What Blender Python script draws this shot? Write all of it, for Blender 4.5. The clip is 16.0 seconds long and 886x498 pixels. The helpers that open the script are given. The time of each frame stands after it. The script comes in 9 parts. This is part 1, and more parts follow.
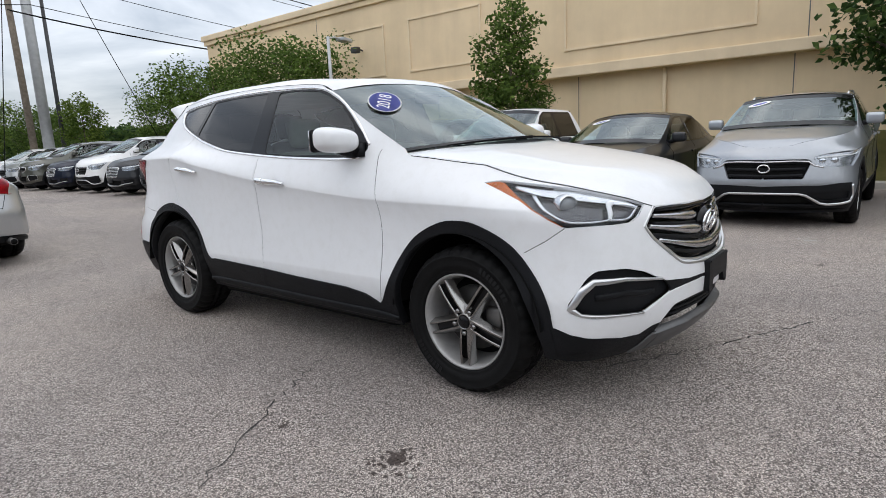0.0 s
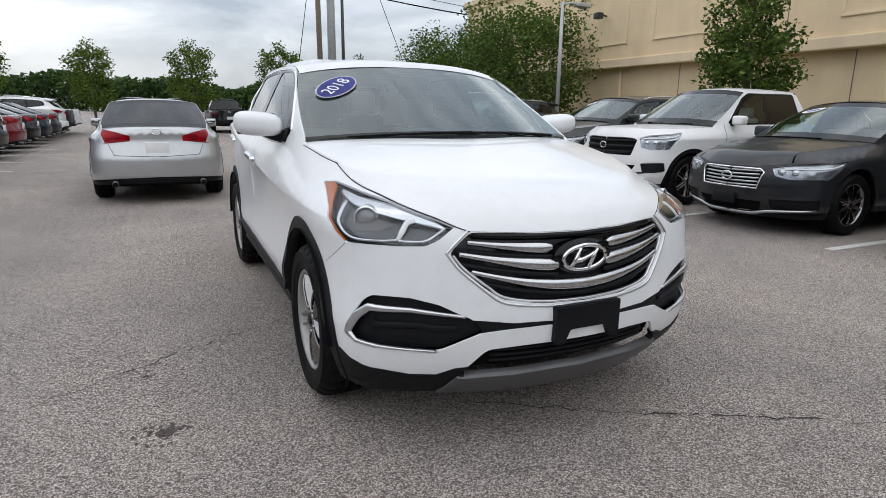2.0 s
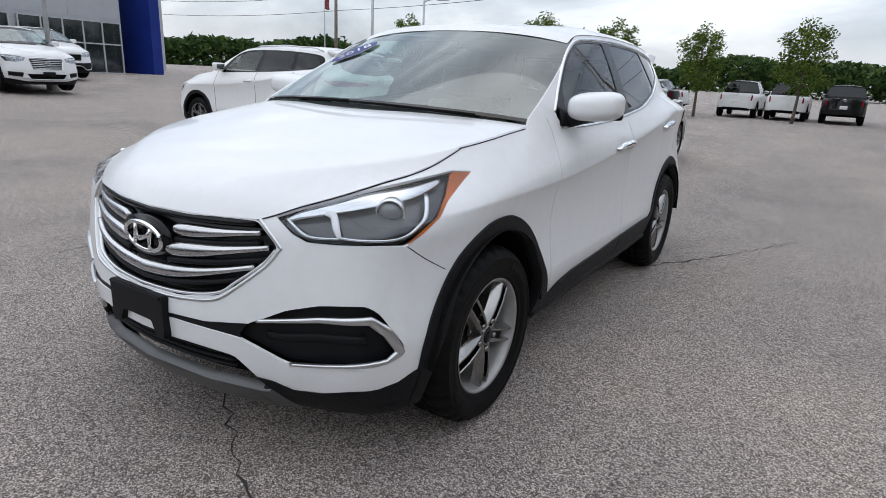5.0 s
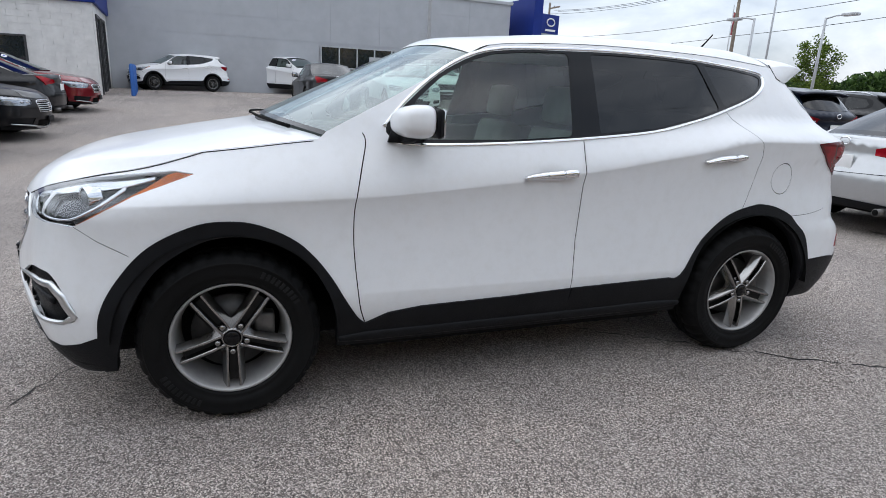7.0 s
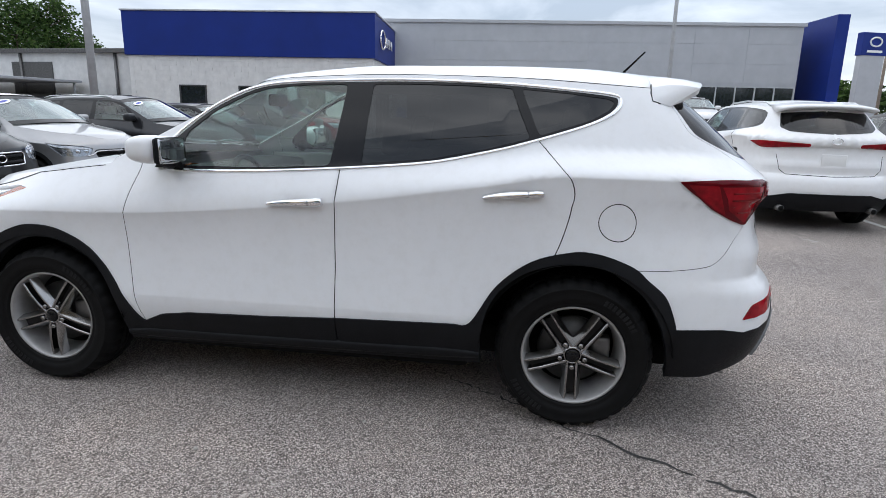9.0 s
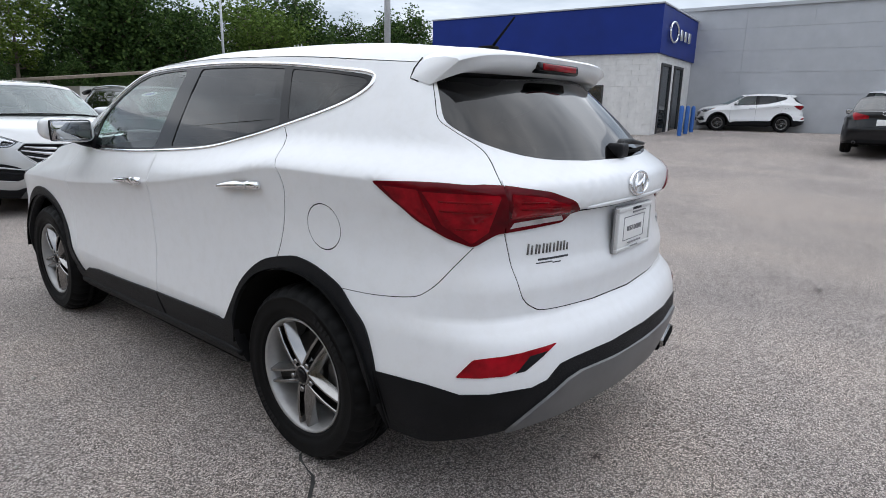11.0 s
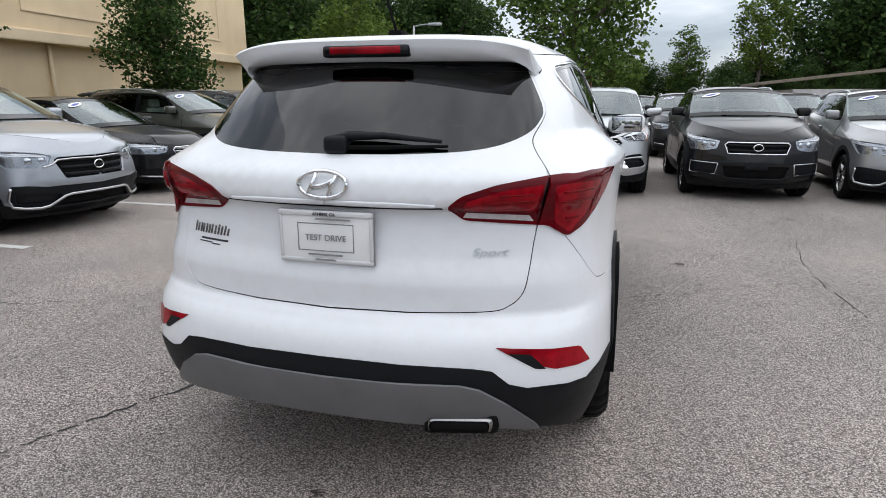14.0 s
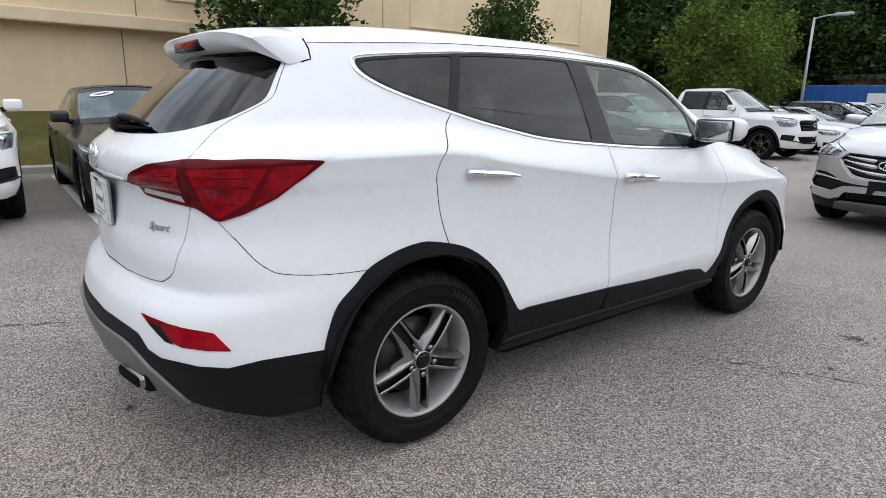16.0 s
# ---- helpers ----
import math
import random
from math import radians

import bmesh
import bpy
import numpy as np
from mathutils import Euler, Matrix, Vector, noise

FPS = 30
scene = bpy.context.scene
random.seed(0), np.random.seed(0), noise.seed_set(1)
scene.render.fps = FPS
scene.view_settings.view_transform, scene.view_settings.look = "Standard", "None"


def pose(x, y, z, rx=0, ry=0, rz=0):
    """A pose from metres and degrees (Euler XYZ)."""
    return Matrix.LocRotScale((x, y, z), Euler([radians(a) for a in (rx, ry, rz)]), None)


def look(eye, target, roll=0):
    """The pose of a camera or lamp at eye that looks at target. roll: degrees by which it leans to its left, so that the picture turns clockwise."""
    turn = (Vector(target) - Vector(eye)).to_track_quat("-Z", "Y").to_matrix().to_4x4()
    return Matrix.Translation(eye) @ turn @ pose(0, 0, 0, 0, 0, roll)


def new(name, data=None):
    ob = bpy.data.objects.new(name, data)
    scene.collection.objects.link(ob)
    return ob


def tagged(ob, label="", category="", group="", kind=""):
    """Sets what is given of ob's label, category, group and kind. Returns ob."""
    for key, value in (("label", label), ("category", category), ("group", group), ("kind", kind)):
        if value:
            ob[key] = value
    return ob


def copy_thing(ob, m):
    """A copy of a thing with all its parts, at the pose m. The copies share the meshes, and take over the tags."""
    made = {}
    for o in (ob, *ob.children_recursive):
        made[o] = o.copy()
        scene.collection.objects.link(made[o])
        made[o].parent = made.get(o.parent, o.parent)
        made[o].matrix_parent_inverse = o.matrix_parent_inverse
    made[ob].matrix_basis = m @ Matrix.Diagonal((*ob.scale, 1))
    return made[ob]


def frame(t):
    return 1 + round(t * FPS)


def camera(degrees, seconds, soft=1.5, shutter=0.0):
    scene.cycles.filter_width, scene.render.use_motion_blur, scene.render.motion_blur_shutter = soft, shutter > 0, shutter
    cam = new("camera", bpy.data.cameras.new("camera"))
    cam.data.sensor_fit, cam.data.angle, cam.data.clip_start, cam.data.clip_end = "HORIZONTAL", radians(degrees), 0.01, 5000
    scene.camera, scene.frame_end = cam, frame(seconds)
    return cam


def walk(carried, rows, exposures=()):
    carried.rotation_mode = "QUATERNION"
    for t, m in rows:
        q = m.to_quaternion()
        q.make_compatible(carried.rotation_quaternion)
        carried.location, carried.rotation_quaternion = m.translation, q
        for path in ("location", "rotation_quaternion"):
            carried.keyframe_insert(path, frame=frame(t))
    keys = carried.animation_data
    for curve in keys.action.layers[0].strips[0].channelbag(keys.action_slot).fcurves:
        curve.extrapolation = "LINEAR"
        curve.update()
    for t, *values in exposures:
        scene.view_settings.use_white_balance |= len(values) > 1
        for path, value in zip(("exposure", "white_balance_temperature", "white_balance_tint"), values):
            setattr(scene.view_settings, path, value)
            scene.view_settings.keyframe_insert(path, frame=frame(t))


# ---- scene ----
cam = camera(73.8, 16.0, 0.9)
PATH = [
    (0.0, (3.078, 3.019, 1.236), (0.793, 1.154, 0.689), -2.70),
    (0.5, (2.850, 3.319, 1.257), (0.687, 1.319, 0.691), -2.37),
    (1.0, (2.447, 3.545, 1.255), (0.525, 1.320, 0.657), -1.49),
    (1.5, (1.987, 3.784, 1.299), (0.348, 1.364, 0.626), -0.30),
    (2.0, (1.474, 4.021, 1.342), (0.222, 1.382, 0.655), 0.68),
    (2.5, (0.907, 4.109, 1.356), (0.093, 1.307, 0.659), 1.35),
    (3.0, (0.314, 4.157, 1.363), (-0.043, 1.268, 0.637), 1.84),
    (3.5, (-0.265, 4.047, 1.322), (-0.136, 1.151, 0.551), 2.18),
    (4.0, (-0.841, 3.881, 1.321), (-0.247, 1.065, 0.473), 2.52),
    (4.2, (-1.075, 3.801, 1.347), (-0.287, 1.028, 0.517), 2.53),
    (6.3, (-2.926, 2.082, 1.382), (-0.508, 0.540, 0.504), 2.71),
    (6.5, (-3.044, 1.875, 1.400), (-0.534, 0.459, 0.567), 2.86),
    (7.0, (-3.284, 1.324, 1.404), (-0.571, 0.325, 0.602), 2.65),
    (7.5, (-3.473, 0.733, 1.425), (-0.648, 0.094, 0.643), 2.14),
    (8.0, (-3.568, 0.157, 1.426), (-0.674, -0.116, 0.685), 1.90),
    (8.5, (-3.567, -0.465, 1.440), (-0.654, -0.388, 0.728), 1.55),
    (9.0, (-3.525, -1.116, 1.450), (-0.633, -0.693, 0.777), 1.18),
    (9.5, (-3.316, -1.720, 1.438), (-0.495, -0.936, 0.782), 1.01),
    (10.0, (-3.050, -2.292, 1.434), (-0.348, -1.168, 0.773), 0.86),
    (10.2, (-2.892, -2.487, 1.415), (-0.261, -1.213, 0.738), 0.87),
    (12.3, (-1.038, -3.930, 1.446), (0.162, -1.287, 0.687), 2.12),
    (12.5, (-0.822, -4.002, 1.430), (0.143, -1.272, 0.647), 2.06),
    (13.0, (-0.249, -4.116, 1.431), (0.070, -1.235, 0.657), 0.69),
    (13.5, (0.316, -4.156, 1.426), (0.076, -1.261, 0.677), 0.15),
    (14.0, (0.848, -3.984, 1.406), (0.085, -1.174, 0.682), 0.12),
    (14.5, (1.386, -3.763, 1.416), (0.194, -1.109, 0.684), 0.64),
    (15.0, (1.842, -3.426, 1.391), (0.220, -1.012, 0.653), 0.73),
    (15.5, (2.300, -3.064, 1.397), (0.325, -0.933, 0.653), 0.87),
    (16.0, (2.682, -2.650, 1.382), (0.387, -0.860, 0.655), 1.13),
]
EXPOSURES = [(0.0, 0.52, 6550, 10), (1.0, 0.48, 6550, 10), (2.5, 0.34, 6500, 10), (4.0, 0.28, 6400, 10), (6.5, 0.6, 6250, 10), (10.0, 0.66, 6250, 10),
             (12.5, 0.55, 6500, 10), (13.0, 0.6, 6500, 10), (14.0, 0.62, 6500, 10), (16.0, 0.66, 6450, 10)]
walk(cam, [(t, look(eye, target, roll)) for t, eye, target, roll in PATH], EXPOSURES)

# ---- light ----
world = bpy.data.worlds.new("overcast_sky")
scene.world = world
world.use_nodes = True
SUN_EL, SUN_ROT = radians(62), radians(150)


def build_sky():
    nt = world.node_tree
    nt.nodes.clear()
    out = nt.nodes.new("ShaderNodeOutputWorld")
    bg = nt.nodes.new("ShaderNodeBackground")
    sky = nt.nodes.new("ShaderNodeTexSky")
    sky.sky_type = "NISHITA"
    sky.sun_disc = False
    sky.sun_elevation, sky.sun_rotation = SUN_EL, SUN_ROT
    sky.air_density, sky.dust_density = 1.0, 2.0
    co = nt.nodes.new("ShaderNodeTexCoord")
    mp = nt.nodes.new("ShaderNodeMapping")
    mp.inputs["Scale"].default_value = (1.6, 1.6, 4.5)
    n1 = nt.nodes.new("ShaderNodeTexNoise")
    n1.inputs["Scale"].default_value = 1.7
    n1.inputs["Detail"].default_value = 7
    n1.inputs["Roughness"].default_value = 0.56
    n1.inputs["Distortion"].default_value = 0.4
    ramp = nt.nodes.new("ShaderNodeValToRGB")
    e = ramp.color_ramp.elements
    e[0].position, e[0].color = 0.38, (4.1, 4.6, 5.3, 1)
    e[1].position, e[1].color = 0.68, (11.0, 11.2, 11.5, 1)
    m = ramp.color_ramp.elements.new(0.55)
    m.color = (7.2, 7.6, 8.2, 1)
    mix = nt.nodes.new("ShaderNodeMix")
    mix.data_type = "RGBA"
    mix.inputs[0].default_value = 0.78
    link = nt.links.new
    link(co.outputs["Generated"], mp.inputs["Vector"])
    link(mp.outputs["Vector"], n1.inputs["Vector"])
    link(n1.outputs["Fac"], ramp.inputs["Fac"])
    sep = nt.nodes.new("ShaderNodeSeparateXYZ")
    link(co.outputs["Generated"], sep.inputs["Vector"])
    lift = nt.nodes.new("ShaderNodeValToRGB")
    le = lift.color_ramp.elements
    le[0].position, le[0].color = 0.1, (0.72, 0.72, 0.72, 1)
    le[1].position, le[1].color = 1.0, (1.0, 1.0, 1.0, 1)
    le.new(0.5).color = (1.15, 1.15, 1.15, 1)
    link(sep.outputs["Z"], lift.inputs["Fac"])
    over = nt.nodes.new("ShaderNodeMix")
    over.data_type, over.blend_type = "RGBA", "MULTIPLY"
    over.inputs[0].default_value = 1.0
    link(ramp.outputs["Color"], over.inputs[6])
    link(lift.outputs["Color"], over.inputs[7])
    link(sky.outputs["Color"], mix.inputs[6])
    link(over.outputs[2], mix.inputs[7])
    link(mix.outputs[2], bg.inputs["Color"])
    bg.inputs["Strength"].default_value = 0.112
    link(bg.outputs["Background"], out.inputs["Surface"])


build_sky()
sun = new("sun", bpy.data.lights.new("sun", "SUN"))
sun.data.energy, sun.data.angle, sun.data.color = 0.9, radians(110), (1.0, 0.97, 0.92)
sun.rotation_euler = (radians(28), 0, radians(150))

# ---- materials ----
def material(name):
    m = bpy.data.materials.new(name)
    m.use_nodes = True
    nt = m.node_tree
    return m, nt, nt.nodes["Principled BSDF"]


def setv(b, **kw):
    names = dict(rough="Roughness", metal="Metallic", spec="Specular IOR Level", coat="Coat Weight", coat_rough="Coat Roughness",
                 trans="Transmission Weight", ior="IOR", emit="Emission Strength", alpha="Alpha", sheen="Sheen Weight")
    for k, v in kw.items():
        b.inputs[names[k]].default_value = v


def noise_node(nt, scale, detail=4, rough=0.5, coords="Object", stretch=None, dist=0.0):
    co = nt.nodes.new("ShaderNodeTexCoord")
    n = nt.nodes.new("ShaderNodeTexNoise")
    n.inputs["Scale"].default_value = scale
    n.inputs["Detail"].default_value = detail
    n.inputs["Roughness"].default_value = rough
    n.inputs["Distortion"].default_value = dist
    src = co.outputs[coords]
    if stretch:
        mp = nt.nodes.new("ShaderNodeMapping")
        mp.inputs["Scale"].default_value = stretch
        nt.links.new(src, mp.inputs["Vector"])
        src = mp.outputs["Vector"]
    nt.links.new(src, n.inputs["Vector"])
    return n


def ramp_node(nt, fac, stops):
    r = nt.nodes.new("ShaderNodeValToRGB")
    e = r.color_ramp.elements
    while len(e) < len(stops):
        e.new(0.5)
    for el, (p, c) in zip(e, stops):
        el.position, el.color = p, (*c, 1)
    nt.links.new(fac, r.inputs["Fac"])
    return r


def mix_node(nt, fac, a, b, blend="MIX"):
    m = nt.nodes.new("ShaderNodeMix")
    m.data_type, m.blend_type = "RGBA", blend
    for sock, v in ((m.inputs[0], fac), (m.inputs[6], a), (m.inputs[7], b)):
        if isinstance(v, (int, float)):
            sock.default_value = v
        elif isinstance(v, tuple):
            sock.default_value = (*v, 1)
        else:
            nt.links.new(v, sock)
    return m.outputs[2]


def bump(nt, b, height, strength=0.3, dist=0.01):
    n = nt.nodes.new("ShaderNodeBump")
    n.inputs["Strength"].default_value = strength
    n.inputs["Distance"].default_value = dist
    nt.links.new(height, n.inputs["Height"])
    nt.links.new(n.outputs["Normal"], b.inputs["Normal"])


def plain(name, col, rough=0.5, metal=0.0, vary=0.12, scale=6.0, bumpy=0.0, bscale=60.0, coat=0.0, spec=0.5):
    m, nt, b = material(name)
    n = noise_node(nt, scale, 5, 0.6)
    lo = tuple(c * (1 - vary) for c in col)
    hi = tuple(min(1, c * (1 + vary)) for c in col)
    r = ramp_node(nt, n.outputs["Fac"], [(0.3, lo), (0.7, hi)])
    nt.links.new(r.outputs["Color"], b.inputs["Base Color"])
    setv(b, rough=rough, metal=metal, coat=coat, spec=spec)
    if coat:
        setv(b, coat_rough=0.04)
    if bumpy:
        n2 = noise_node(nt, bscale, 3, 0.6)
        bump(nt, b, n2.outputs["Fac"], bumpy, 0.004)
    return m


def car_paint(name, col, metal=0.0, rough=0.35, flake=0.0):
    m, nt, b = material(name)
    n = noise_node(nt, 1.3, 4, 0.6)
    dirt = noise_node(nt, 14, 5, 0.7)
    a = mix_node(nt, n.outputs["Fac"], tuple(c * 0.96 for c in col), tuple(min(1, c * 1.02) for c in col))
    r = ramp_node(nt, dirt.outputs["Fac"], [(0.45, (1, 1, 1)), (0.85, (0.94, 0.935, 0.92))])
    nt.links.new(mix_node(nt, 1.0, a, r.outputs["Color"], "MULTIPLY"), b.inputs["Base Color"])
    setv(b, rough=rough, metal=metal, coat=0.55 if max(col) < 0.1 or min(col) > 0.7 else 1.0, coat_rough=0.03, spec=0.1)
    return m


def glass_mat(name, tint, rough=0.0, ior=1.75, shine=(1, 1, 1)):
    m, nt, b = material(name)
    nt.nodes.remove(b)
    out = nt.nodes["Material Output"]
    tr = nt.nodes.new("ShaderNodeBsdfTransparent")
    tr.inputs["Color"].default_value = (*tint, 1)
    gl = nt.nodes.new("ShaderNodeBsdfGlossy")
    gl.inputs["Roughness"].default_value = rough
    gl.inputs["Color"].default_value = (*shine, 1)
    lw = nt.nodes.new("ShaderNodeLayerWeight")
    lw.inputs["Blend"].default_value = 0.5
    pw = nt.nodes.new("ShaderNodeMath")
    pw.operation = "POWER"
    pw.inputs[1].default_value = 5.0
    nt.links.new(lw.outputs["Facing"], pw.inputs[0])
    fr = nt.nodes.new("ShaderNodeMapRange")
    fr.inputs["To Min"].default_value, fr.inputs["To Max"].default_value = ((ior - 1) / (ior + 1)) ** 2, 1.0
    nt.links.new(pw.outputs[0], fr.inputs["Value"])
    mx = nt.nodes.new("ShaderNodeMixShader")
    nt.links.new(fr.outputs["Result"], mx.inputs["Fac"])
    nt.links.new(tr.outputs["BSDF"], mx.inputs[1])
    nt.links.new(gl.outputs["BSDF"], mx.inputs[2])
    nt.links.new(mx.outputs["Shader"], out.inputs["Surface"])
    return m


def asphalt_mat():
    m, nt, b = material("asphalt")
    co = nt.nodes.new("ShaderNodeTexCoord")
    link = nt.links.new
    vo = nt.nodes.new("ShaderNodeTexVoronoi")
    vo.inputs["Scale"].default_value = 205
    link(co.outputs["Object"], vo.inputs["Vector"])
    sep = nt.nodes.new("ShaderNodeSeparateColor")
    link(vo.outputs["Color"], sep.inputs["Color"])
    stones = ramp_node(nt, sep.outputs["Red"], [(0.0, (0.08, 0.071, 0.067)), (0.33, (0.228, 0.201, 0.188)), (0.63, (0.435, 0.386, 0.362)), (0.84, (0.71, 0.64, 0.602)), (1.0, (0.85, 0.8, 0.765))])
    d = ramp_node(nt, vo.outputs["Distance"], [(0.25, (1, 1, 1)), (0.75, (0.66, 0.66, 0.66))])
    c = mix_node(nt, 1.0, stones.outputs["Color"], d.outputs["Color"], "MULTIPLY")
    big = noise_node(nt, 0.35, 5, 0.6, dist=0.6)
    g = ramp_node(nt, big.outputs["Fac"], [(0.3, (0.76, 0.755, 0.76)), (0.52, (1.0, 0.985, 0.965)), (0.72, (1.18, 1.13, 1.07))])
    c = mix_node(nt, 1.0, c, g.outputs["Color"], "MULTIPLY")
    mid = noise_node(nt, 3.5, 6, 0.7)
    g2 = ramp_node(nt, mid.outputs["Fac"], [(0.3, (0.9, 0.9, 0.9)), (0.6, (1.0, 0.995, 0.99)), (0.8, (1.07, 1.05, 1.02))])
    c = mix_node(nt, 1.0, c, g2.outputs["Color"], "MULTIPLY")
    strip = noise_node(nt, 1.0, 5, 0.65, stretch=(0.9, 0.05, 1))
    g3 = ramp_node(nt, strip.outputs["Fac"], [(0.35, (0.92, 0.92, 0.92)), (0.7, (1.05, 1.04, 1.02))])
    c = mix_node(nt, 1.0, c, g3.outputs["Color"], "MULTIPLY")
    link(c, b.inputs["Base Color"])
    setv(b, rough=0.82, spec=0.35)
    fine = noise_node(nt, 420, 2, 0.6)
    h = nt.nodes.new("ShaderNodeMath")
    h.operation = "ADD"
    inv = nt.nodes.new("ShaderNodeMath")
    inv.operation = "MULTIPLY"
    inv.inputs[1].default_value = -1.4
    link(vo.outputs["Distance"], inv.inputs[0])
    link(inv.outputs[0], h.inputs[0])
    link(fine.outputs["Fac"], h.inputs[1])
    bump(nt, b, h.outputs[0], 0.6, 0.006)
    return m


def stucco_mat(name, col):
    m, nt, b = material(name)
    n = noise_node(nt, 0.5, 6, 0.65)
    st = noise_node(nt, 1.0, 5, 0.6, stretch=(1.2, 1.2, 0.12))
    r = ramp_node(nt, n.outputs["Fac"], [(0.3, tuple(c * 0.9 for c in col)), (0.7, tuple(c * 1.06 for c in col))])
    s = ramp_node(nt, st.outputs["Fac"], [(0.3, (0.92, 0.91, 0.9)), (0.62, (1, 1, 1))])
    nt.links.new(mix_node(nt, 1.0, r.outputs["Color"], s.outputs["Color"], "MULTIPLY"), b.inputs["Base Color"])
    setv(b, rough=0.9, spec=0.2)
    f = noise_node(nt, 130, 3, 0.7)
    bump(nt, b, f.outputs["Fac"], 0.3, 0.006)
    return m


def leaf_mat(name, col, col2):
    m, nt, b = material(name)
    geo = nt.nodes.new("ShaderNodeNewGeometry")
    r = ramp_node(nt, geo.outputs["Random Per Island"], [(0.0, tuple(c * 0.55 for c in col)), (0.55, col), (1.0, col2)])
    n = noise_node(nt, 0.9, 3, 0.5)
    s = ramp_node(nt, n.outputs["Fac"], [(0.3, (0.75, 0.8, 0.75)), (0.7, (1.15, 1.12, 1.0))])
    nt.links.new(mix_node(nt, 1.0, r.outputs["Color"], s.outputs["Color"], "MULTIPLY"), b.inputs["Base Color"])
    setv(b, rough=0.6, spec=0.15)
    tl = nt.nodes.new("ShaderNodeBsdfTranslucent")
    nt.links.new(b.inputs["Base Color"].links[0].from_socket, tl.inputs["Color"])
    mx = nt.nodes.new("ShaderNodeMixShader")
    mx.inputs["Fac"].default_value = 0.35
    nt.links.new(b.outputs["BSDF"], mx.inputs[1])
    nt.links.new(tl.outputs["BSDF"], mx.inputs[2])
    nt.links.new(mx.outputs["Shader"], nt.nodes["Material Output"].inputs["Surface"])
    return m


def grass_mat():
    m, nt, b = material("grass")
    n = noise_node(nt, 1.2, 6, 0.7)
    f = noise_node(nt, 60, 4, 0.8)
    r = ramp_node(nt, n.outputs["Fac"], [(0.3, (0.075, 0.085, 0.028)), (0.55, (0.13, 0.12, 0.045)), (0.75, (0.2, 0.16, 0.075))])
    s = ramp_node(nt, f.outputs["Fac"], [(0.3, (0.55, 0.55, 0.5)), (0.7, (1.25, 1.25, 1.2))])
    nt.links.new(mix_node(nt, 1.0, r.outputs["Color"], s.outputs["Color"], "MULTIPLY"), b.inputs["Base Color"])
    setv(b, rough=0.95, spec=0.1)
    bump(nt, b, f.outputs["Fac"], 0.8, 0.03)
    return m


ASPHALT = asphalt_mat()
WHITE_PAINT = car_paint("white_pearl_paint", (0.79, 0.80, 0.815), 0.0, 0.3)
BLACK_PLASTIC = plain("textured_black_plastic", (0.006, 0.0066, 0.0082), 0.5, spec=0.2, vary=0.25, scale=9, bumpy=0.25, bscale=700)
GLOSS_BLACK = plain("gloss_black_trim", (0.006, 0.006, 0.007), 0.12, vary=0.1, spec=0.25)
VOID_BLACK = plain("dark_cavity", (0.006, 0.006, 0.006), 0.9, vary=0.2, spec=0.1)
RUBBER = plain("tyre_rubber", (0.005, 0.005, 0.0052), 0.62, spec=0.14, vary=0.25, scale=12, bumpy=0.2, bscale=300)
RUBBER_MARK = plain("raised_rubber_marking", (0.011, 0.011, 0.0115), 0.7, spec=0.2, vary=0.3, scale=30)
CHROME = plain("chrome", (0.82, 0.82, 0.83), 0.08, 1.0, vary=0.03)
SATIN = plain("satin_chrome", (0.62, 0.63, 0.64), 0.28, 1.0, vary=0.05)
ALLOY = plain("painted_alloy", (0.3, 0.295, 0.29), 0.17, 1.0, vary=0.1, scale=20)
RIM_PAINT = plain("silver_rim_paint", (0.34, 0.335, 0.33), 0.35, 0.35, vary=0.12, scale=18)
ALLOY_DARK = plain("dark_alloy_pocket", (0.008, 0.008, 0.009), 0.5, 0.2, vary=0.1)
STEEL_DARK = plain("dull_steel", (0.16, 0.155, 0.15), 0.5, 0.8, vary=0.25, scale=15)
SKID = plain("grey_skid_paint", (0.15, 0.15, 0.153), 0.42, 0.35, vary=0.1)
TINT_GLASS = glass_mat("tinted_privacy_glass", (0.045, 0.046, 0.049), ior=1.55)
REAR_GLASS = glass_mat("rear_privacy_glass", (0.018, 0.0185, 0.02), ior=1.6)
CLEAR_GLASS = glass_mat("windscreen_glass", (0.46, 0.57, 0.55), ior=2.4, shine=(0.93, 1.0, 1.0))
LAMP_GLASS = glass_mat("lamp_lens", (0.88, 0.9, 0.92), ior=1.45)
RED_LENS = plain("red_tail_lens", (0.24, 0.0025, 0.008), 0.16, vary=0.5, scale=13, coat=0.12, spec=0.15)
RED_RIB = plain("red_rib_lens", (0.16, 0.002, 0.005), 0.3, vary=0.3, scale=12, coat=0.05, spec=0.1)
RED_DARK = plain("dark_red_lens", (0.1, 0.0015, 0.005), 0.14, vary=0.3, scale=7, coat=0.12, spec=0.12)
CLEAR_LENS = plain("clear_reverse_lens", (0.48, 0.45, 0.45), 0.15, vary=0.2, scale=30, coat=0.5)
AMBER = plain("amber_reflector", (0.42, 0.09, 0.004), 0.2, vary=0.3, scale=20, coat=0.2, spec=0.2)
LAMP_SILVER = plain("lamp_reflector", (0.72, 0.73, 0.75), 0.14, 1.0, vary=0.08, scale=14)
LAMP_MID = plain("lamp_reflector_bowl", (0.42, 0.43, 0.45), 0.2, 0.8, vary=0.25, scale=16)
LAMP_GREY = plain("lamp_bezel", (0.09, 0.09, 0.095), 0.2, 0.7, vary=0.1)
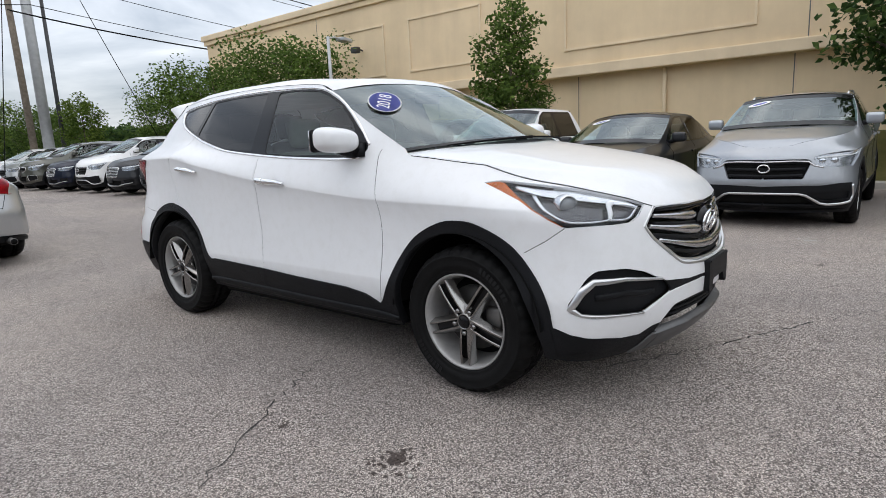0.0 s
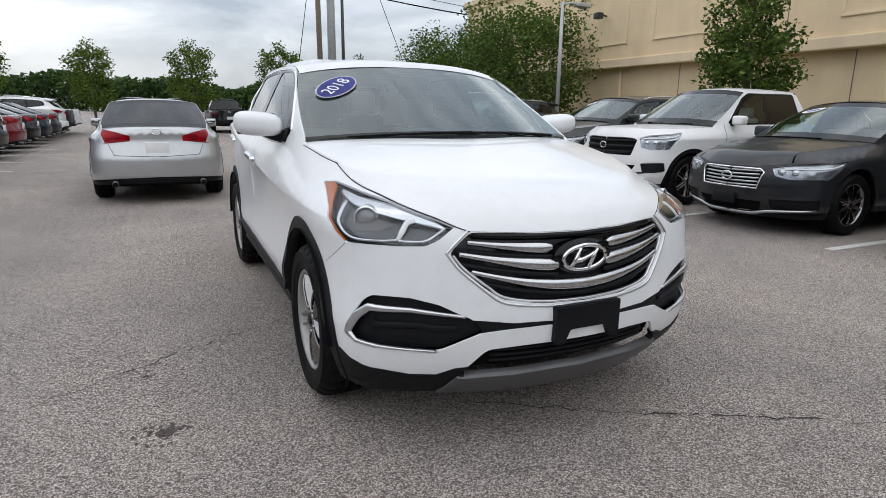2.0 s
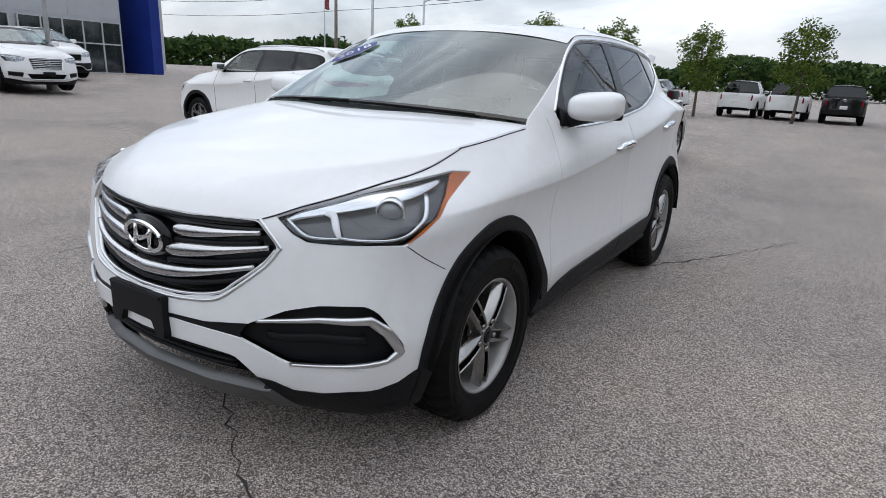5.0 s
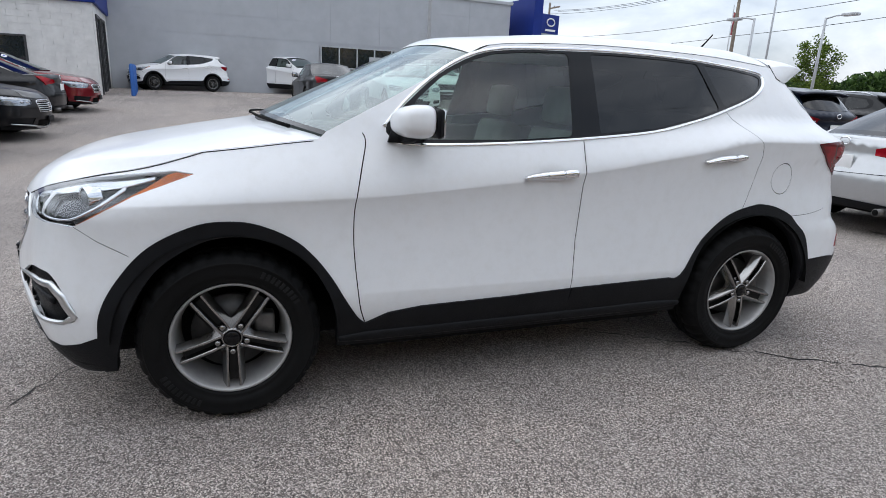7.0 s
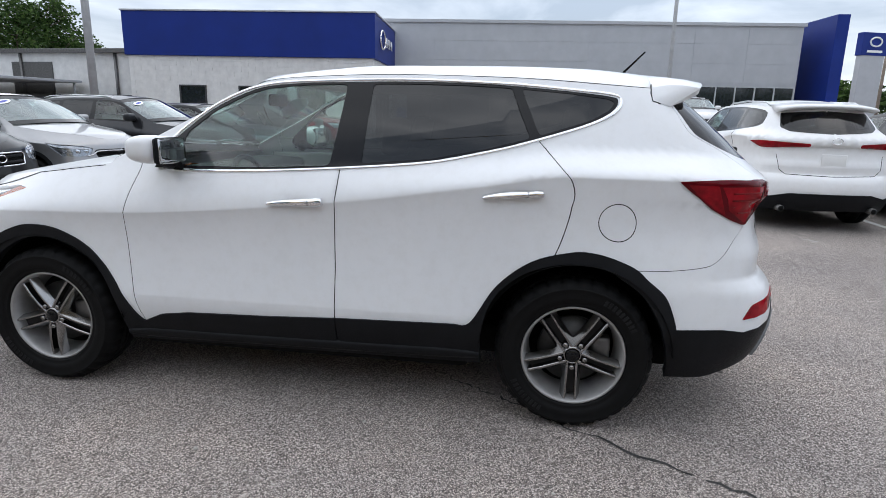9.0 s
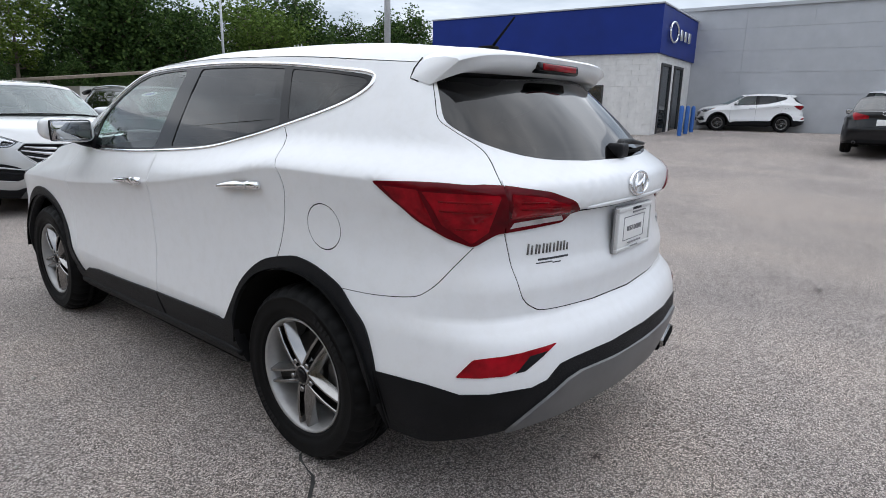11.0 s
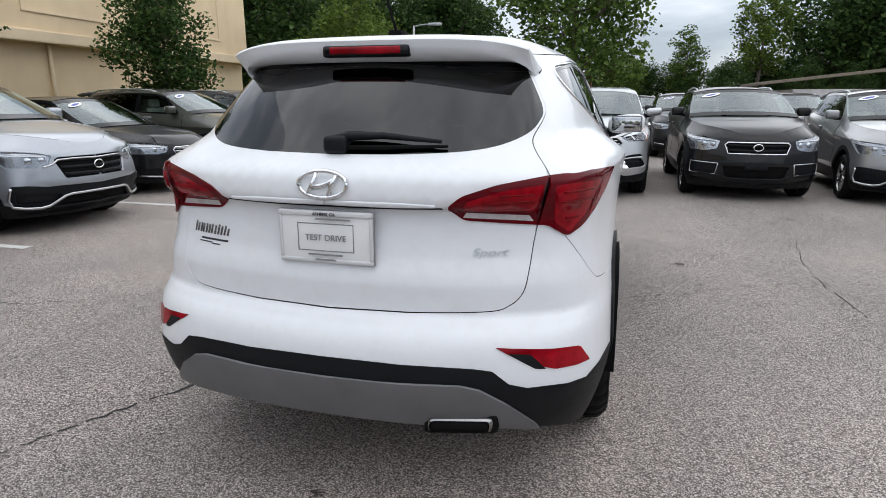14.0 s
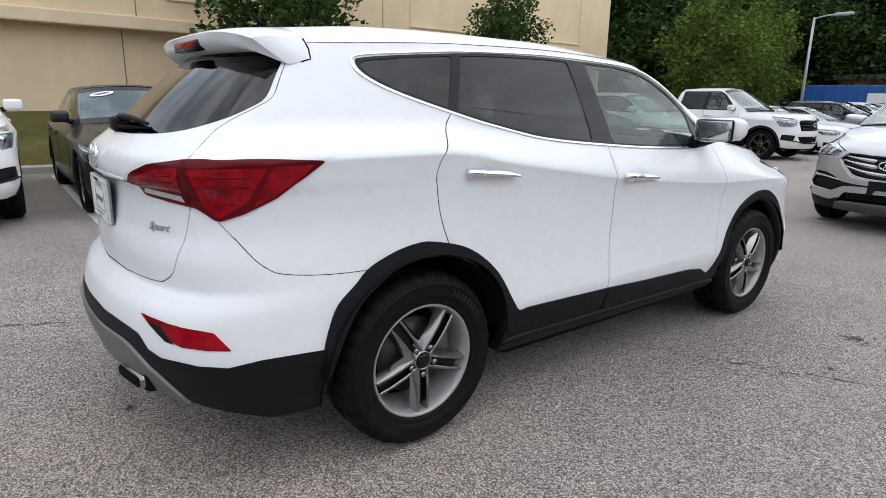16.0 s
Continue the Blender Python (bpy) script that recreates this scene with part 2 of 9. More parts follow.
CLOTH = plain("grey_cloth_trim", (0.27, 0.262, 0.25), 0.9, vary=0.2, bumpy=0.3, bscale=500)
CLOTH_BEIGE = plain("beige_trim", (0.6, 0.58, 0.54), 0.85, vary=0.12)
STICKER_BLUE = plain("blue_vinyl", (0.03, 0.045, 0.36), 0.35, vary=0.05)
WHITE_VINYL = plain("white_vinyl", (0.82, 0.82, 0.82), 0.4, vary=0.03)
PAPER = plain("white_card", (0.78, 0.78, 0.77), 0.6, vary=0.03)
INK = plain("dark_ink", (0.03, 0.03, 0.035), 0.6, vary=0.1)
GREY_INK = plain("grey_ink", (0.25, 0.25, 0.26), 0.5, vary=0.1)
TAN = stucco_mat("tan_stucco", (0.83, 0.655, 0.43))
TAN_LIGHT = stucco_mat("pale_stucco", (0.84, 0.68, 0.47))
GREY_PANEL = plain("grey_metal_panel", (0.42, 0.43, 0.45), 0.45, 0.2, vary=0.06, scale=1.5)
BLUE_PANEL = plain("blue_metal_panel", (0.006, 0.024, 0.19), 0.5, 0.0, vary=0.1, scale=1.0, spec=0.25)
WHITE_BRICK = plain("white_painted_brick", (0.68, 0.67, 0.65), 0.8, vary=0.1, scale=3, bumpy=0.4, bscale=90)
RED_BRICK = plain("red_brick", (0.28, 0.1, 0.06), 0.85, vary=0.25, scale=5, bumpy=0.4, bscale=60)
CONCRETE = plain("kerb_concrete", (0.45, 0.43, 0.39), 0.85, vary=0.18, scale=4, bumpy=0.5, bscale=120)
GRASS = grass_mat()
BARK = plain("bark", (0.12, 0.095, 0.075), 0.9, vary=0.35, scale=9, bumpy=0.8, bscale=30)
LEAF = leaf_mat("green_leaves", (0.085, 0.14, 0.03), (0.17, 0.25, 0.06))
LEAF_DARK = leaf_mat("dark_leaves", (0.045, 0.088, 0.026), (0.11, 0.175, 0.05))
LEAF_BRIGHT = leaf_mat("bright_leaves", (0.1, 0.155, 0.028), (0.2, 0.27, 0.06))
GALV = plain("galvanised_steel", (0.46, 0.47, 0.48), 0.5, 0.25, vary=0.12, scale=5)
POLE_WOOD = plain("weathered_pole_wood", (0.2, 0.165, 0.13), 0.9, vary=0.3, scale=7, bumpy=0.5, bscale=50)
DARK_STEEL = plain("dark_pole_steel", (0.06, 0.06, 0.062), 0.5, 0.5, vary=0.2)
LINE_PAINT = plain("worn_road_paint", (0.6, 0.6, 0.57), 0.75, vary=0.25, scale=20, bumpy=0.4, bscale=200)
CRACK = plain("crack_filler", (0.035, 0.034, 0.033), 0.85, vary=0.4, scale=14)
STAIN = plain("oil_stain", (0.055, 0.04, 0.034), 0.6, vary=0.4, scale=20, bumpy=0.5, bscale=160)
WINDOW_DARK = plain("dark_window_glass", (0.018, 0.022, 0.026), 0.06, vary=0.2, spec=0.8)
PALE_FRAME = plain("pale_plastic_frame", (0.62, 0.62, 0.62), 0.35, vary=0.05)
SCUFF = plain("dusty_scuff", (0.42, 0.39, 0.36), 0.9, vary=0.2, scale=25, bumpy=0.4, bscale=200)
DISC_STEEL = plain("brake_disc_iron", (0.07, 0.068, 0.066), 0.45, 0.6, vary=0.3, scale=15)
CHROME_SOFT = plain("brushed_chrome", (0.56, 0.56, 0.57), 0.22, 1.0, vary=0.04)
DASH = plain("dark_dashboard", (0.03, 0.03, 0.03), 0.7, vary=0.2, scale=12, bumpy=0.3, bscale=400, spec=0.25)
SKID_DARK = plain("dark_grey_skid_paint", (0.105, 0.105, 0.107), 0.4, 0.35, vary=0.12)

# ---- mesh helpers ----
def link_mesh(name, bm, mat, parent=None, label="", smooth=True):
    me = bpy.data.meshes.new(name)
    bm.to_mesh(me)
    bm.free()
    for p in me.polygons:
        p.use_smooth = smooth
    for one in (mat if isinstance(mat, (list, tuple)) else [mat]):
        me.materials.append(one)
    ob = new(name, me)
    if parent:
        ob.parent = parent
    if label:
        ob["label"] = label
    return ob


def part(name, bm, mat, parent, label="", smooth=True):
    return link_mesh(name, bm, mat, parent, label, smooth)


def empty(name, m=None):
    ob = new(name)
    if m is not None:
        ob.matrix_basis = m
    return ob


def bm_box(x0, x1, y0, y1, z0, z1, bevel=0.0, bm=None, seg=2):
    own = bmesh.new()
    bmesh.ops.create_cube(own, size=1)
    for v in own.verts:
        v.co = Vector(((x0 + x1) / 2 + v.co.x * (x1 - x0), (y0 + y1) / 2 + v.co.y * (y1 - y0), (z0 + z1) / 2 + v.co.z * (z1 - z0)))
    if bevel:
        bmesh.ops.bevel(own, geom=own.edges[:], offset=bevel, segments=seg, affect="EDGES", profile=0.6)
    return own if bm is None else merge(bm, own)


def merge(bm, other, m=None):
    if m is not None:
        bmesh.ops.transform(other, matrix=m, verts=other.verts)
    me = bpy.data.meshes.new("tmp")
    other.to_mesh(me)
    other.free()
    bm.from_mesh(me)
    bpy.data.meshes.remove(me)
    return bm


def bm_tube(points, radii, sides=10, cap=True, bm=None):
    bm = bm or bmesh.new()
    pts = [Vector(p) for p in points]
    if not isinstance(radii, (list, tuple)):
        radii = [radii] * len(pts)
    rings = []
    for i, p in enumerate(pts):
        d = (pts[min(i + 1, len(pts) - 1)] - pts[max(i - 1, 0)]).normalized()
        a = Vector((0, 0, 1)) if abs(d.z) < 0.9 else Vector((1, 0, 0))
        u = d.cross(a).normalized()
        w = u.cross(d)
        rings.append([bm.verts.new(p + radii[i] * (math.cos(2 * math.pi * k / sides) * u + math.sin(2 * math.pi * k / sides) * w)) for k in range(sides)])
    for r, s in zip(rings, rings[1:]):
        for k in range(sides):
            bm.faces.new((r[k], r[(k + 1) % sides], s[(k + 1) % sides], s[k]))
    if cap:
        bm.faces.new(rings[0][::-1])
        bm.faces.new(rings[-1])
    return bm


def bm_lathe(profile, sides=40, axis="X", bm=None):
    """Turns (radius, along) points about an axis."""
    bm = bm or bmesh.new()
    rings = []
    for r, a in profile:
        ring = []
        for k in range(sides):
            c, s = math.cos(2 * math.pi * k / sides), math.sin(2 * math.pi * k / sides)
            ring.append(bm.verts.new((a, r * c, r * s) if axis == "X" else (r * c, r * s, a) if axis == "Z" else (r * c, a, r * s)))
        rings.append(ring)
    for p, q in zip(rings, rings[1:]):
        for k in range(sides):
            bm.faces.new((p[k], p[(k + 1) % sides], q[(k + 1) % sides], q[k]))
    return bm


def bm_prism(outline, place, depth):
    """A closed outline of 2D points, put in 3D by place(a, b, d), from d = 0 to depth."""
    bm = bmesh.new()
    f = [bm.verts.new(place(a, b, 0)) for a, b in outline]
    g = [bm.verts.new(place(a, b, depth)) for a, b in outline]
    bm.faces.new(f)
    bm.faces.new(g[::-1])
    for i in range(len(f)):
        j = (i + 1) % len(f)
        bm.faces.new((f[j], f[i], g[i], g[j]))
    bmesh.ops.recalc_face_normals(bm, faces=bm.faces[:])
    return bm


def interp(table, x):
    return float(np.interp(x, [a for a, _ in table], [b for _, b in table]))


def smooth_table(table, n=200):
    """A table of (x, y), rising in x, as a smooth function (monotone cubic)."""
    xs = np.array([a for a, _ in table], float)
    ys = np.array([b for _, b in table], float)
    h = np.diff(xs)
    d = np.diff(ys) / h
    m = np.zeros(len(xs))
    m[0], m[-1] = d[0], d[-1]
    for i in range(1, len(xs) - 1):
        if d[i - 1] * d[i] > 0:
            w1, w2 = 2 * h[i] + h[i - 1], h[i] + 2 * h[i - 1]
            m[i] = (w1 + w2) / (w1 / d[i - 1] + w2 / d[i])

    def f(x):
        x = min(max(x, xs[0]), xs[-1])
        i = min(max(int(np.searchsorted(xs, x)) - 1, 0), len(h) - 1)
        t = (x - xs[i]) / h[i]
        return float((1 + 2 * t) * (1 - t) ** 2 * ys[i] + t * (1 - t) ** 2 * h[i] * m[i] + t * t * (3 - 2 * t) * ys[i + 1] + t * t * (t - 1) * h[i] * m[i + 1])
    return f


def curve_through(points, closed=True, steps=6):
    """A Catmull-Rom curve through 2D points."""
    n = len(points)
    out = []
    for i in range(n if closed else n - 1):
        p = [np.array(points[(i + k) % n] if closed else points[min(max(i + k, 0), n - 1)], float) for k in (-1, 0, 1, 2)]
        for s in range(steps):
            t = s / steps
            out.append(tuple(0.5 * ((2 * p[1]) + (p[2] - p[0]) * t + (2 * p[0] - 5 * p[1] + 4 * p[2] - p[3]) * t * t + (3 * p[1] - p[0] - 3 * p[2] + p[3]) * t ** 3)))
    if not closed:
        out.append(tuple(points[-1]))
    return out


def rounded(points, r=0.02, steps=4):
    """A polygon with its corners rounded."""
    out = []
    n = len(points)
    for i in range(n):
        a, b, c = (np.array(points[(i + k) % n], float) for k in (-1, 0, 1))
        la, lc = np.linalg.norm(a - b), np.linalg.norm(c - b)
        k = min(r, la * 0.45, lc * 0.45)
        p, q = b + (a - b) / la * k, b + (c - b) / lc * k
        for s in range(steps + 1):
            t = s / steps
            out.append(tuple((1 - t) ** 2 * p + 2 * t * (1 - t) * b + t * t * q))
    return out


def inside(poly, x, y):
    c = False
    j = len(poly) - 1
    for i in range(len(poly)):
        xi, yi = poly[i]
        xj, yj = poly[j]
        if (yi > y) != (yj > y) and x < (xj - xi) * (y - yi) / (yj - yi) + xi:
            c = not c
        j = i
    return c


def text_bm(words, size, thick=0.001):
    cu = bpy.data.curves.new("words", "FONT")
    cu.body, cu.size, cu.align_x, cu.align_y, cu.extrude = words, size, "CENTER", "CENTER", thick
    ob = bpy.data.objects.new("words", cu)
    me = bpy.data.meshes.new_from_object(ob)
    bm = bmesh.new()
    bm.from_mesh(me)
    bpy.data.objects.remove(ob)
    bpy.data.meshes.remove(me)
    return bm

# ---- ground ----
def ground_height(x, y):
    rise = 0.045 * max(0.0, min(x, 24.0) - 9.0)
    return rise


def build_ground():
    xs = sorted({-900, -400, -200, -100, -60, -40, -28, -20, -16, *range(-14, 27), 32, 40, 60, 100, 200, 400, 900})
    ys = sorted({-900, -400, -200, -120, -80, -60, -45, -35, *range(-28, 42, 2), 45, 60, 90, 150, 300, 900})
    bm = bmesh.new()
    grid = [[bm.verts.new((x, y, ground_height(x, y))) for y in ys] for x in xs]
    for i in range(len(xs) - 1):
        for j in range(len(ys) - 1):
            bm.faces.new((grid[i][j], grid[i + 1][j], grid[i + 1][j + 1], grid[i][j + 1]))
    tagged(link_mesh("ground", bm, ASPHALT), "worn grey asphalt of a car park with exposed stones", "ground", kind="structure")


build_ground()


def bank_height(x, y):
    return 0.13 + 0.86 * max(0.0, min(1.0, (-10.3 - x) / 3.6)) ** 0.8


def build_bank(y0, y1):
    """The grass bank between the kerb and the tan building."""
    bm = bmesh.new()
    xs = [-10.15 - 0.35 * i for i in range(14)]
    ys = [y0 + (y1 - y0) * j / 90 for j in range(91)]
    g = [[bm.verts.new((x, y, bank_height(x, y) + 0.03 * noise.noise((x * 1.3, y * 1.3, 0)))) for y in ys] for x in xs]
    for i in range(len(xs) - 1):
        for j in range(len(ys) - 1):
            bm.faces.new((g[i][j], g[i][j + 1], g[i + 1][j + 1], g[i + 1][j]))
    tagged(link_mesh("grass_bank", bm, GRASS), "dry patchy grass bank below the tan building", "grass", kind="structure")


build_bank(-60, 24)


def kerb_line(points, width=0.16, height=0.14, name="kerb"):
    bm = bmesh.new()
    n = len(points)
    rows = []
    for i, p in enumerate(points):
        a, b = Vector(points[max(i - 1, 0)]), Vector(points[min(i + 1, n - 1)])
        d = (b - a).normalized()
        nrm = Vector((-d.y, d.x))
        row = []
        for off, z in ((0, -0.02), (0.0, height - 0.03), (0.03, height), (width, height), (width, -0.02)):
            q = Vector(p) + nrm * off
            row.append(bm.verts.new((q.x, q.y, z)))
        rows.append(row)
    for r, s in zip(rows, rows[1:]):
        for k in range(4):
            bm.faces.new((r[k], s[k], s[k + 1], r[k + 1]))
    bm.faces.new(rows[0])
    bm.faces.new(rows[-1][::-1])
    bmesh.ops.recalc_face_normals(bm, faces=bm.faces[:])
    return tagged(link_mesh(name, bm, CONCRETE, smooth=False), "pale weathered concrete kerb", "kerb", kind="structure")


kerb_line([(-10.0, y) for y in range(-60, 25, 4)], name="kerb")


def island(y0, y1, xe):
    """A planted island that juts from the verge into the car park."""
    r = (y1 - y0) / 2
    yc = (y0 + y1) / 2
    arc = [(xe - r + r * math.cos(a), yc + r * math.sin(a)) for a in np.linspace(-math.pi / 2, math.pi / 2, 13)]
    pts = [(-9.9, y0)] + arc + [(-9.9, y1)]
    kerb_line(pts, name="kerb")
    bm = bmesh.new()
    inner = [(x - 0.1 if abs(y - yc) < r * 0.99 else x, yc + (y - yc) * 0.9) for x, y in pts]
    vs = [bm.verts.new((x, y, 0.125)) for x, y in inner]
    f = bm.faces.new(vs)
    bmesh.ops.triangulate(bm, faces=[f])
    bmesh.ops.subdivide_edges(bm, edges=bm.edges[:], cuts=3, use_grid_fill=True)
    bmesh.ops.recalc_face_normals(bm, faces=bm.faces[:])
    for v in bm.verts:
        v.co.z += 0.05 * noise.noise(v.co * 1.5) + 0.02
    tagged(link_mesh("grass_island", bm, GRASS), "dry grass on a kerbed parking island", "grass", kind="structure")


island(-8.5, -6.5, -4.2)
island(12.3, 13.6, -4.4)


def paint_line(x0, x1, y, w=0.1, rot=0.0):
    bm = bmesh.new()
    n = 14
    for i in range(n):
        a, b = x0 + (x1 - x0) * i / n, x0 + (x1 - x0) * (i + 1) / n
        vs = [bm.verts.new((px, y + py + rot * (px - x0), 0.004 + ground_height(px, y))) for px, py in ((a, -w / 2), (b, -w / 2), (b, w / 2), (a, w / 2))]
        bm.faces.new(vs)
    bmesh.ops.remove_doubles(bm, verts=bm.verts[:], dist=0.0001)
    tagged(link_mesh("parking_line", bm, LINE_PAINT), "worn white parking bay line on asphalt", "road marking", "parking lines", "structure")


for y in (-5.9, -4.3, -1.7, 0.4, 2.9, 5.6, 8.2, 10.8):
    paint_line(-9.6, -4.6, y)
for y in (-6.1, -8.5, -10.9, -13.3, -15.7, -18.1):
    paint_line(4.3, 9.2, y)


def crack(points, width, name="crack"):
    """A wandering crack in the asphalt."""
    rng = random.Random(len(points) * 7 + int(points[0][0] * 10))
    line = curve_through(points, closed=False, steps=14)
    bm = bmesh.new()
    prev = None
    for i, (x, y) in enumerate(line):
        q = line[min(i + 1, len(line) - 1)]
        p = line[max(i - 1, 0)]
        d = Vector((q[0] - p[0], q[1] - p[1])).normalized()
        nrm = Vector((-d.y, d.x))
        j = Vector((x, y)) + nrm * rng.uniform(-0.02, 0.02)
        w = width * rng.uniform(0.25, 1.0) * (0.3 + 0.7 * math.sin(math.pi * min(max(i / len(line), 0.02), 0.98)))
        cur = [bm.verts.new((*(j + nrm * w * s), 0.003)) for s in (-0.5, 0.5)]
        if prev and rng.random() > 0.18:
            bm.faces.new((prev[0], cur[0], cur[1], prev[1]))
        prev = cur
    bmesh.ops.recalc_face_normals(bm, faces=bm.faces[:])
    tagged(link_mesh(name, bm, CRACK), "dark irregular crack across the asphalt", "crack", "asphalt cracks", "structure")


def blot(x, y, r, name="stain", mat=None, label="dark oil stain on the asphalt"):
    rng = random.Random(int(x * 31 + y * 17))
    bm = bmesh.new()
    for k in range(90):
        a, d = rng.uniform(0, 6.28), abs(rng.gauss(0, 0.45)) * r
        cx, cy, s = x + d * 1.5 * math.cos(a), y + d * math.sin(a), r * rng.uniform(0.02, 0.1) * max(0.3, 1.2 - d / r)
        vs = [bm.verts.new((cx + s * rng.uniform(0.6, 1.1) * math.cos(t), cy + s * rng.uniform(0.5, 1.0) * math.sin(t), 0.0025 + 0.00004 * k)) for t in np.linspace(0, 6.28, 9)[:-1]]
        bm.faces.new(vs)
    tagged(link_mesh(name, bm, mat or STAIN), label, "stain", "asphalt stains", "structure")


for pts, w in (([(0.45, 0.12), (0.95, 0.33), (1.44, 0.59), (2.08, 0.97), (2.6, 1.2)], 0.012), ([(-1.64, 2.91), (-1.03, 2.52), (-0.42, 2.19), (0.3, 1.75)], 0.016), ([(-3.2, 5.4), (-2.56, 4.56), (-1.64, 2.91)], 0.014),
               ([(-0.3, -0.5), (-0.48, -0.74), (-0.69, -1.06), (-0.96, -1.44), (-1.32, -2.06), (-1.48, -2.4), (-1.75, -2.95), (-2.0, -3.6)], 0.022), ([(2.75, 4.6), (2.85, 3.1), (2.6, 1.4), (2.66, -0.1), (2.63, -0.76), (2.5, -2.0)], 0.013),
               ([(2.85, 1.9), (3.89, 1.41), (5.6, 1.62), (7.68, 1.61)], 0.014), ([(-2.2, -0.4), (-3.1, -0.9), (-4.3, -1.0)], 0.01)):
    crack(pts, w)
for x, y, r in ((1.575, 1.49, 0.16), (-0.1, -2.27, 0.07), (1.64, 0.87, 0.06), (3.4, -2.6, 0.12), (-2.9, 2.4, 0.1), (1.2, -5.6, 0.3), (-3.2, -6.0, 0.2), (3.1, 4.1, 0.14)):
    blot(x, y, r)
for x, y, r in ((-4.12, 2.15, 0.3), (4.2, -4.6, 0.25)):
    blot(x, y, r, "scuff", SCUFF, "pale dusty scuff on the asphalt")


def scatter_gravel():
    """Loose chips and small stones lying about the aisle."""
    rng = random.Random(17)
    bm = bmesh.new()
    for _ in range(420):
        x, y = rng.uniform(-5, 5), rng.uniform(-6, 6)
        if abs(x) < 1.0 and abs(y) < 2.3 and rng.random() < 0.7:
            continue
        r = 0.003 + 0.006 * rng.random() ** 3
        b = bmesh.new()
        bmesh.ops.create_icosphere(b, subdivisions=1, radius=r)
        for v in b.verts:
            v.co = Vector((v.co.x * rng.uniform(0.7, 1.4), v.co.y * rng.uniform(0.7, 1.4), v.co.z * 0.7))
        merge(bm, b, Matrix.Translation((x, y, r * 0.5)))
    for x, y, r in ((-1.4, 0.265, 0.011), (2.02, 5.53, 0.012), (1.62, 1.62, 0.01)):
        b = bmesh.new()
        bmesh.ops.create_icosphere(b, subdivisions=1, radius=r)
        merge(bm, b, Matrix.Translation((x, y, r * 0.6)))
    tagged(link_mesh("loose_gravel", bm, CONCRETE), "pale loose stone chips on the asphalt", "gravel", kind="stuff")


scatter_gravel()


# ---- tan building ----
def build_tan():
    b = tagged(empty("retail_building"), "long tan stucco building with framed panels and projecting upper storey", "building")
    x, y0, y1, base, ledge, top = -14.0, -25.0, 18.6, 0.7, 3.07, 6.75
    part("lower_wall", bm_box(x - 8, x, y0, y1, base, ledge, 0.02), TAN, b, smooth=False)
    up = bm_box(x - 8, x + 0.32, y0 - 0.2, y1, ledge, top, 0.03)
    part("upper_wall", up, TAN, b, smooth=False)
    part("ledge", bm_box(x - 0.2, x + 0.42, y0 - 0.2, y1, ledge - 0.16, ledge + 0.14, 0.03), TAN_LIGHT, b, smooth=False)
    part("cornice", bm_box(x - 0.3, x + 0.5, y0 - 0.4, y1 + 0.15, top - 0.22, top + 0.04, 0.04), TAN_LIGHT, b, smooth=False)
    part("cornice_fascia", bm_box(x - 0.3, x + 0.42, y0 - 0.3, y1 + 0.1, top - 0.42, top - 0.23, 0.02), TAN, b, smooth=False)
    for a, c, zb in ((-24.3, -21.5, 3.7), (-20.6, -17.2, 3.7), (-16.3, -13.0, 3.7), (-11.8, -8.6, 3.7), (-5.6, -0.4, 3.65), (1.4, 6.6, 3.65), (8.6, 16.8, 3.65)):
        f = bmesh.new()
        zt = 5.55 if a < -6 else 5.9
        w = 0.07
        for args in ((a, c, zb, zb + w), (a, c, zt - w, zt), (a, a + w, zb + w, zt - w), (c - w, c, zb + w, zt - w)):
            bm_box(x + 0.3, x + 0.36, *args, 0.008, f)
        part("wall_panel_moulding", f, TAN_LIGHT, b, smooth=False)
    for y in (-24, -18.5, -13.5, -7.4, -2.7, 3.2, 9.5, 15.2):
        t = bm_tube([(x + 0.07, y, base), (x + 0.07, y, ledge - 0.16)], 0.055, 10)
        part("downspout", t, TAN_LIGHT, b)
    for y in (-7.0, 0.7, 7.6, -16.8):
        part("control_joint", bm_box(x + 0.315, x + 0.325, y - 0.012, y + 0.012, ledge + 0.15, top - 0.43), STEEL_DARK, b, smooth=False)
    for y in (-21.2, -10.8, -5.3, 0.4, 6.2, 12.3):
        part("control_joint", bm_box(x - 0.004, x + 0.004, y - 0.012, y + 0.012, base, ledge - 0.17), STEEL_DARK, b, smooth=False)
    for y in (-14.2, -20.9):
        w = tagged(empty("wall_lamp", pose(x + 0.32, y, 4.75)), "small dark floodlight on the tan wall", "lamp")
        part("arm", bm_tube([(0, 0, 0), (0.3, 0, 0.05)], 0.03), DARK_STEEL, w)
        part("head", bm_box(0.25, 0.5, -0.14, 0.14, -0.12, 0.1, 0.03), DARK_STEEL, w)


build_tan()


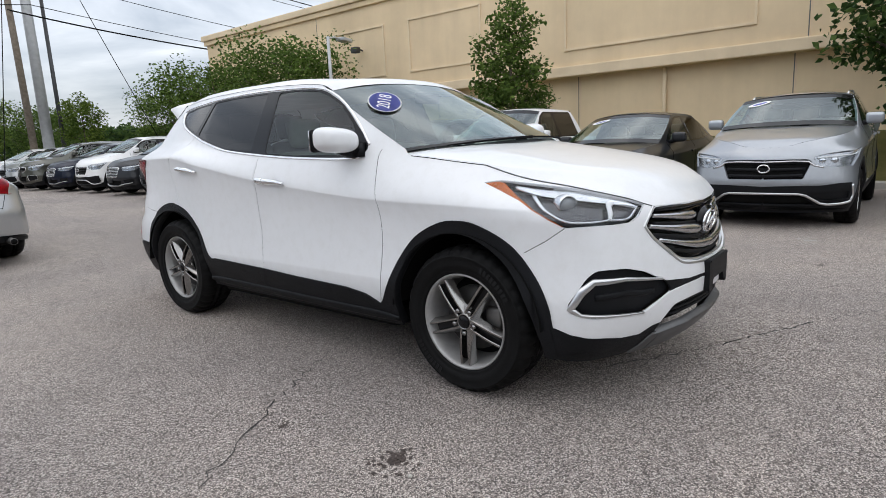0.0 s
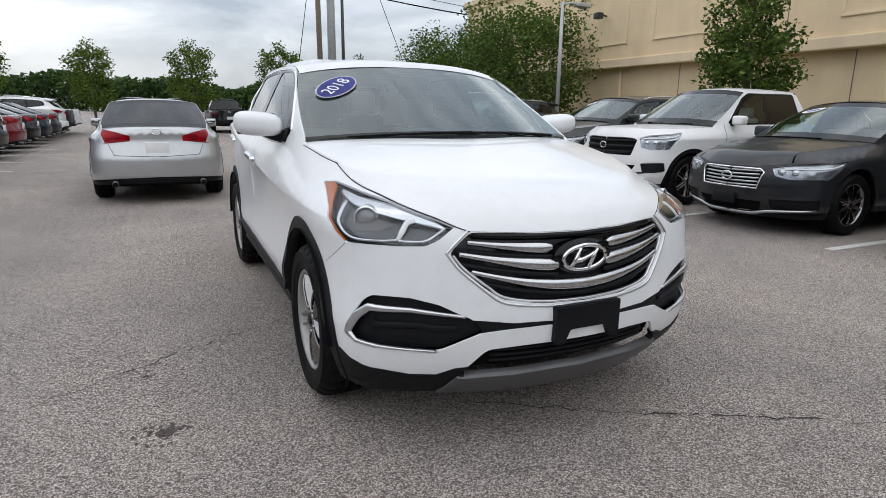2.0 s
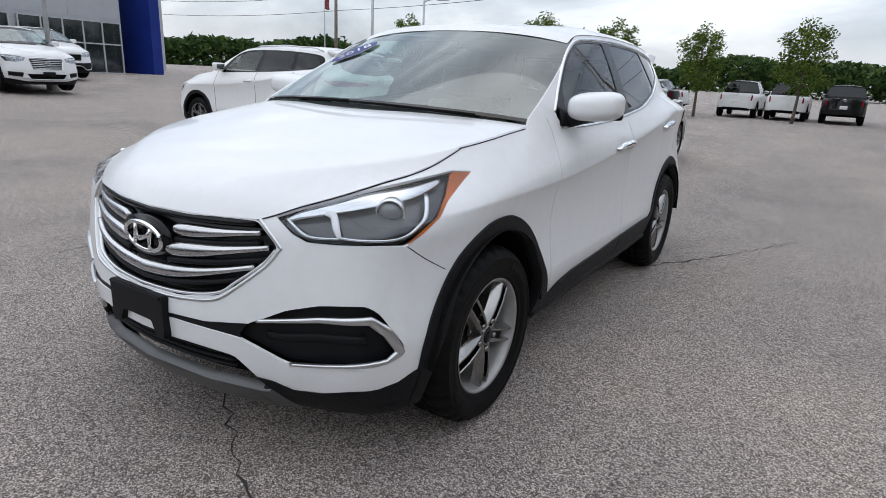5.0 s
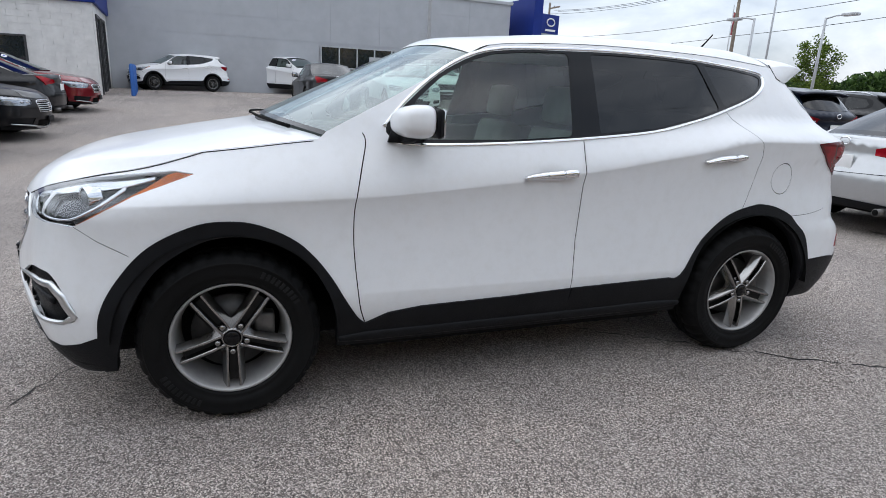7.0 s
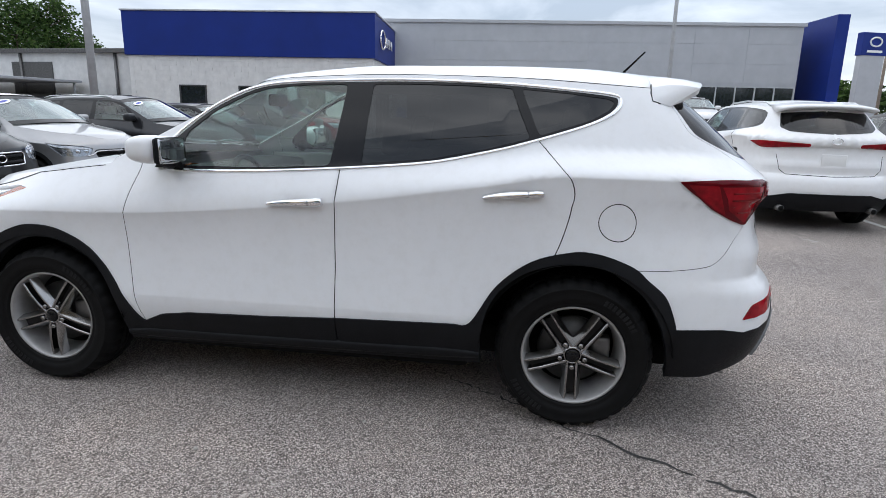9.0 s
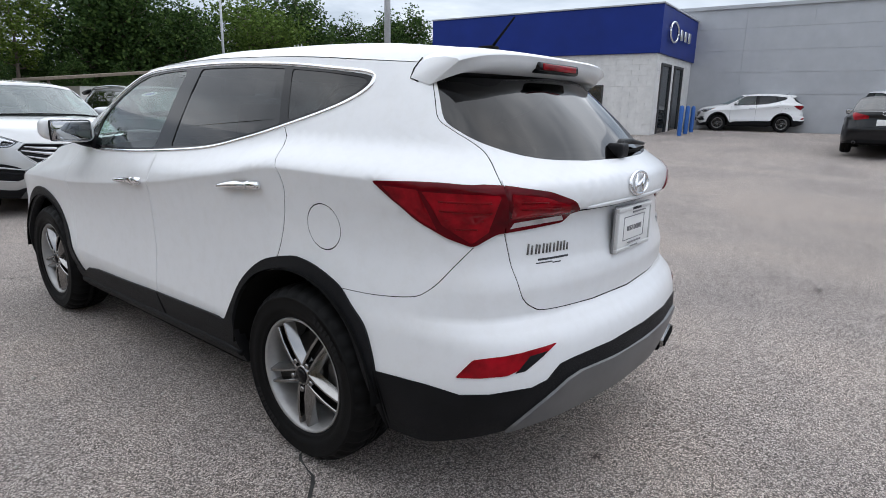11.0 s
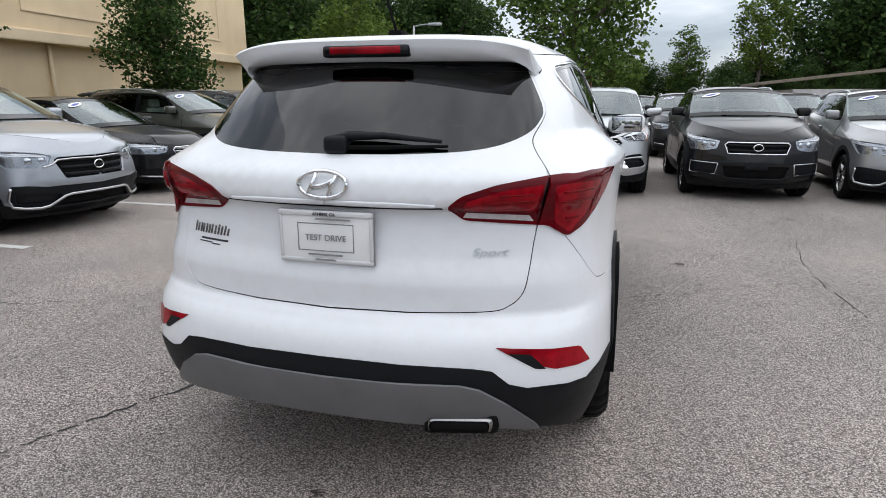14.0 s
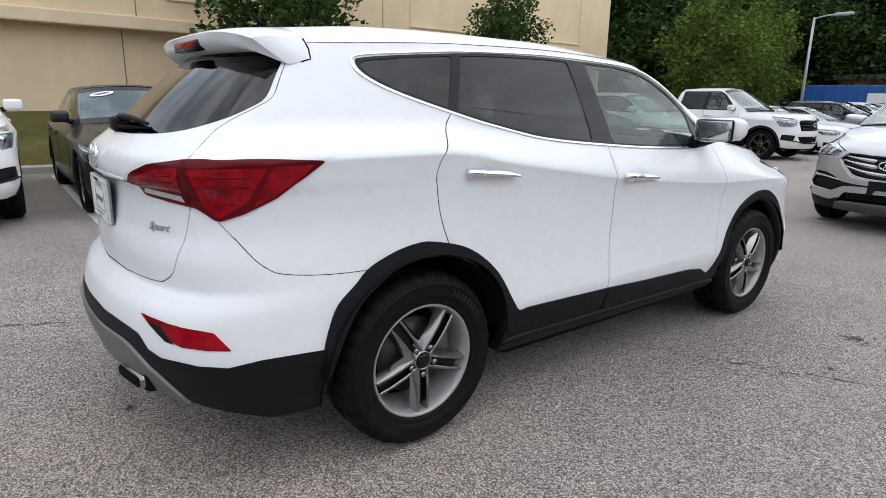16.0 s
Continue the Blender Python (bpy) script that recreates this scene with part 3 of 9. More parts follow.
# ---- dealership ----
def build_dealer():
    rot = 5.0
    o = tagged(empty("dealership_building", pose(20.5, 5.4, 0.52, 0, 0, rot)), "car dealership with grey metal panels, white brick wing and blue band", "building")
    H1, H2 = 3.0, 4.7

    def brick_wall(a0, a1, openings, axis):
        """Courses of long bricks on a wall plane, leaving the openings free."""
        bm = bmesh.new()
        h, l = 0.2, 0.6
        rng = random.Random(5)
        for k in range(int(H1 / h)):
            z = k * h
            s = a0 - (0.3 if k % 2 else 0)
            while s < a1:
                p, q = max(s, a0), min(s + l, a1)
                for c, d, zb, e in openings:
                    if p < d and q > c and z < e - 0.01 and z + h > zb + 0.01:
                        p, q = (p, c) if p < c else (d, q) if q > d else (0.0, 0.0)
                if q - p > 0.04:
                    d = rng.uniform(0.0, 0.012)
                    if axis == "y":
                        bm_box(-0.016 - d * 0.5, 0.0, p + 0.003, q - 0.003, z + 0.003, z + h - 0.003, 0, bm)
                    else:
                        bm_box(p + 0.003, q - 0.003, -0.016 - d * 0.5, 0.0, z + 0.003, z + h - 0.003, 0, bm)
                s += l
        return bm

    wins = [(2.0, 3.05, 0.8, 1.8), (4.45, 5.5, 0.8, 1.8), (6.95, 8.0, 0.8, 1.8)]
    bays = [(0.7, 1.9, 0.0, 2.6), (2.6, 3.8, 0.0, 2.6)]
    part("wing_wall", bm_box(0.006, 7.5, 0.006, 10.1, -0.4, H1, 0.0), WHITE_BRICK, o, smooth=False)
    part("wing_brickwork", brick_wall(0.0, 10.1, wins, "y"), WHITE_BRICK, o, "white painted brickwork", smooth=False)["kind"] = "stuff"
    part("wing_side_brickwork", brick_wall(0.0, 5.3, bays, "x"), WHITE_BRICK, o, smooth=False)["kind"] = "stuff"
    part("blue_band", bm_box(-0.12, 5.4, -0.12, 10.2, H1, H2, 0.02), BLUE_PANEL, o, "deep blue metal fascia", smooth=False)
    part("blue_band_coping", bm_box(-0.16, 5.4, -0.16, 10.24, H2, H2 + 0.06, 0.01), GREY_PANEL, o, smooth=False)
    for c, d, zb, e in wins:
        w = part("window", bm_box(-0.02, 0.03, c, d, zb, e), WINDOW_DARK, o, smooth=False)
        fr = bmesh.new()
        for args in ((c - 0.05, c + 0.02, zb, e), (d - 0.02, d + 0.05, zb, e), (c - 0.05, d + 0.05, e, e + 0.06), (c - 0.05, d + 0.05, zb - 0.06, zb)):
            bm_box(-0.05, 0.02, *args, 0.006, fr)
        part("window_frame", fr, DARK_STEEL, w, smooth=False)
    for c, d, zb, e in bays:
        w = part("bay_door", bm_box(c, d, -0.015, 0.03, zb, e), WINDOW_DARK, o, smooth=False)
        fr = bmesh.new()
        for args in ((c - 0.1, c, zb, e + 0.1), (d, d + 0.1, zb, e + 0.1), (c, d, e, e + 0.1)):
            bm_box(*args[:2], -0.07, 0.02, *args[2:], 0.006, fr)
        part("door_frame", fr, DARK_STEEL, w, smooth=False)
    L = [bm_tube([(1.3 + 0.5 * math.cos(t) * 1.2, -0.2, 3.85 + 0.36 * math.sin(t)) for t in np.linspace(0, 6.28, 30)], 0.05, 8)]
    part("wall_emblem", L[0], CHROME, o, "silver oval emblem ring")
    for a in (2.35, 3.0, 3.65):
        part("wall_emblem_bar", bm_box(a - 0.05, a + 0.28, -0.22, -0.14, 3.65, 4.05, 0.03), CHROME, o)
    # grey showroom
    G = 5.25
    part("showroom_wall", bm_box(5.4, 24, -19.2, 1.0, -0.4, G - 0.1), GREY_PANEL, o, smooth=False)
    pan = bmesh.new()
    rows, cols = 6, 8
    gw = [(-14.25, -8.92, 0.15, 2.42), (-19.1, -14.6, 0.15, 2.42)]
    for i in range(rows):
        for j in range(cols):
            z0, z1 = -0.1 + i * 0.89, -0.1 + (i + 1) * 0.89
            a0, a1 = -19.2 + j * 2.45, -19.2 + (j + 1) * 2.45
            if any(a0 < d and a1 > c and z0 < e - 0.2 for c, d, zb, e in gw):
                continue
            bm_box(5.385, 5.4, a0 + 0.005, a1 - 0.005, z0 + 0.006, z1 - 0.006, 0, pan)
    part("showroom_cladding", pan, GREY_PANEL, o, "grey metal cladding panels", smooth=False)["kind"] = "stuff"
    part("showroom_coping", bm_box(5.3, 24, -19.3, 1.0, G - 0.1, G + 0.05, 0.01), GREY_PANEL, o, smooth=False)
    for c, d, zb, e in gw:
        w = part("showroom_window", bm_box(5.34, 5.4, c, d, zb, e), WINDOW_DARK, o, smooth=False)
        fr = bmesh.new()
        n = int(round((d - c) / 0.95))
        for k in range(n + 1):
            a = c + (d - c) * k / n
            bm_box(5.29, 5.345, a - 0.03, a + 0.03, zb, e, 0.004, fr)
        for z in (zb, 1.45, e):
            bm_box(5.3, 5.335, c, d, z - 0.03, z + 0.03, 0, fr)
        part("mullion", fr, GALV, w, smooth=False)
    part("entrance_door", bm_box(5.26, 5.3, -12.4, -11.3, 0.0, 2.05, 0.01), GALV, o, "pale framed entrance door", smooth=False)
    part("blue_fin", bm_box(4.6, 12, -20.75, -20.2, -0.4, 5.6, 0.02), BLUE_PANEL, o, "tall blue fin wall", smooth=False)
    part("roof_unit", bm_box(9, 11, -9.5, -8.0, G, G + 0.55, 0.03), STEEL_DARK, o, smooth=False)
    # bollards
    for a in (0.35, 1.3, 2.25):
        p = o.matrix_basis @ Vector((a, -1.0, -0.05))
        bl = tagged(empty("bollard", Matrix.Translation(p)), "blue painted steel bollard before the service bays", "bollard", "service bay bollards")
        part("post", bm_lathe([(0.08, 0), (0.08, 1.1), (0.06, 1.16), (0.001, 1.18)], 14, "Z"), BLUE_POST, bl)
    s = tagged(empty("pylon_sign", pose(38.5, -21.6, 0.6, 0, 0, 20)), "grey pylon sign with a blue panel and white emblem", "sign")
    part("pylon", bm_box(-0.2, 0.2, -0.85, 0.85, 0, 6.1, 0.02), GREY_PANEL, s, smooth=False)
    part("sign_panel", bm_box(-0.24, 0.22, -0.95, 0.95, 4.85, 6.2, 0.02), BLUE_PANEL, s, smooth=False)
    em = bm_tube([(-0.27, 0.42 * math.cos(t), 5.65 + 0.26 * math.sin(t)) for t in np.linspace(0, 6.28, 24)], 0.05, 6)
    part("emblem_ring", em, WHITE_VINYL, s)
    part("lettering_bar", bm_box(-0.27, -0.24, -0.55, 0.55, 5.02, 5.16), WHITE_VINYL, s, smooth=False)


BLUE_POST = plain("blue_post_paint", (0.02, 0.1, 0.35), 0.45, vary=0.1)
build_dealer()


def build_warehouse():
    o = tagged(empty("warehouse", pose(24.2, 32.0, 0.6, 0, 0, -5)), "low pale workshop with a flat roof and side canopy", "building")
    part("wall", bm_box(0, 16, -22, 0, -0.5, 3.4), WHITE_BRICK, o, smooth=False)
    part("roof_edge", bm_box(-0.25, 16, -22, 0.25, 3.3, 3.5, 0.02), STEEL_DARK, o, smooth=False)
    for y in (-2.6, -8.0, -13.5):
        part("downpipe", bm_tube([(-0.08, y, 0.0), (-0.08, y, 3.35)], 0.07, 8), STEEL_DARK, o)
    part("shutter", bm_box(-0.06, 0.0, -9.8, -7.4, 0.5, 2.9), STEEL_DARK, o, smooth=False)
    part("screen_fence", bm_box(-1.6, -1.5, -22, -1, -0.5, 1.35), DARK_STEEL, o, "dark mesh fence", smooth=False)
    can = tagged(empty("canopy", pose(19.0, 27.8, 0.45, 0, 0, -5)), "thin flat metal canopy on slim posts", "canopy")
    part("canopy_roof", bm_box(0.0, 4.6, -7.0, 0.0, 2.05, 2.17, 0.02), GREY_PANEL, can, smooth=False)
    for x, y in ((0.2, -0.2), (0.2, -3.5), (0.2, -6.8), (4.3, -0.2), (4.3, -6.8)):
        part("canopy_post", bm_tube([(x, y, -0.1), (x, y, 2.05)], 0.05), GALV, can)
    lad = tagged(empty("roof_ladder", pose(23.9, 31.6, 0.6, 0, 0, -5)), "caged steel roof ladder against the workshop", "ladder")
    for y in (-0.9, -0.5, -0.1):
        part("rail", bm_tube([(-0.15, y, -0.1), (-0.15, y, 4.7)], 0.035, 6), GALV, lad)
    for k in range(12):
        part("rung", bm_tube([(-0.15, -0.9, 0.3 + 0.37 * k), (-0.15, -0.1, 0.3 + 0.37 * k)], 0.018, 5), GALV, lad)
    sh = tagged(empty("open_shelter", pose(8.3, 30.6, 0.0)), "open shelter with a sloping timber roof and white wall", "shelter")
    rf = bm_box(0, 6.5, 0, 5, 2.3, 2.45, 0.02)
    for v in rf.verts:
        v.co.z += 0.11 * v.co.x
    part("roof", rf, POLE_WOOD, sh, smooth=False)
    part("wall", bm_box(1.7, 6.1, 0.6, 4.6, 0, 2.1), WHITE_BRICK, sh, smooth=False)
    for x in (0.2, 6.3):
        part("post", bm_tube([(x, 0.2, 0), (x, 0.2, 2.3 + 0.1 * x)], 0.07, 8), POLE_WOOD, sh)
    f = tagged(empty("chain_link_fence", pose(15.5, 33.5, 0.2)), "dark chain link fence behind the car park", "fence")
    for k in range(9):
        part("fence_post", bm_tube([(k * 1.0, 0, 0), (k * 1.0, 0, 1.7)], 0.03, 6), DARK_STEEL, f)
    part("top_rail", bm_tube([(0, 0, 1.68), (8, 0, 1.68)], 0.025, 6), DARK_STEEL, f)
    for k in range(40):
        part("mesh_wire", bm_tube([(0.2 * k, 0.0, 0.05), (0.2 * k + 0.2, 0.0, 1.68)], 0.008, 4), DARK_STEEL, f)
        part("mesh_wire", bm_tube([(0.2 * k + 0.2, 0.0, 0.05), (0.2 * k, 0.0, 1.68)], 0.008, 4), DARK_STEEL, f)


build_warehouse()


def build_brick_house():
    o = tagged(empty("brick_building", pose(-4.5, 43, 0)), "low red brick building among the trees", "building")
    part("wall", bm_box(-9, 4, 0, 8, 0, 3.3), RED_BRICK, o, smooth=False)
    part("roof", bm_box(-9.3, 4.3, -0.3, 8.3, 3.3, 3.6, 0.03), STEEL_DARK, o, smooth=False)
    for x in (-7, -4, -1, 2):
        part("window", bm_box(x - 0.5, x + 0.5, -0.03, 0.0, 1.0, 2.2), WINDOW_DARK, o, smooth=False)
    c = tagged(empty("skip_container", pose(-9.0, 34.5, 0, 0, 0, 8)), "open blue ribbed steel container", "container")
    part("body", bm_box(-2.8, 2.8, -1.2, 1.2, 0.2, 2.6, 0.03), BLUE_POST, c, smooth=False)
    for k in range(12):
        x = -2.7 + k * 0.49
        part("rib", bm_box(x - 0.05, x + 0.05, -1.28, -1.2, 0.2, 2.6, 0.01), BLUE_POST, c, smooth=False)
    part("sign_board", bm_box(0.2, 1.2, -1.31, -1.285, 1.5, 2.2), WHITE_VINYL, c, smooth=False)


build_brick_house()

# ---- trees, poles, wires ----
def leaf_cloud(bm, centre, radius, count, size, rng, squash=1.0):
    """Small leaf clumps scattered through a soft ball, each a bent pair of blades."""
    for _ in range(count):
        d = Vector((rng.gauss(0, 1), rng.gauss(0, 1), rng.gauss(0, 1))).normalized() * radius * rng.random() ** 0.45
        d.z *= squash
        p = centre + d
        a = Vector((rng.uniform(-1, 1), rng.uniform(-1, 1), rng.uniform(-0.7, 0.5))).normalized()
        b = a.cross(Vector((rng.uniform(-1, 1), rng.uniform(-1, 1), rng.uniform(-1, 1)))).normalized()
        n = a.cross(b)
        s = size * rng.uniform(0.6, 1.3)
        tip = p + a * s
        lw, rw = p + a * s * 0.45 + b * s * 0.34 + n * s * 0.12, p + a * s * 0.45 - b * s * 0.34 + n * s * 0.12
        v = [bm.verts.new(q) for q in (p, lw, tip, rw)]
        bm.faces.new((v[0], v[1], v[2]))
        bm.faces.new((v[0], v[2], v[3]))


def make_tree(height, width, seed, leaf, trunk_r=0.09, clear=0.2, shape="oval", leaves=5200, leaf_size=0.13, limbs=16, label="leafy green tree", name="tree"):
    rng = random.Random(seed)
    root = tagged(empty(name), label, "tree")
    wood, crown = bmesh.new(), bmesh.new()
    lean = Vector((rng.uniform(-0.04, 0.04), rng.uniform(-0.04, 0.04), 0))
    trunk = [Vector((0, 0, -0.1)) + lean * float(height * t) + Vector((0.05 * math.sin(5 * t + seed), 0.05 * math.cos(4 * t), height * 0.88 * t)) for t in np.linspace(0, 1, 8).tolist()]
    bm_tube(trunk, [trunk_r * (1.35 - 1.2 * t) for t in np.linspace(0, 1, 8).tolist()], 8, bm=wood)
    tips = []
    for k in range(limbs):
        t = clear + (0.96 - clear) * (k + rng.uniform(0, 0.8)) / limbs
        base = trunk[min(int(t * 7), 6)].lerp(trunk[min(int(t * 7) + 1, 7)], t * 7 % 1)
        a = k * 2.4 + rng.uniform(-0.4, 0.4)
        u = (t - clear) / (1 - clear)
        if shape == "column":
            reach = width * (0.55 + 0.45 * math.sin(math.pi * min(1, 0.2 + u * 0.85)))
            up = 0.55
        elif shape == "spread":
            reach = width * (0.75 + 0.35 * math.sin(math.pi * (0.15 + 0.7 * u))) * rng.uniform(0.75, 1.1)
            up = 0.35
        else:
            reach = width * (0.3 + 0.75 * math.sin(math.pi * (0.18 + 0.75 * u))) * rng.uniform(0.8, 1.1)
            up = 0.45
        end = base + Vector((math.cos(a), math.sin(a), up * rng.uniform(0.6, 1.3))) * reach * 0.72
        mid = base.lerp(end, 0.5) + Vector((0, 0, -0.08 * reach))
        r = trunk_r * 0.45 * (1.1 - 0.7 * u)
        bm_tube([base, mid, end], [r, r * 0.7, r * 0.25], 5, bm=wood)
        tips += [(end, reach * 0.36), (mid.lerp(end, 0.45), reach * 0.3)]
        for _ in range(2):
            e2 = mid + Vector((rng.uniform(-1, 1), rng.uniform(-1, 1), rng.uniform(-0.1, 0.9))) * reach * 0.5
            bm_tube([mid, e2], [r * 0.45, r * 0.15], 4, bm=wood)
            tips.append((e2, reach * 0.28))
    tips.append((trunk[-1] + Vector((0, 0, height * 0.05)), width * 0.35))
    tot = sum(r ** 2 for _, r in tips)
    for p, r in tips:
        leaf_cloud(crown, p, max(r, 0.18), max(8, int(leaves * r ** 2 / tot)), leaf_size, rng, 0.85)
    part("trunk", wood, BARK, root)
    part("crown", crown, leaf, root, smooth=False)
    return root


TREES = {
    "pear": make_tree(4.9, 1.15, 3, LEAF, 0.07, 0.14, "column", 7500, 0.11, 26, "upright green ornamental pear tree on the grass bank"),
    "dark": make_tree(5.6, 1.75, 8, LEAF_DARK, 0.09, 0.12, "oval", 11000, 0.13, 30, "dense dark green tree on the grass bank"),
    "spread": make_tree(5.4, 3.0, 5, LEAF, 0.1, 0.2, "spread", 12000, 0.15, 22, "broad multi-branched green tree beside the car park"),
    "young": make_tree(4.6, 1.3, 12, LEAF_BRIGHT, 0.06, 0.3, "oval", 5200, 0.115, 16, "young round-headed street tree"),
    "wood": make_tree(11.5, 4.0, 21, LEAF_DARK, 0.2, 0.1, "oval", 9000, 0.3, 34, "tall dark woodland tree behind the car park"),
    "oak": make_tree(11.0, 5.0, 33, LEAF, 0.3, 0.25, "spread", 9000, 0.34, 20, "large spreading oak with gaps in its crown"),
    "bright": make_tree(6.0, 2.1, 41, LEAF_BRIGHT, 0.09, 0.08, "oval", 7000, 0.17, 22, "bright green bushy tree at the edge of the woods"),
}
USED = set()


def tree_at(kind, x, y, z=0.0, s=1.0, turn=0.0, group=""):
    m = pose(x, y, z, 0, 0, turn)
    t = TREES[kind]
    if kind in USED:
        t = copy_thing(t, m)
    else:
        t.matrix_basis = m
        USED.add(kind)
    t.scale = (s, s, s)
    if group:
        t["group"] = group
    return t


tree_at("pear", -10.6, -5.6, 0.25, 1.0, 0, "bank trees")
tree_at("dark", -10.8, 3.25, 0.3, 1.2, 40, "bank trees")
tree_at("dark", -10.8, 10.2, 0.3, 0.85, 160, "bank trees")
tree_at("spread", -11.0, -15.2, 0.3, 0.86, 0, "bank trees")
tree_at("spread", -11.5, -21.5, 0.3, 0.85, 130, "bank trees")
tree_at("spread", -13.5, -29, 0.2, 0.8, 250, "bank trees")
tree_at("spread", -9.5, -36, 0.0, 0.75, 20, "bank trees")
for i, (x, y, s) in enumerate(((12.3, -28, 1.08), (8.3, -28, 1.0), (4.1, -28, 0.95), (-0.15, -28, 1.0), (-4.4, -28, 1.02), (-8.9, -29, 0.95), (25, -33, 1.2))):
    tree_at("young", x, y, 0, s, i * 50, "street trees")
rng_w = random.Random(4)
for lo, hi, count in ((-30, -9, 13), (15.5, 27, 6), (33, 64, 10)):
    for i in range(count):
        x = lo + (hi - lo) * (i + rng_w.uniform(0.1, 0.9)) / count
        tree_at("wood", x, 43 + 0.12 * abs(x) + rng_w.uniform(-2, 6), 0, rng_w.uniform(0.8, 1.15), rng_w.uniform(0, 360), "woodland trees")
for i in range(14):
    x = -8 + 36 * i / 13
    tree_at("dark", x, 45 + rng_w.uniform(-1, 5), 0, rng_w.uniform(0.75, 1.05), rng_w.uniform(0, 360), "woodland trees")
tree_at("pear", 6.2, 44, 0, 1.45, 30, "woodland trees")
tree_at("young", 11.0, 44, 1.2, 1.75, 30, "woodland trees")
for i in range(12):
    tree_at("wood", -17 - rng_w.uniform(0, 8), 20.5 + i * 2.2, 0, rng_w.uniform(0.7, 1.0), rng_w.uniform(0, 360), "woodland trees")
for x, y, s in ((-9.5, 19.5, 1.0), (-10.5, 24, 0.9), (-12, 28.5, 1.1), (-3, 41, 0.8), (1.5, 41, 0.85)):
    tree_at("bright", x, y, 0, s, x * 40, "edge trees")
tree_at("oak", -1.5, 36, 0, 1.0, 0, "woodland trees")
tree_at("oak", 30, 46, 0, 0.95, 90, "woodland trees")

# the dark evergreen belt behind the rows ahead
rng_belt = random.Random(71)
for i in range(11):
    tree_at("wood", -3.5 + 2.5 * i + rng_belt.uniform(-0.6, 0.6), 43 + rng_belt.uniform(-1.5, 2.5), 0.0, rng_belt.uniform(0.3, 0.42), rng_belt.uniform(0, 360), "evergreen belt")


def far_woods(name, cx, cy, r, a0, a1, height, count, seed):
    """A far line of woods: clumps of leaf-sized facets on a long low ridge."""
    rng = random.Random(seed)
    bm = bmesh.new()
    for _ in range(count):
        a = radians(rng.uniform(a0, a1))
        d = r * rng.uniform(0.95, 1.1)
        h = height * (0.75 + 0.35 * noise.noise((a * 9, seed, 0)) + 0.12 * noise.noise((a * 40, seed, 3)))
        p = Vector((cx + d * math.cos(a), cy + d * math.sin(a), h * rng.random() ** 0.6))
        s = r * 0.0055 * rng.uniform(0.6, 1.4)
        v = [bm.verts.new(p + Vector((rng.uniform(-1, 1), rng.uniform(-1, 1), rng.uniform(-0.8, 0.8))) * s) for _ in range(4)]
        bm.faces.new(v[:3])
        bm.faces.new((v[0], v[2], v[3]))
    tagged(link_mesh(name, bm, LEAF_DARK, smooth=False), "distant dark line of woods", "woods", kind="stuff")


far_woods("far_woods", 0, 0, 150, 182, 358, 9.5, 60000, 2)
far_woods("far_woods", 0, 0, 130, -4, 40, 9, 20000, 6)


def lamp_post(x, y, z, h, yaw, arm=0.9, r=0.07, label="galvanised steel car park lamp post with a flat head"):
    o = tagged(empty("lamp_post", pose(x, y, z, 0, 0, yaw)), label, "lamp post", "lamp posts")
    part("base", bm_lathe([(0.2, 0), (0.2, 0.5), (0.17, 0.55), (0.001, 0.56)], 16, "Z"), CONCRETE, o)
    part("pole", bm_tube([(0, 0, 0.5), (0, 0, h * 0.6), (0, 0, h)], [r, r * 0.85, r * 0.7], 12), GALV, o)
    part("arm", bm_tube([(0, 0, h - 0.05), (arm * 0.5, 0, h + 0.04), (arm, 0, h + 0.04)], r * 0.45, 8), GALV, o)
    part("head", bm_box(arm - 0.1, arm + 0.55, -0.16, 0.16, h - 0.02, h + 0.1, 0.03), GALV, o)


lamp_post(-10.4, -12.4, 0.2, 4.5, 200)
lamp_post(17.43, -5.41, 0.35, 7.8, 90)
lamp_post(17.2, -23.6, 0.4, 4.6, 180)
lamp_post(18.0, -20.4, 0.4, 4.4, 0)
lamp_post(12.8, 11.8, 0.15, 8.6, 90, r=0.12)
lamp_post(18.8, 32.2, 0.3, 8.5, 90, r=0.09)
lamp_post(-9.0, 26.5, 0.0, 5.2, 0)
lamp_post(26, -30, 0.5, 8, 180)


def utility_pole(x, y, h, r, mat, cross=True, lean=0.0):
    o = tagged(empty("utility_pole", pose(x, y, 0, lean, 0, 0)), "tall weathered utility pole carrying power lines", "utility pole", "utility poles")
    part("pole", bm_tube([(0, 0, -0.2), (0, 0, h)], [r, r * 0.7], 12), mat, o)
    if cross:
        part("crossarm", bm_box(-1.2, 1.2, -0.06, 0.06, h - 0.7, h - 0.55, 0.01), POLE_WOOD, o, smooth=False)
        for a in (-1.05, -0.35, 0.35, 1.05):
            part("insulator", bm_lathe([(0.04, h - 0.55), (0.05, h - 0.45), (0.02, h - 0.4)], 8, "Z"), GLOSS_BLACK, o)
            o.children[-1].location.x = a


utility_pole(-7.0, -30.0, 14, 0.17, POLE_WOOD, False, 2)
utility_pole(-7.75, -30.4, 15, 0.26, GALV, False)
utility_pole(-8.35, -30.2, 9.2, 0.11, DARK_STEEL, False)
utility_pole(34, -36, 11, 0.16, POLE_WOOD)
utility_pole(60, -34, 11, 0.16, POLE_WOOD)
utility_pole(-45, -33, 12, 0.18, POLE_WOOD)


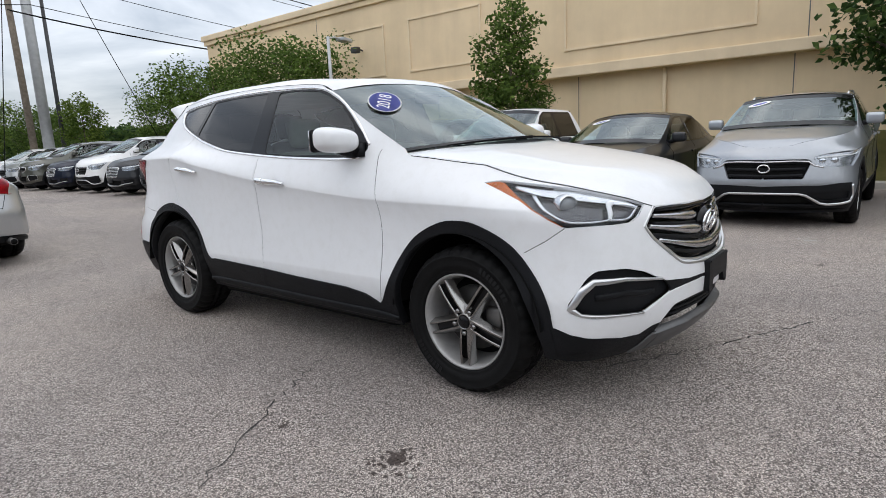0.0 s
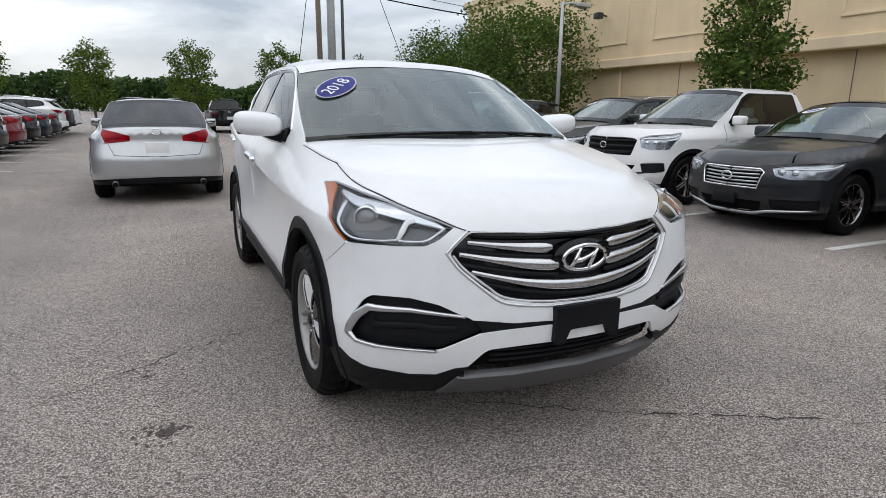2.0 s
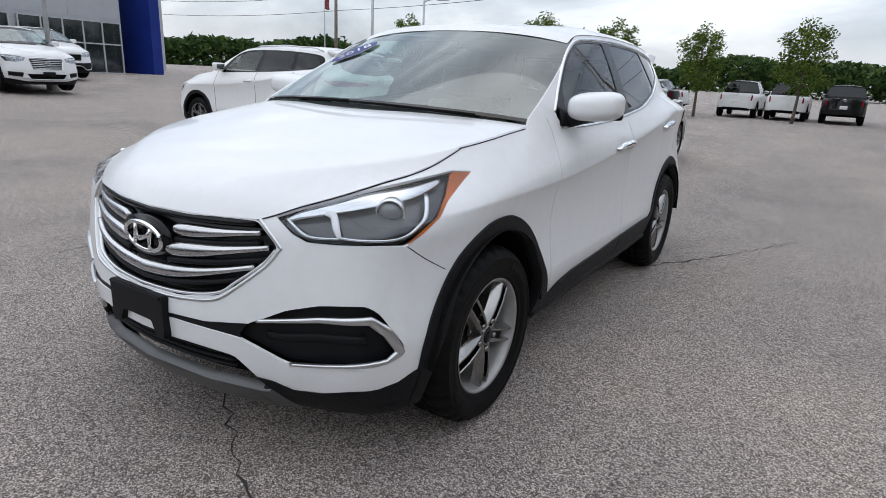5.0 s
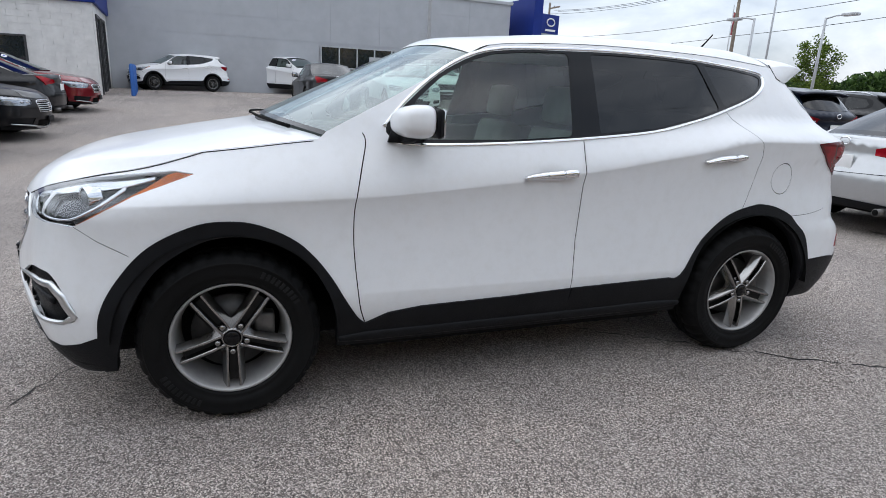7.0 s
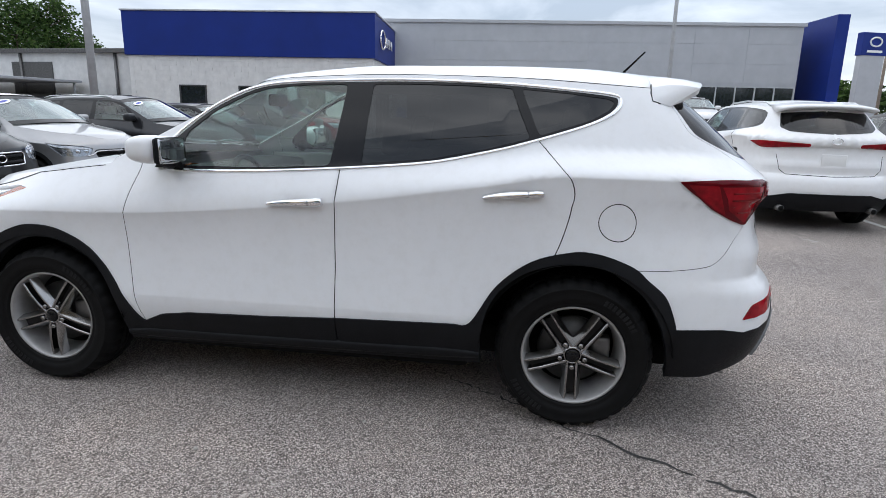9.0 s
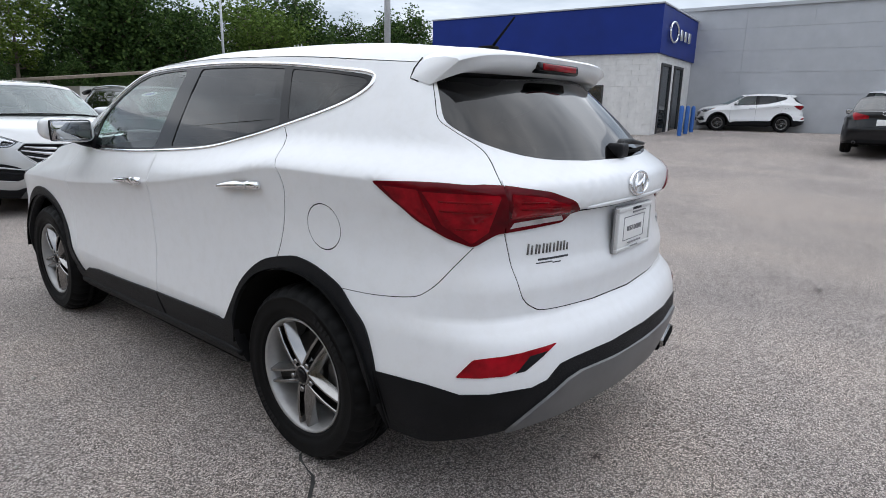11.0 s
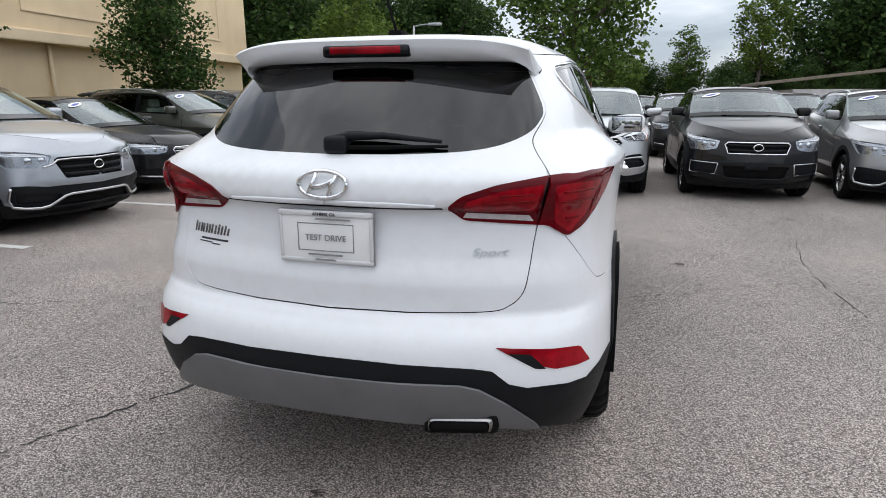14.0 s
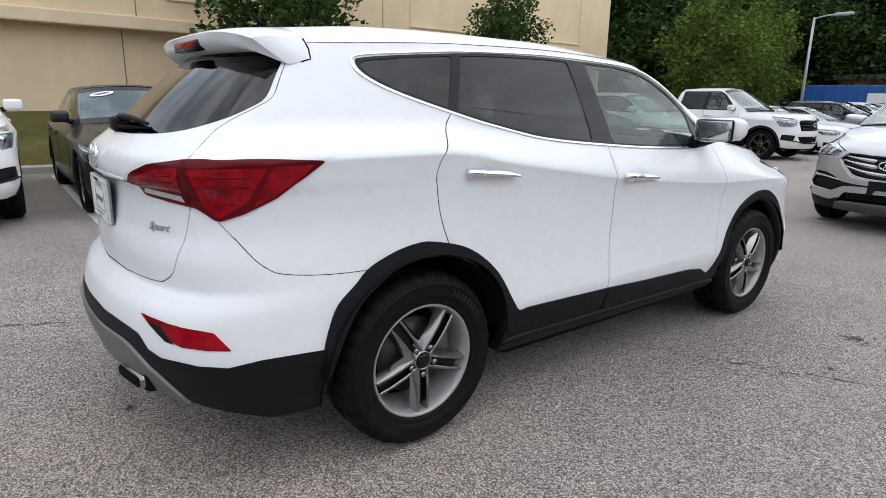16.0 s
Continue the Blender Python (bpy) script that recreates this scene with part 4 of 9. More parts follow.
def wire(a, b, sag, r=0.018):
    a, b = Vector(a), Vector(b)
    pts = [a.lerp(b, t) - Vector((0, 0, 4 * sag * t * (1 - t))) for t in np.linspace(0, 1, 24).tolist()]
    tagged(link_mesh("power_line", bm_tube(pts, r, 5), VOID_BLACK), "thin black overhead power line", "power line", "power lines")


for dx, z, s in ((-1.0, 12.2, 0.8), (0.0, 12.4, 0.9), (1.0, 12.1, 0.85), (0.3, 9.6, 0.7), (0.5, 8.3, 0.6)):
    wire((-8.3 + dx, -30, z), (34 + dx, -36, z - 2.2), s)
    wire((34 + dx, -36, z - 2.2), (60 + dx, -34, z - 2.3), s * 0.6)
    wire((-8.3 + dx, -30, z), (-45 + dx, -33, z - 1.2), s)
wire((-6.9, -30.2, 8.0), (-19, -24, 5.8), 0.25, 0.035)
wire((-7.6, -30.4, 14.5), (-4, -24, 0.3), 0.05)
wire((-8.6, -30, 12), (-12, -26.5, 0.4), 0.05)
flag = tagged(empty("flagpole", pose(50, -50, 0.5)), "white flagpole with a limp striped flag", "flagpole")
part("pole", bm_tube([(0, 0, 0), (0, 0, 10.5)], [0.09, 0.05], 10), GALV, flag)
rows_flag = []
for k in range(9):
    z = 9.8 - 0.29 * k
    rows_flag.append([(-0.06 * math.sin(1.9 * j + 0.5 * k) - 0.03 * k * (j % 2), -0.06 - (0.14 - 0.006 * k) * j, z - 0.05 * (j % 3)) for j in range(7)])
grid_mesh_flag = bmesh.new()
vf = [[grid_mesh_flag.verts.new(p) for p in r] for r in rows_flag]
for r0, r1 in zip(vf, vf[1:]):
    for j in range(6):
        grid_mesh_flag.faces.new((r0[j], r0[j + 1], r1[j + 1], r1[j]))
bmesh.ops.solidify(grid_mesh_flag, geom=grid_mesh_flag.faces[:], thickness=0.012)
part("flag", grid_mesh_flag, plain("flag_cloth", (0.4, 0.12, 0.13), 0.8, vary=0.8, scale=2.5), flag, "red and white flag hanging limp")


# ---- body shells ----
class Shell:
    """One half of a car body as a skin wrapped round the car: u runs from the nose's middle along the side to the tail's middle, z is the height."""

    def __init__(self, front, rear, side, hood, roof_edge, pillar, nose_up, nose_low, tail_up, tail_low, blend_f=(0.86, 1.06), blend_r=(0.68, 1.0),
                 y0f=1.0, y0r=-1.0, w_ref=0.945, z_ref=0.8, deck=None, cpillar=None, high=1.0):
        self.deck, self.cpillar, self.high = deck, cpillar, high
        self.yf, self.yr, self.side, self.hood = smooth_table(front), smooth_table(rear), side, hood
        self.roof_edge, self.pillar = smooth_table(roof_edge), pillar
        self.y0f, self.y0r, self.w_ref = y0f, y0r, w_ref
        self.front_ref, self.rear_ref = self.yf(z_ref), self.yr(z_ref)

        def quarter(up, low, depth):
            """Two corner outlines, the upper and the lower one, on one scale of u."""
            sets = []
            for ctrl in (up, low):
                pts = np.array(curve_through([(a, b * depth / w_ref) for a, b in ctrl], closed=False, steps=40))
                xn, yn = np.maximum.accumulate(pts[:, 0]), pts[:, 1] * w_ref / depth
                s = np.r_[0, np.cumsum(np.hypot(np.diff(xn * w_ref), np.diff(yn * depth)))]
                sets.append((s / s[-1], xn, yn, s[-1]))
            n = np.linspace(0, 1, 500)
            length = sets[0][3]
            return n * length, [(np.interp(n, s, x), np.interp(n, s, y)) for s, x, y, _ in sets]
        self.sf, self.cf = quarter(nose_up, nose_low, self.front_ref - y0f)
        self.sr, self.cr = quarter(tail_up, tail_low, y0r - self.rear_ref)
        self.bf, self.br = blend_f, blend_r
        self.Lf, self.Lm, self.Lr = self.sf[-1], y0f - y0r, self.sr[-1]
        self.L = self.Lf + self.Lm + self.Lr

    def corner(self, front, z):
        lo, hi = self.bf if front else self.br
        k = min(max((hi - z) / (hi - lo), 0.0), 1.0)
        k = k * k * (3 - 2 * k)
        (xa, ya), (xb, yb) = self.cf if front else self.cr
        return xa + (xb - xa) * k, ya + (yb - ya) * k

    def F(self, x, z):
        return float(np.interp(x / self.w_ref, self.corner(True, z)[0], self.sf)), z

    def R(self, x, z):
        return self.L - float(np.interp(x / self.w_ref, self.corner(False, z)[0], self.sr)), z

    def S(self, y, z):
        if y > self.y0f:
            yn = (y - self.y0f) / (self.yf(z) - self.y0f)
            return float(np.interp(-yn, -self.corner(True, z)[1], self.sf)), z
        if y < self.y0r:
            yn = (y - self.y0r) / (self.yr(z) - self.y0r)
            return self.L - float(np.interp(-yn, -self.corner(False, z)[1], self.sr)), z
        return self.Lf + self.y0f - y, z

    def point(self, u, z):
        if u < self.Lf:
            f = u / self.Lf * 499
            xs, ys = self.corner(True, z)
            i = min(int(f), 498)
            t = f - i
            xn, yn = xs[i] + (xs[i + 1] - xs[i]) * t, ys[i] + (ys[i + 1] - ys[i]) * t
            y = self.y0f + (self.yf(z) - self.y0f) * yn
        elif u > self.Lf + self.Lm:
            f = (self.L - u) / self.Lr * 499
            xs, ys = self.corner(False, z)
            i = min(int(f), 498)
            t = f - i
            xn, yn = xs[i] + (xs[i + 1] - xs[i]) * t, ys[i] + (ys[i + 1] - ys[i]) * t
            y = self.y0r + (self.yr(z) - self.y0r) * yn
        else:
            xn, y = 1.0, self.y0f - (u - self.Lf)
        return np.array((xn * self.side(y, z), y, z))

    def normal(self, u, z):
        e = 0.004
        a = self.point(min(u + e, self.L), z) - self.point(max(u - e, 0.0), z)
        b = self.point(u, z + e) - self.point(u, z - e)
        if u < e or u > self.L - e:
            a[1] = 0.0
        n = np.cross(b, a)
        n = n / np.linalg.norm(n)
        mid = self.point(u, z)
        out = np.array((mid[0], mid[1] * 0.25, 0.0))
        return n if n @ out > 0 else -n

    def top(self, u):
        if u > self.Lf + self.Lm:
            if self.deck:
                z = self.cpillar[1][1]
                y = self.point(u, z)[1]
                if y < self.cpillar[1][0]:
                    for _ in range(10):
                        p = self.point(u, z)
                        z = self.deck(p[0], p[1])
                    return z
            else:
                return self.roof_edge(self.point(u, 1.58 * self.high)[1])
        y = self.point(u, 1.1)[1]
        if self.deck and y < self.cpillar[0][0]:
            (ya, za), (yb, zb) = self.cpillar
            if y < yb:
                p = self.point(u, zb)
                return self.deck(p[0], p[1])
            return za + (zb - za) * (ya - y) / (ya - yb)
        if y < self.pillar[1][0]:
            return self.roof_edge(y)
        if y < self.pillar[0][0]:
            (ya, za), (yb, zb) = self.pillar
            return za + (zb - za) * (ya - y) / (ya - yb)
        z = 1.0
        for _ in range(12):
            p = self.point(u, z)
            z = self.hood(p[0], p[1])
        return z


def body_side(crease, wide=0.945, belt_in=0.87, curl=0.016, low=0.53, zb=1.2, lean=0.4, front_in=0.07, hollow=0.016, shape=None):
    """Half width at (y, z): tucked sill, soft lower crease, hollow door, shoulder crease, then glass leaning in."""
    zc = smooth_table(crease)

    def side(y, z):
        c = zc(y)
        if z <= c:
            t = (c - z) / max(c - low, 0.05)
            if t <= 1:
                return wide - hollow * math.sin(math.pi * (t if shape is None else t ** shape)) - 0.008 * t
            return wide - 0.008 - 0.075 * max((low - z) / 0.25, 0) ** 1.8
        gy = belt_in - (curl * y * y if y < 0 else front_in * y * y)
        d = c + 0.12 - (zb + 0.02)
        zs = zb + 0.02 + 0.5 * (d + math.sqrt(d * d + 0.0025))
        if z >= zs:
            return gy - lean * (z - zb) - 0.25 * (z - zb) ** 2
        g0, m1 = gy - lean * (zs - zb) - 0.25 * (zs - zb) ** 2, -lean - 0.5 * (zs - zb)
        h = zs - c
        t = (z - c) / h
        return (1 + 2 * t) * (1 - t) ** 2 * wide + t * (1 - t) ** 2 * h * -0.1 + t * t * (3 - 2 * t) * g0 + t * t * (t - 1) * h * m1
    return side


def dented_side(crease):
    """The side of the body with a shallow finger cup behind each door handle."""
    base = body_side(crease, hollow=0.024, shape=0.8)

    def side(y, z):
        d = sum(math.exp(-((y - a) / 0.075) ** 2 - ((z - b) / 0.034) ** 2) for a, b in ((-0.03, 1.02), (-1.03, 1.098)))
        tuck = 0.075 * max((0.53 - z) / 0.25, 0.0) ** 1.8
        keep = 0.6 * min(max((y - 1.5) / 0.3, 0.0), 1.0) + 0.4 * min(max((-1.75 - y) / 0.2, 0.0), 1.0)
        return base(y, z) - 0.012 * d + tuck * keep
    return side


NOSE_UP = [(0, 1), (0.2, 0.99), (0.378, 0.962), (0.57, 0.885), (0.74, 0.765), (0.86, 0.63), (0.935, 0.47), (0.98, 0.28), (1, 0)]
NOSE_LOW = [(0, 1), (0.2, 0.99), (0.378, 0.965), (0.57, 0.91), (0.75, 0.855), (0.87, 0.80), (0.945, 0.715), (0.985, 0.58), (1, 0.38), (1, 0)]
TAIL_UP = [(0, 1), (0.2, 0.995), (0.43, 0.968), (0.62, 0.925), (0.79, 0.855), (0.88, 0.745), (0.935, 0.56), (0.975, 0.35), (1, 0)]
TAIL_LOW = [(0, 1), (0.2, 0.995), (0.43, 0.972), (0.62, 0.94), (0.79, 0.88), (0.89, 0.80), (0.95, 0.68), (0.985, 0.5), (1, 0.25), (1, 0)]


NOSE_EDGE = smooth_table([(-a, b) for a, b in NOSE_UP[2:0:-1]] + NOSE_UP)


def hero_hood(x, y):
    hc = HOOD_LINE(y)
    ax = abs(x)
    t = hc - 0.06 * (ax / 0.85) ** 2.5
    edge = 1.0 + 1.2 * NOSE_EDGE(min(ax / 0.945, 1.0))
    d = max(0.0, edge - y)
    lip = 0.1 * max(0.0, 1 - (ax / 0.88) ** 3)
    return t - lip * max(0.0, 1 - d / 0.38) ** 3.3


HOOD_LINE = smooth_table([(0.8, 1.245), (1.0, 1.222), (1.21, 1.192), (1.61, 1.125), (1.96, 1.055), (2.2, 0.99), (2.4, 0.93)])
CREASE = [(-2.4, 1.15), (-1.7, 1.185), (-1.3, 1.19), (-0.9, 1.135), (-0.2, 1.035), (0.13, 1.0), (0.84, 0.945), (1.4, 0.93), (2.3, 0.9)]
HERO = Shell(
    front=[(0.2, 2.085), (0.27, 2.175), (0.35, 2.228), (0.45, 2.25), (0.55, 2.256), (0.65, 2.245), (0.8, 2.215), (0.88, 2.19), (0.95, 2.14), (1.02, 2.06), (1.2, 1.9)],
    rear=[(0.2, -2.2), (0.3, -2.29), (0.42, -2.355), (0.55, -2.383), (0.63, -2.376), (0.68, -2.36), (0.725, -2.317), (0.75, -2.294), (0.8, -2.298), (0.838, -2.302), (0.865, -2.298), (0.93, -2.277), (1.06, -2.262), (1.078, -2.265), (1.092, -2.296),
          (1.115, -2.305), (1.17, -2.297), (1.23, -2.235), (1.284, -2.18), (1.4, -2.055), (1.56, -1.86), (1.63, -1.775), (1.75, -1.65)],
    side=dented_side(CREASE),
    hood=hero_hood, nose_up=NOSE_UP, nose_low=NOSE_LOW, tail_up=TAIL_UP, tail_low=TAIL_LOW,
    roof_edge=[(-2.5, 1.50), (-1.9, 1.56), (-1.8, 1.572), (-1.5, 1.59), (-1.0, 1.617), (-0.5, 1.625), (0.0, 1.608), (0.2, 1.585), (0.3, 1.54)],
    pillar=((0.965, 1.19), (0.2, 1.585)))


from mathutils.geometry import delaunay_2d_cdt


def skin_regions(shell, regions, bottom, step, u_max=None, top_drop=0.0, lines=()):
    """Cuts the half shell into named regions. regions: (name, outline) in painting order, the later over the earlier; outline None: the whole."""
    L = shell.L
    us = np.linspace(0, L, int(L / step) + 1)
    topc = [(float(u), shell.top(float(u)) - top_drop) for u in us]
    dom = [(float(u), bottom(float(u))) for u in us] + topc[::-1]
    pts, edges = [], []

    def add(poly):
        i0 = len(pts)
        pts.extend(Vector(p) for p in poly)
        edges.extend((i0 + k, i0 + (k + 1) % len(poly)) for k in range(len(poly)))
    add(dom)
    for u in (0.0, L):
        z0, z1 = bottom(u), shell.top(u) - top_drop
        pts.extend(Vector((u, z0 + (z1 - z0) * k / 40)) for k in range(1, 40))
    for name, poly in regions:
        if poly is not None:
            add(poly)
    for line in lines:
        i0 = len(pts)
        pts.extend(Vector(p) for p in line)
        edges.extend((i0 + k, i0 + k + 1) for k in range(len(line) - 1))
    tz = {i: t for i, (_, t) in enumerate(topc)}
    for i, u in enumerate(us[1:-1], 1):
        z = bottom(float(u)) + step * (0.5 + 0.5 * (i % 2))
        while z < tz[i] - step * 0.4:
            pts.append(Vector((float(u), z)))
            z += step
    vs, _, fs, _, _, _ = delaunay_2d_cdt(pts, edges, [], 0, 1e-5)
    vs = [(v.x, v.y) for v in vs]
    boxes = [(name, poly, None if poly is None else (min(p[0] for p in poly), max(p[0] for p in poly), min(p[1] for p in poly), max(p[1] for p in poly))) for name, poly in regions]
    out = {}
    for f in fs:
        cx, cz = sum(vs[i][0] for i in f) / len(f), sum(vs[i][1] for i in f) / len(f)
        if not inside(dom, cx, cz):
            continue
        pick = None
        for name, poly, bb in boxes[::-1]:
            if poly is None or (bb[0] <= cx <= bb[1] and bb[2] <= cz <= bb[3] and inside(poly, cx, cz)):
                pick = name
                break
        if pick:
            out.setdefault(pick, []).append(tuple(f))
    return vs, out


def mesh_from(name, verts, faces, normals, mat, parent, label=""):
    me = bpy.data.meshes.new(name)
    me.from_pydata(verts, [], faces)
    me.polygons.foreach_set("use_smooth", [True] * len(me.polygons))
    if normals is not None:
        me.normals_split_custom_set_from_vertices(normals)
    me.materials.append(mat)
    ob = new(name, me)
    if parent:
        ob.parent = parent
    if label:
        ob["label"] = label
    return ob


class Skin:
    """Lays regions of a shell into 3D as panels with turned-in edges."""

    def __init__(self, shell, regions, bottom, step, top_drop=0.0, lines=()):
        self.shell = shell
        self.vs, self.tris = skin_regions(shell, regions, bottom, step, top_drop=top_drop, lines=lines)
        self.cache = {}

    def at(self, i):
        if i not in self.cache:
            u, z = self.vs[i]
            u = min(max(u, 0.0), self.shell.L)
            self.cache[i] = (self.shell.point(u, z), self.shell.normal(u, z))
        return self.cache[i]

    def panel(self, names, mat, parent, part_name, sides=(1, -1), off=0.0, flange=0.012, label="", join=False):
        """One mesh a side, or one over both sides where join is set."""
        tris = [t for n in ([names] if isinstance(names, str) else names) for t in self.tris.get(n, [])]
        if not tris:
            return []
        count = {}
        for t in tris:
            for k in range(len(t)):
                e = (t[k], t[(k + 1) % len(t)])
                count[e] = 1
        used = sorted({i for t in tris for i in t})
        idx = {v: k for k, v in enumerate(used)}
        verts, norms = [], []
        for v in used:
            p, n = self.at(v)
            if join:
                n = n * (min(1.0, min(self.vs[v][0], self.shell.L - self.vs[v][0]) / 0.22), 1, 1)
            verts.append(p + n * off)
            norms.append(n)
        faces = [tuple(idx[i] for i in t) for t in tris]
        L = self.shell.L
        # the shell's u runs backwards round the car, so the triangles of the right side are turned over
        turned = sum(float(np.cross(verts[f[1]] - verts[f[0]], verts[f[2]] - verts[f[0]]) @ norms[f[0]]) for f in faces) < 0
        rims = []
        for (a, b) in count:
            if (b, a) in count:
                continue
            if join and ((self.vs[a][0] < 1e-4 and self.vs[b][0] < 1e-4) or (self.vs[a][0] > L - 1e-4 and self.vs[b][0] > L - 1e-4)):
                continue
            rims.append((a, b))
        if flange:
            for a, b in rims:
                (pa, na), (pb, nb) = self.at(a), self.at(b)
                pa, pb = pa + na * off, pb + nb * off
                d = pb - pa
                w = np.cross(d, na)
                ln = np.linalg.norm(w)
                w = w / ln if ln > 1e-9 else na
                w = -w if turned else w
                k = len(verts)
                verts += [pa, pb, pb - nb * flange, pa - na * flange]
                norms += [(w + na * 0.6), (w + nb * 0.6), w, w]
                faces.append((k + 1, k, k + 3, k + 2))
        V, N = np.array(verts), np.array(norms)
        N = N / np.linalg.norm(N, axis=1)[:, None]
        made = []
        flip = [tuple(f[::-1]) for f in faces]
        right, left = (flip, faces) if turned else (faces, flip)
        M = np.array((-1, 1, 1))
        if join:
            n = len(V)
            twin = [i if i < len(used) and abs(V[i][0]) < 1e-5 else i + n for i in range(n)]
            return [mesh_from(part_name, np.r_[V, V * M].tolist(), right + [tuple(twin[i] for i in f) for f in left], np.r_[N, N * M].tolist(), mat, parent, label)]
        for s in sides:
            made.append(mesh_from(part_name, (V if s > 0 else V * M).tolist(), right if s > 0 else left, (N if s > 0 else N * M).tolist(), mat, parent, label))
        return made


def strip_line(shell, pts, width, off, thick, mat, parent, name, sides=(1, -1), label="", join=False, ends=0.4, smooth_pts=True, n=5, vertical=False):
    """A raised moulding laid along a line of (u, z) on the shell. width: one value or one for each point."""
    if not isinstance(width, (list, tuple)):
        width = [width] * len(pts)
    trip = [(u, z, w) for (u, z), w in zip(pts, width)]
    line = []
    for i in range(len(trip) - 1):
        p = [np.array(trip[min(max(i + k, 0), len(trip) - 1)]) for k in (-1, 0, 1, 2)]
        for s in range(n):
            t = s / n
            if smooth_pts:
                line.append(0.5 * (2 * p[1] + (p[2] - p[0]) * t + (2 * p[0] - 5 * p[1] + 4 * p[2] - p[3]) * t * t + (3 * p[1] - p[0] - 3 * p[2] + p[3]) * t ** 3))
            else:
                line.append(p[1] + (p[2] - p[1]) * t)
    line.append(np.array(trip[-1]))
    rows = []
    for i, (u, z, w) in enumerate(line):
        a, b = line[max(i - 1, 0)], line[min(i + 1, len(line) - 1)]
        d = np.array((b[0] - a[0], b[1] - a[1]))
        d = d / max(np.linalg.norm(d), 1e-9)
        q = np.array((-d[1], d[0]))
        row = []
        for s, h in ((-1, 0.0), (-0.86, 0.7), (-0.45, 1.0), (0.45, 1.0), (0.86, 0.7), (1, 0.0)):
            uu, zz = u + q[0] * s * w / 2, z + q[1] * s * w / 2
            uu = min(max(uu, 0.0), shell.L) if not join else uu
            au = abs(uu) if uu <= shell.L else 2 * shell.L - uu
            pt, nm = shell.point(au, zz), shell.normal(au, zz)
            if uu < 0 or uu > shell.L:
                pt, nm = pt * (-1, 1, 1), nm * (-1, 1, 1)
            row.append(pt + nm * (off + thick * h))
        rows.append(row)
    made = []
    for s in ((1,) if join else sides):
        bm = bmesh.new()
        vr = [[bm.verts.new((p[0] * s, p[1], p[2])) for p in row] for row in rows]
        for r, t in zip(vr, vr[1:]):
            for k in range(5):
                bm.faces.new((r[k], r[k + 1], t[k + 1], t[k]))
        bm.faces.new(vr[0])
        bm.faces.new(vr[-1][::-1])
        bmesh.ops.recalc_face_normals(bm, faces=bm.faces[:])
        made.append(part(name, bm, mat, parent, label))
    return made


def gap_outline(line, w=0.005):
    """A thin closed outline round an open line, for a panel gap."""
    a, b = [], []
    for i, (u, z) in enumerate(line):
        p, q = line[max(i - 1, 0)], line[min(i + 1, len(line) - 1)]
        d = np.array((q[0] - p[0], q[1] - p[1]))
        d = d / max(np.linalg.norm(d), 1e-9)
        a.append((u - d[1] * w / 2, z + d[0] * w / 2))
        b.append((u + d[1] * w / 2, z - d[0] * w / 2))
    return a + b[::-1]


